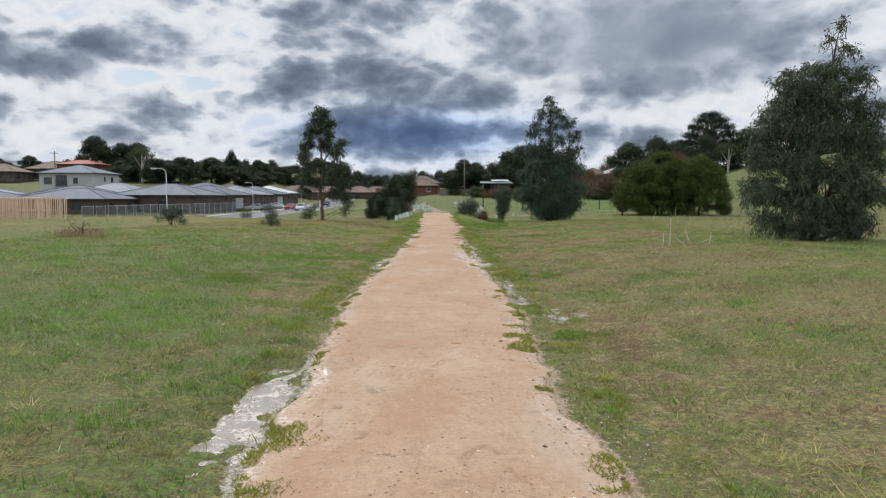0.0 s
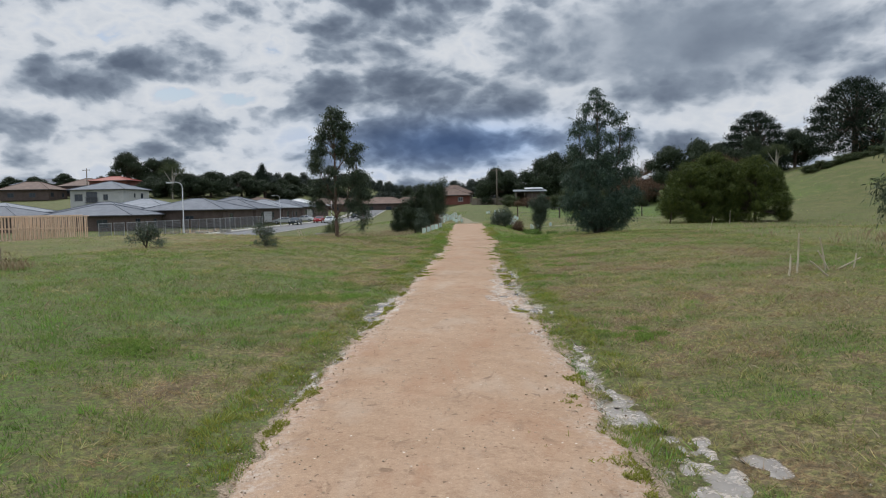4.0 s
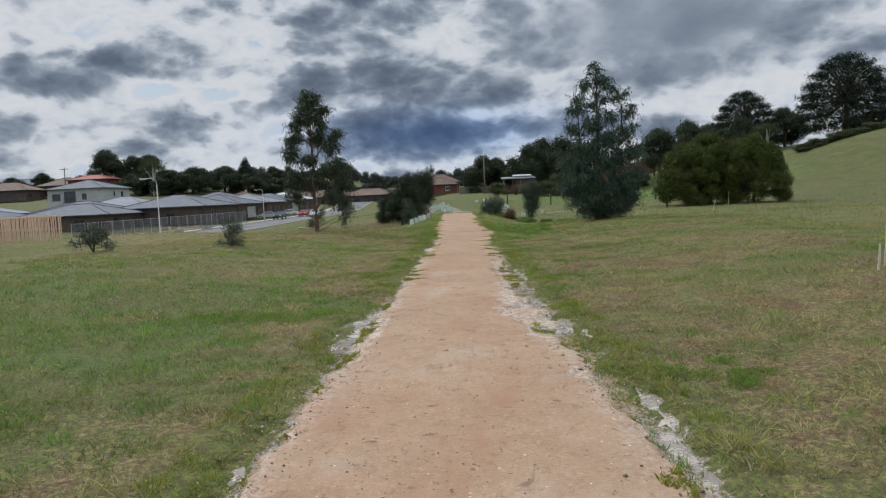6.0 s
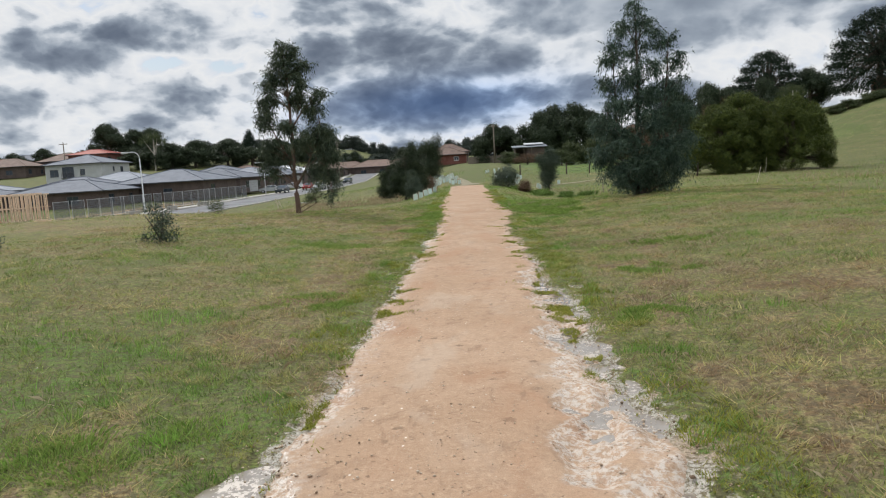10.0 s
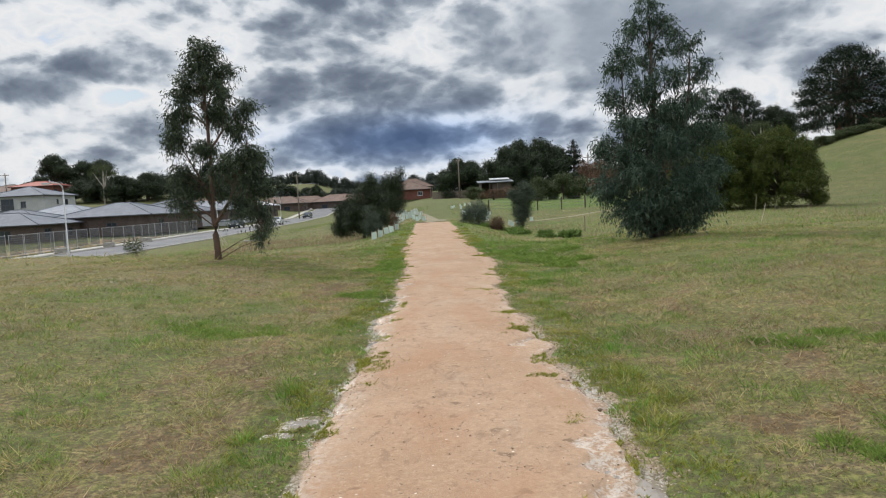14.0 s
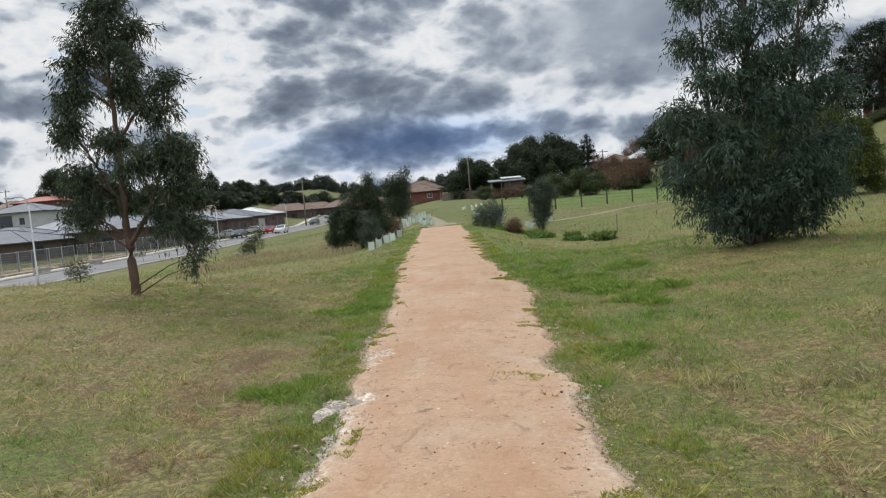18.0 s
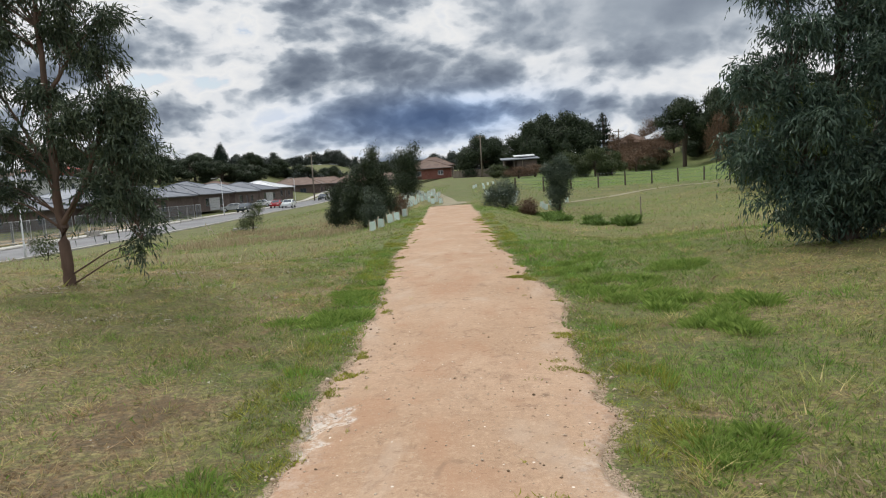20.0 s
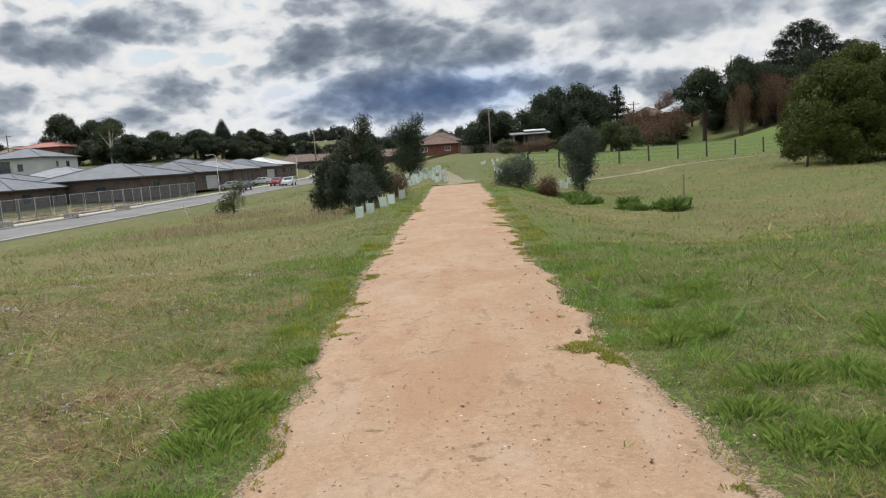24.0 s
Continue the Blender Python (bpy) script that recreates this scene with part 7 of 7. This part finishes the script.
# single lush tussocks beside the gravel
def tussock(x, y, r, h, seed, mat=M_LUSH, label="lush bright green tussock of grass beside the gravel", wide=0.0025, cat="grass tussock", group="tussocks beside the path"):
    rng = np.random.RandomState(seed)
    n = int(2000 * r / 0.2 * min(1.0, 0.005 / wide + 0.12))
    k = rng.randint(0, 6, n)
    ox, oy = rng.normal(0, 0.75 * r, 6), rng.normal(0, 0.75 * r, 6)
    qx, qy = rng.normal(0, 0.33 * r, n), rng.normal(0, 0.33 * r, n)
    bx, by = x + ox[k] + qx, y + oy[k] + qy
    keep = (bx < edge_l(by) - 0.03) | (bx > edge_r(by) + 0.03)
    bx, by, qx, qy = bx[keep], by[keep], qx[keep], qy[keep]
    n = len(bx)
    z = soil(bx, by) - 0.01
    q = np.hypot(qx, qy) / r
    ln = 0.72 * h * rng.uniform(0.45, 1.25, n) * np.exp(-1.2 * q * q) * (0.75 + 0.35 * vn(bx, by, 0.12, 44))
    dx, dy = qx / r * ln * 1.3 + rng.normal(0, 0.35, n) * ln, qy / r * ln * 1.3 + rng.normal(0, 0.35, n) * ln
    b = rng.uniform(0, 6.283, n)
    sx, sy = np.cos(b) * wide, np.sin(b) * wide
    V_ = np.stack([np.stack([bx - sx, by - sy, z], -1), np.stack([bx + sx, by + sy, z], -1), np.stack([bx + dx * 0.4 + sx, by + dy * 0.4 + sy, z + ln * 0.7], -1), np.stack([bx + dx, by + dy, z + ln], -1)], 1).reshape(-1, 3)
    i = np.arange(n) * 4
    tagged(raw(cat.replace(" ", "_"), V_, np.stack([i, i + 1, i + 2, i + 3], -1), mat), label, cat, group, "stuff")


TUFTS = [(1.55, 38.3, 0.26, 0.15), (1.78, 37.8, 0.24, 0.16), (2.0, 39.0, 0.3, 0.14), (2.35, 37.2, 0.28, 0.16), (2.15, 36.3, 0.26, 0.15), (2.7, 39.8, 0.3, 0.14), (1.45, 40.3, 0.2, 0.13), (-1.55, 38.9, 0.3, 0.14), (-1.6, 37.7, 0.32, 0.15), (-1.45, 40.2, 0.22, 0.12),
         (1.75, 41.6, 0.25, 0.13), (-1.5, 33.2, 0.3, 0.10), (1.35, 33.6, 0.26, 0.10), (-2.6, 30.2, 0.5, 0.08), (1.5, 23.4, 0.18, 0.10), (-1.8, 24.8, 0.4, 0.07), (-2.4, 20.6, 0.5, 0.08), (2.2, 25.8, 0.22, 0.09), (2.9, 28.0, 0.3, 0.09), (-3.0, 16.5, 0.5, 0.08), (2.0, 17.5, 0.2, 0.09), (1.75, 12.4, 0.22, 0.08)]
for i_, (x_, y_, r_, h_) in enumerate(TUFTS):
    tussock(x_, y_, r_, h_, 200 + i_)
rng = np.random.RandomState(88)
for i_ in range(10):
    y_ = 56.5 + 10.0 * i_ / 9
    x_ = float(np.interp(y_, [56, 58.5, 64, 67], [6.2, 5.0, 3.4, 2.8])) + rng.normal(0, 0.5)
    tussock(x_, y_ + rng.normal(0, 0.4), rng.uniform(0.20, 0.34), rng.uniform(0.35, 0.60), 300 + i_, M_WEED, "mound of broad-leaved green weeds below the bank", 0.022, "weed mound", "weeds below the bank")
scatter("leaf_litter", 79, 60000, (-7, -1.8), (34, 47), 0.012, 0.030, M_PALE, "pale dead leaves and bleached stalks in the thin grass", "litter", 2.5, 1.0, patchy(-0.1, 0.8, 33))
scatter("leaf_litter", 73, 70000, (-7, 7), (9, 52), 0.010, 0.026, M_PALE, "pale dead leaves and clover specks in the grass", "litter", 2.5, 1.0, patchy(0.15, 1.3, 28))


def pebbles(name, seed, n, xr, yr, size, mat, label, cat, where, sunk=0.35):
    """Loose stones: squashed, turned octahedra."""
    rng = np.random.RandomState(seed)
    x, y = rng.uniform(*xr, n), rng.uniform(*yr, n)
    ok = where(x, y, rng)
    x, y = x[ok], y[ok]
    n = len(x)
    L_, R_ = edge_l(y), edge_r(y)
    u = np.clip((2 * x - L_ - R_) / (R_ - L_), -1, 1)
    z = land(x, y) + 0.012 + 0.02 * (1 - u * u) - 0.056 * pools_dip(x, y)
    s = size * rng.lognormal(0, 0.45, n)
    base = np.array([(1, 0, 0), (0, 1, 0), (-1, 0, 0), (0, -1, 0), (0.2, 0.1, 0.75), (0, 0, -0.7)], float)
    a = rng.uniform(0, 6.283, n)
    P_ = base[None] * (s[:, None, None] * rng.uniform(0.65, 1.25, (n, 6, 1)))
    c, q = np.cos(a)[:, None], np.sin(a)[:, None]
    X_ = P_[..., 0] * c - P_[..., 1] * q + x[:, None]
    Y_ = P_[..., 0] * q + P_[..., 1] * c + y[:, None]
    Z_ = P_[..., 2] + z[:, None] + (s * (0.5 - sunk))[:, None]
    tri = np.array([(0, 1, 4), (1, 2, 4), (2, 3, 4), (3, 0, 4), (1, 0, 5), (2, 1, 5), (3, 2, 5), (0, 3, 5)])
    F_ = (np.arange(n)[:, None, None] * 6 + tri[None]).reshape(-1, 3)
    return tagged(raw(name, np.stack([X_, Y_, Z_], -1).reshape(-1, 3), F_, mat), label, cat, kind="stuff")


on = lambda x, y, rng: (x > edge_l(y) + 0.05) & (x < edge_r(y) - 0.05)
rim = lambda x, y, rng: (np.minimum(np.abs(x - edge_l(y)), np.abs(x - edge_r(y))) < rng.exponential(0.11, len(x)))
pebbles("gravel", 81, 30000, (-1.5, 1.5), (7.5, 42), 0.0035, M_STONE, "loose fine gravel on the path", "gravel", on)
pebbles("gravel", 82, 50000, (-1.8, 1.8), (7.5, 46), 0.0055, M_STONE, "coarser loose gravel along the path's edges", "gravel", rim, 0.3)
pebbles("clods", 83, 22000, (-1.8, 1.8), (7.5, 46), 0.0055, M_CLOD, "dark clods and leaf litter along the path's edges", "litter", rim, 0.3)
wet = lambda x, y, rng: pools_dip(x, y) > rng.uniform(0.3, 1.1, len(x))
pebbles("gravel", 85, 30000, (-1.5, 2.3), (8, 34), 0.0035, M_STONE, "gravel standing out of the shallow puddles", "gravel", wet, 0.1)
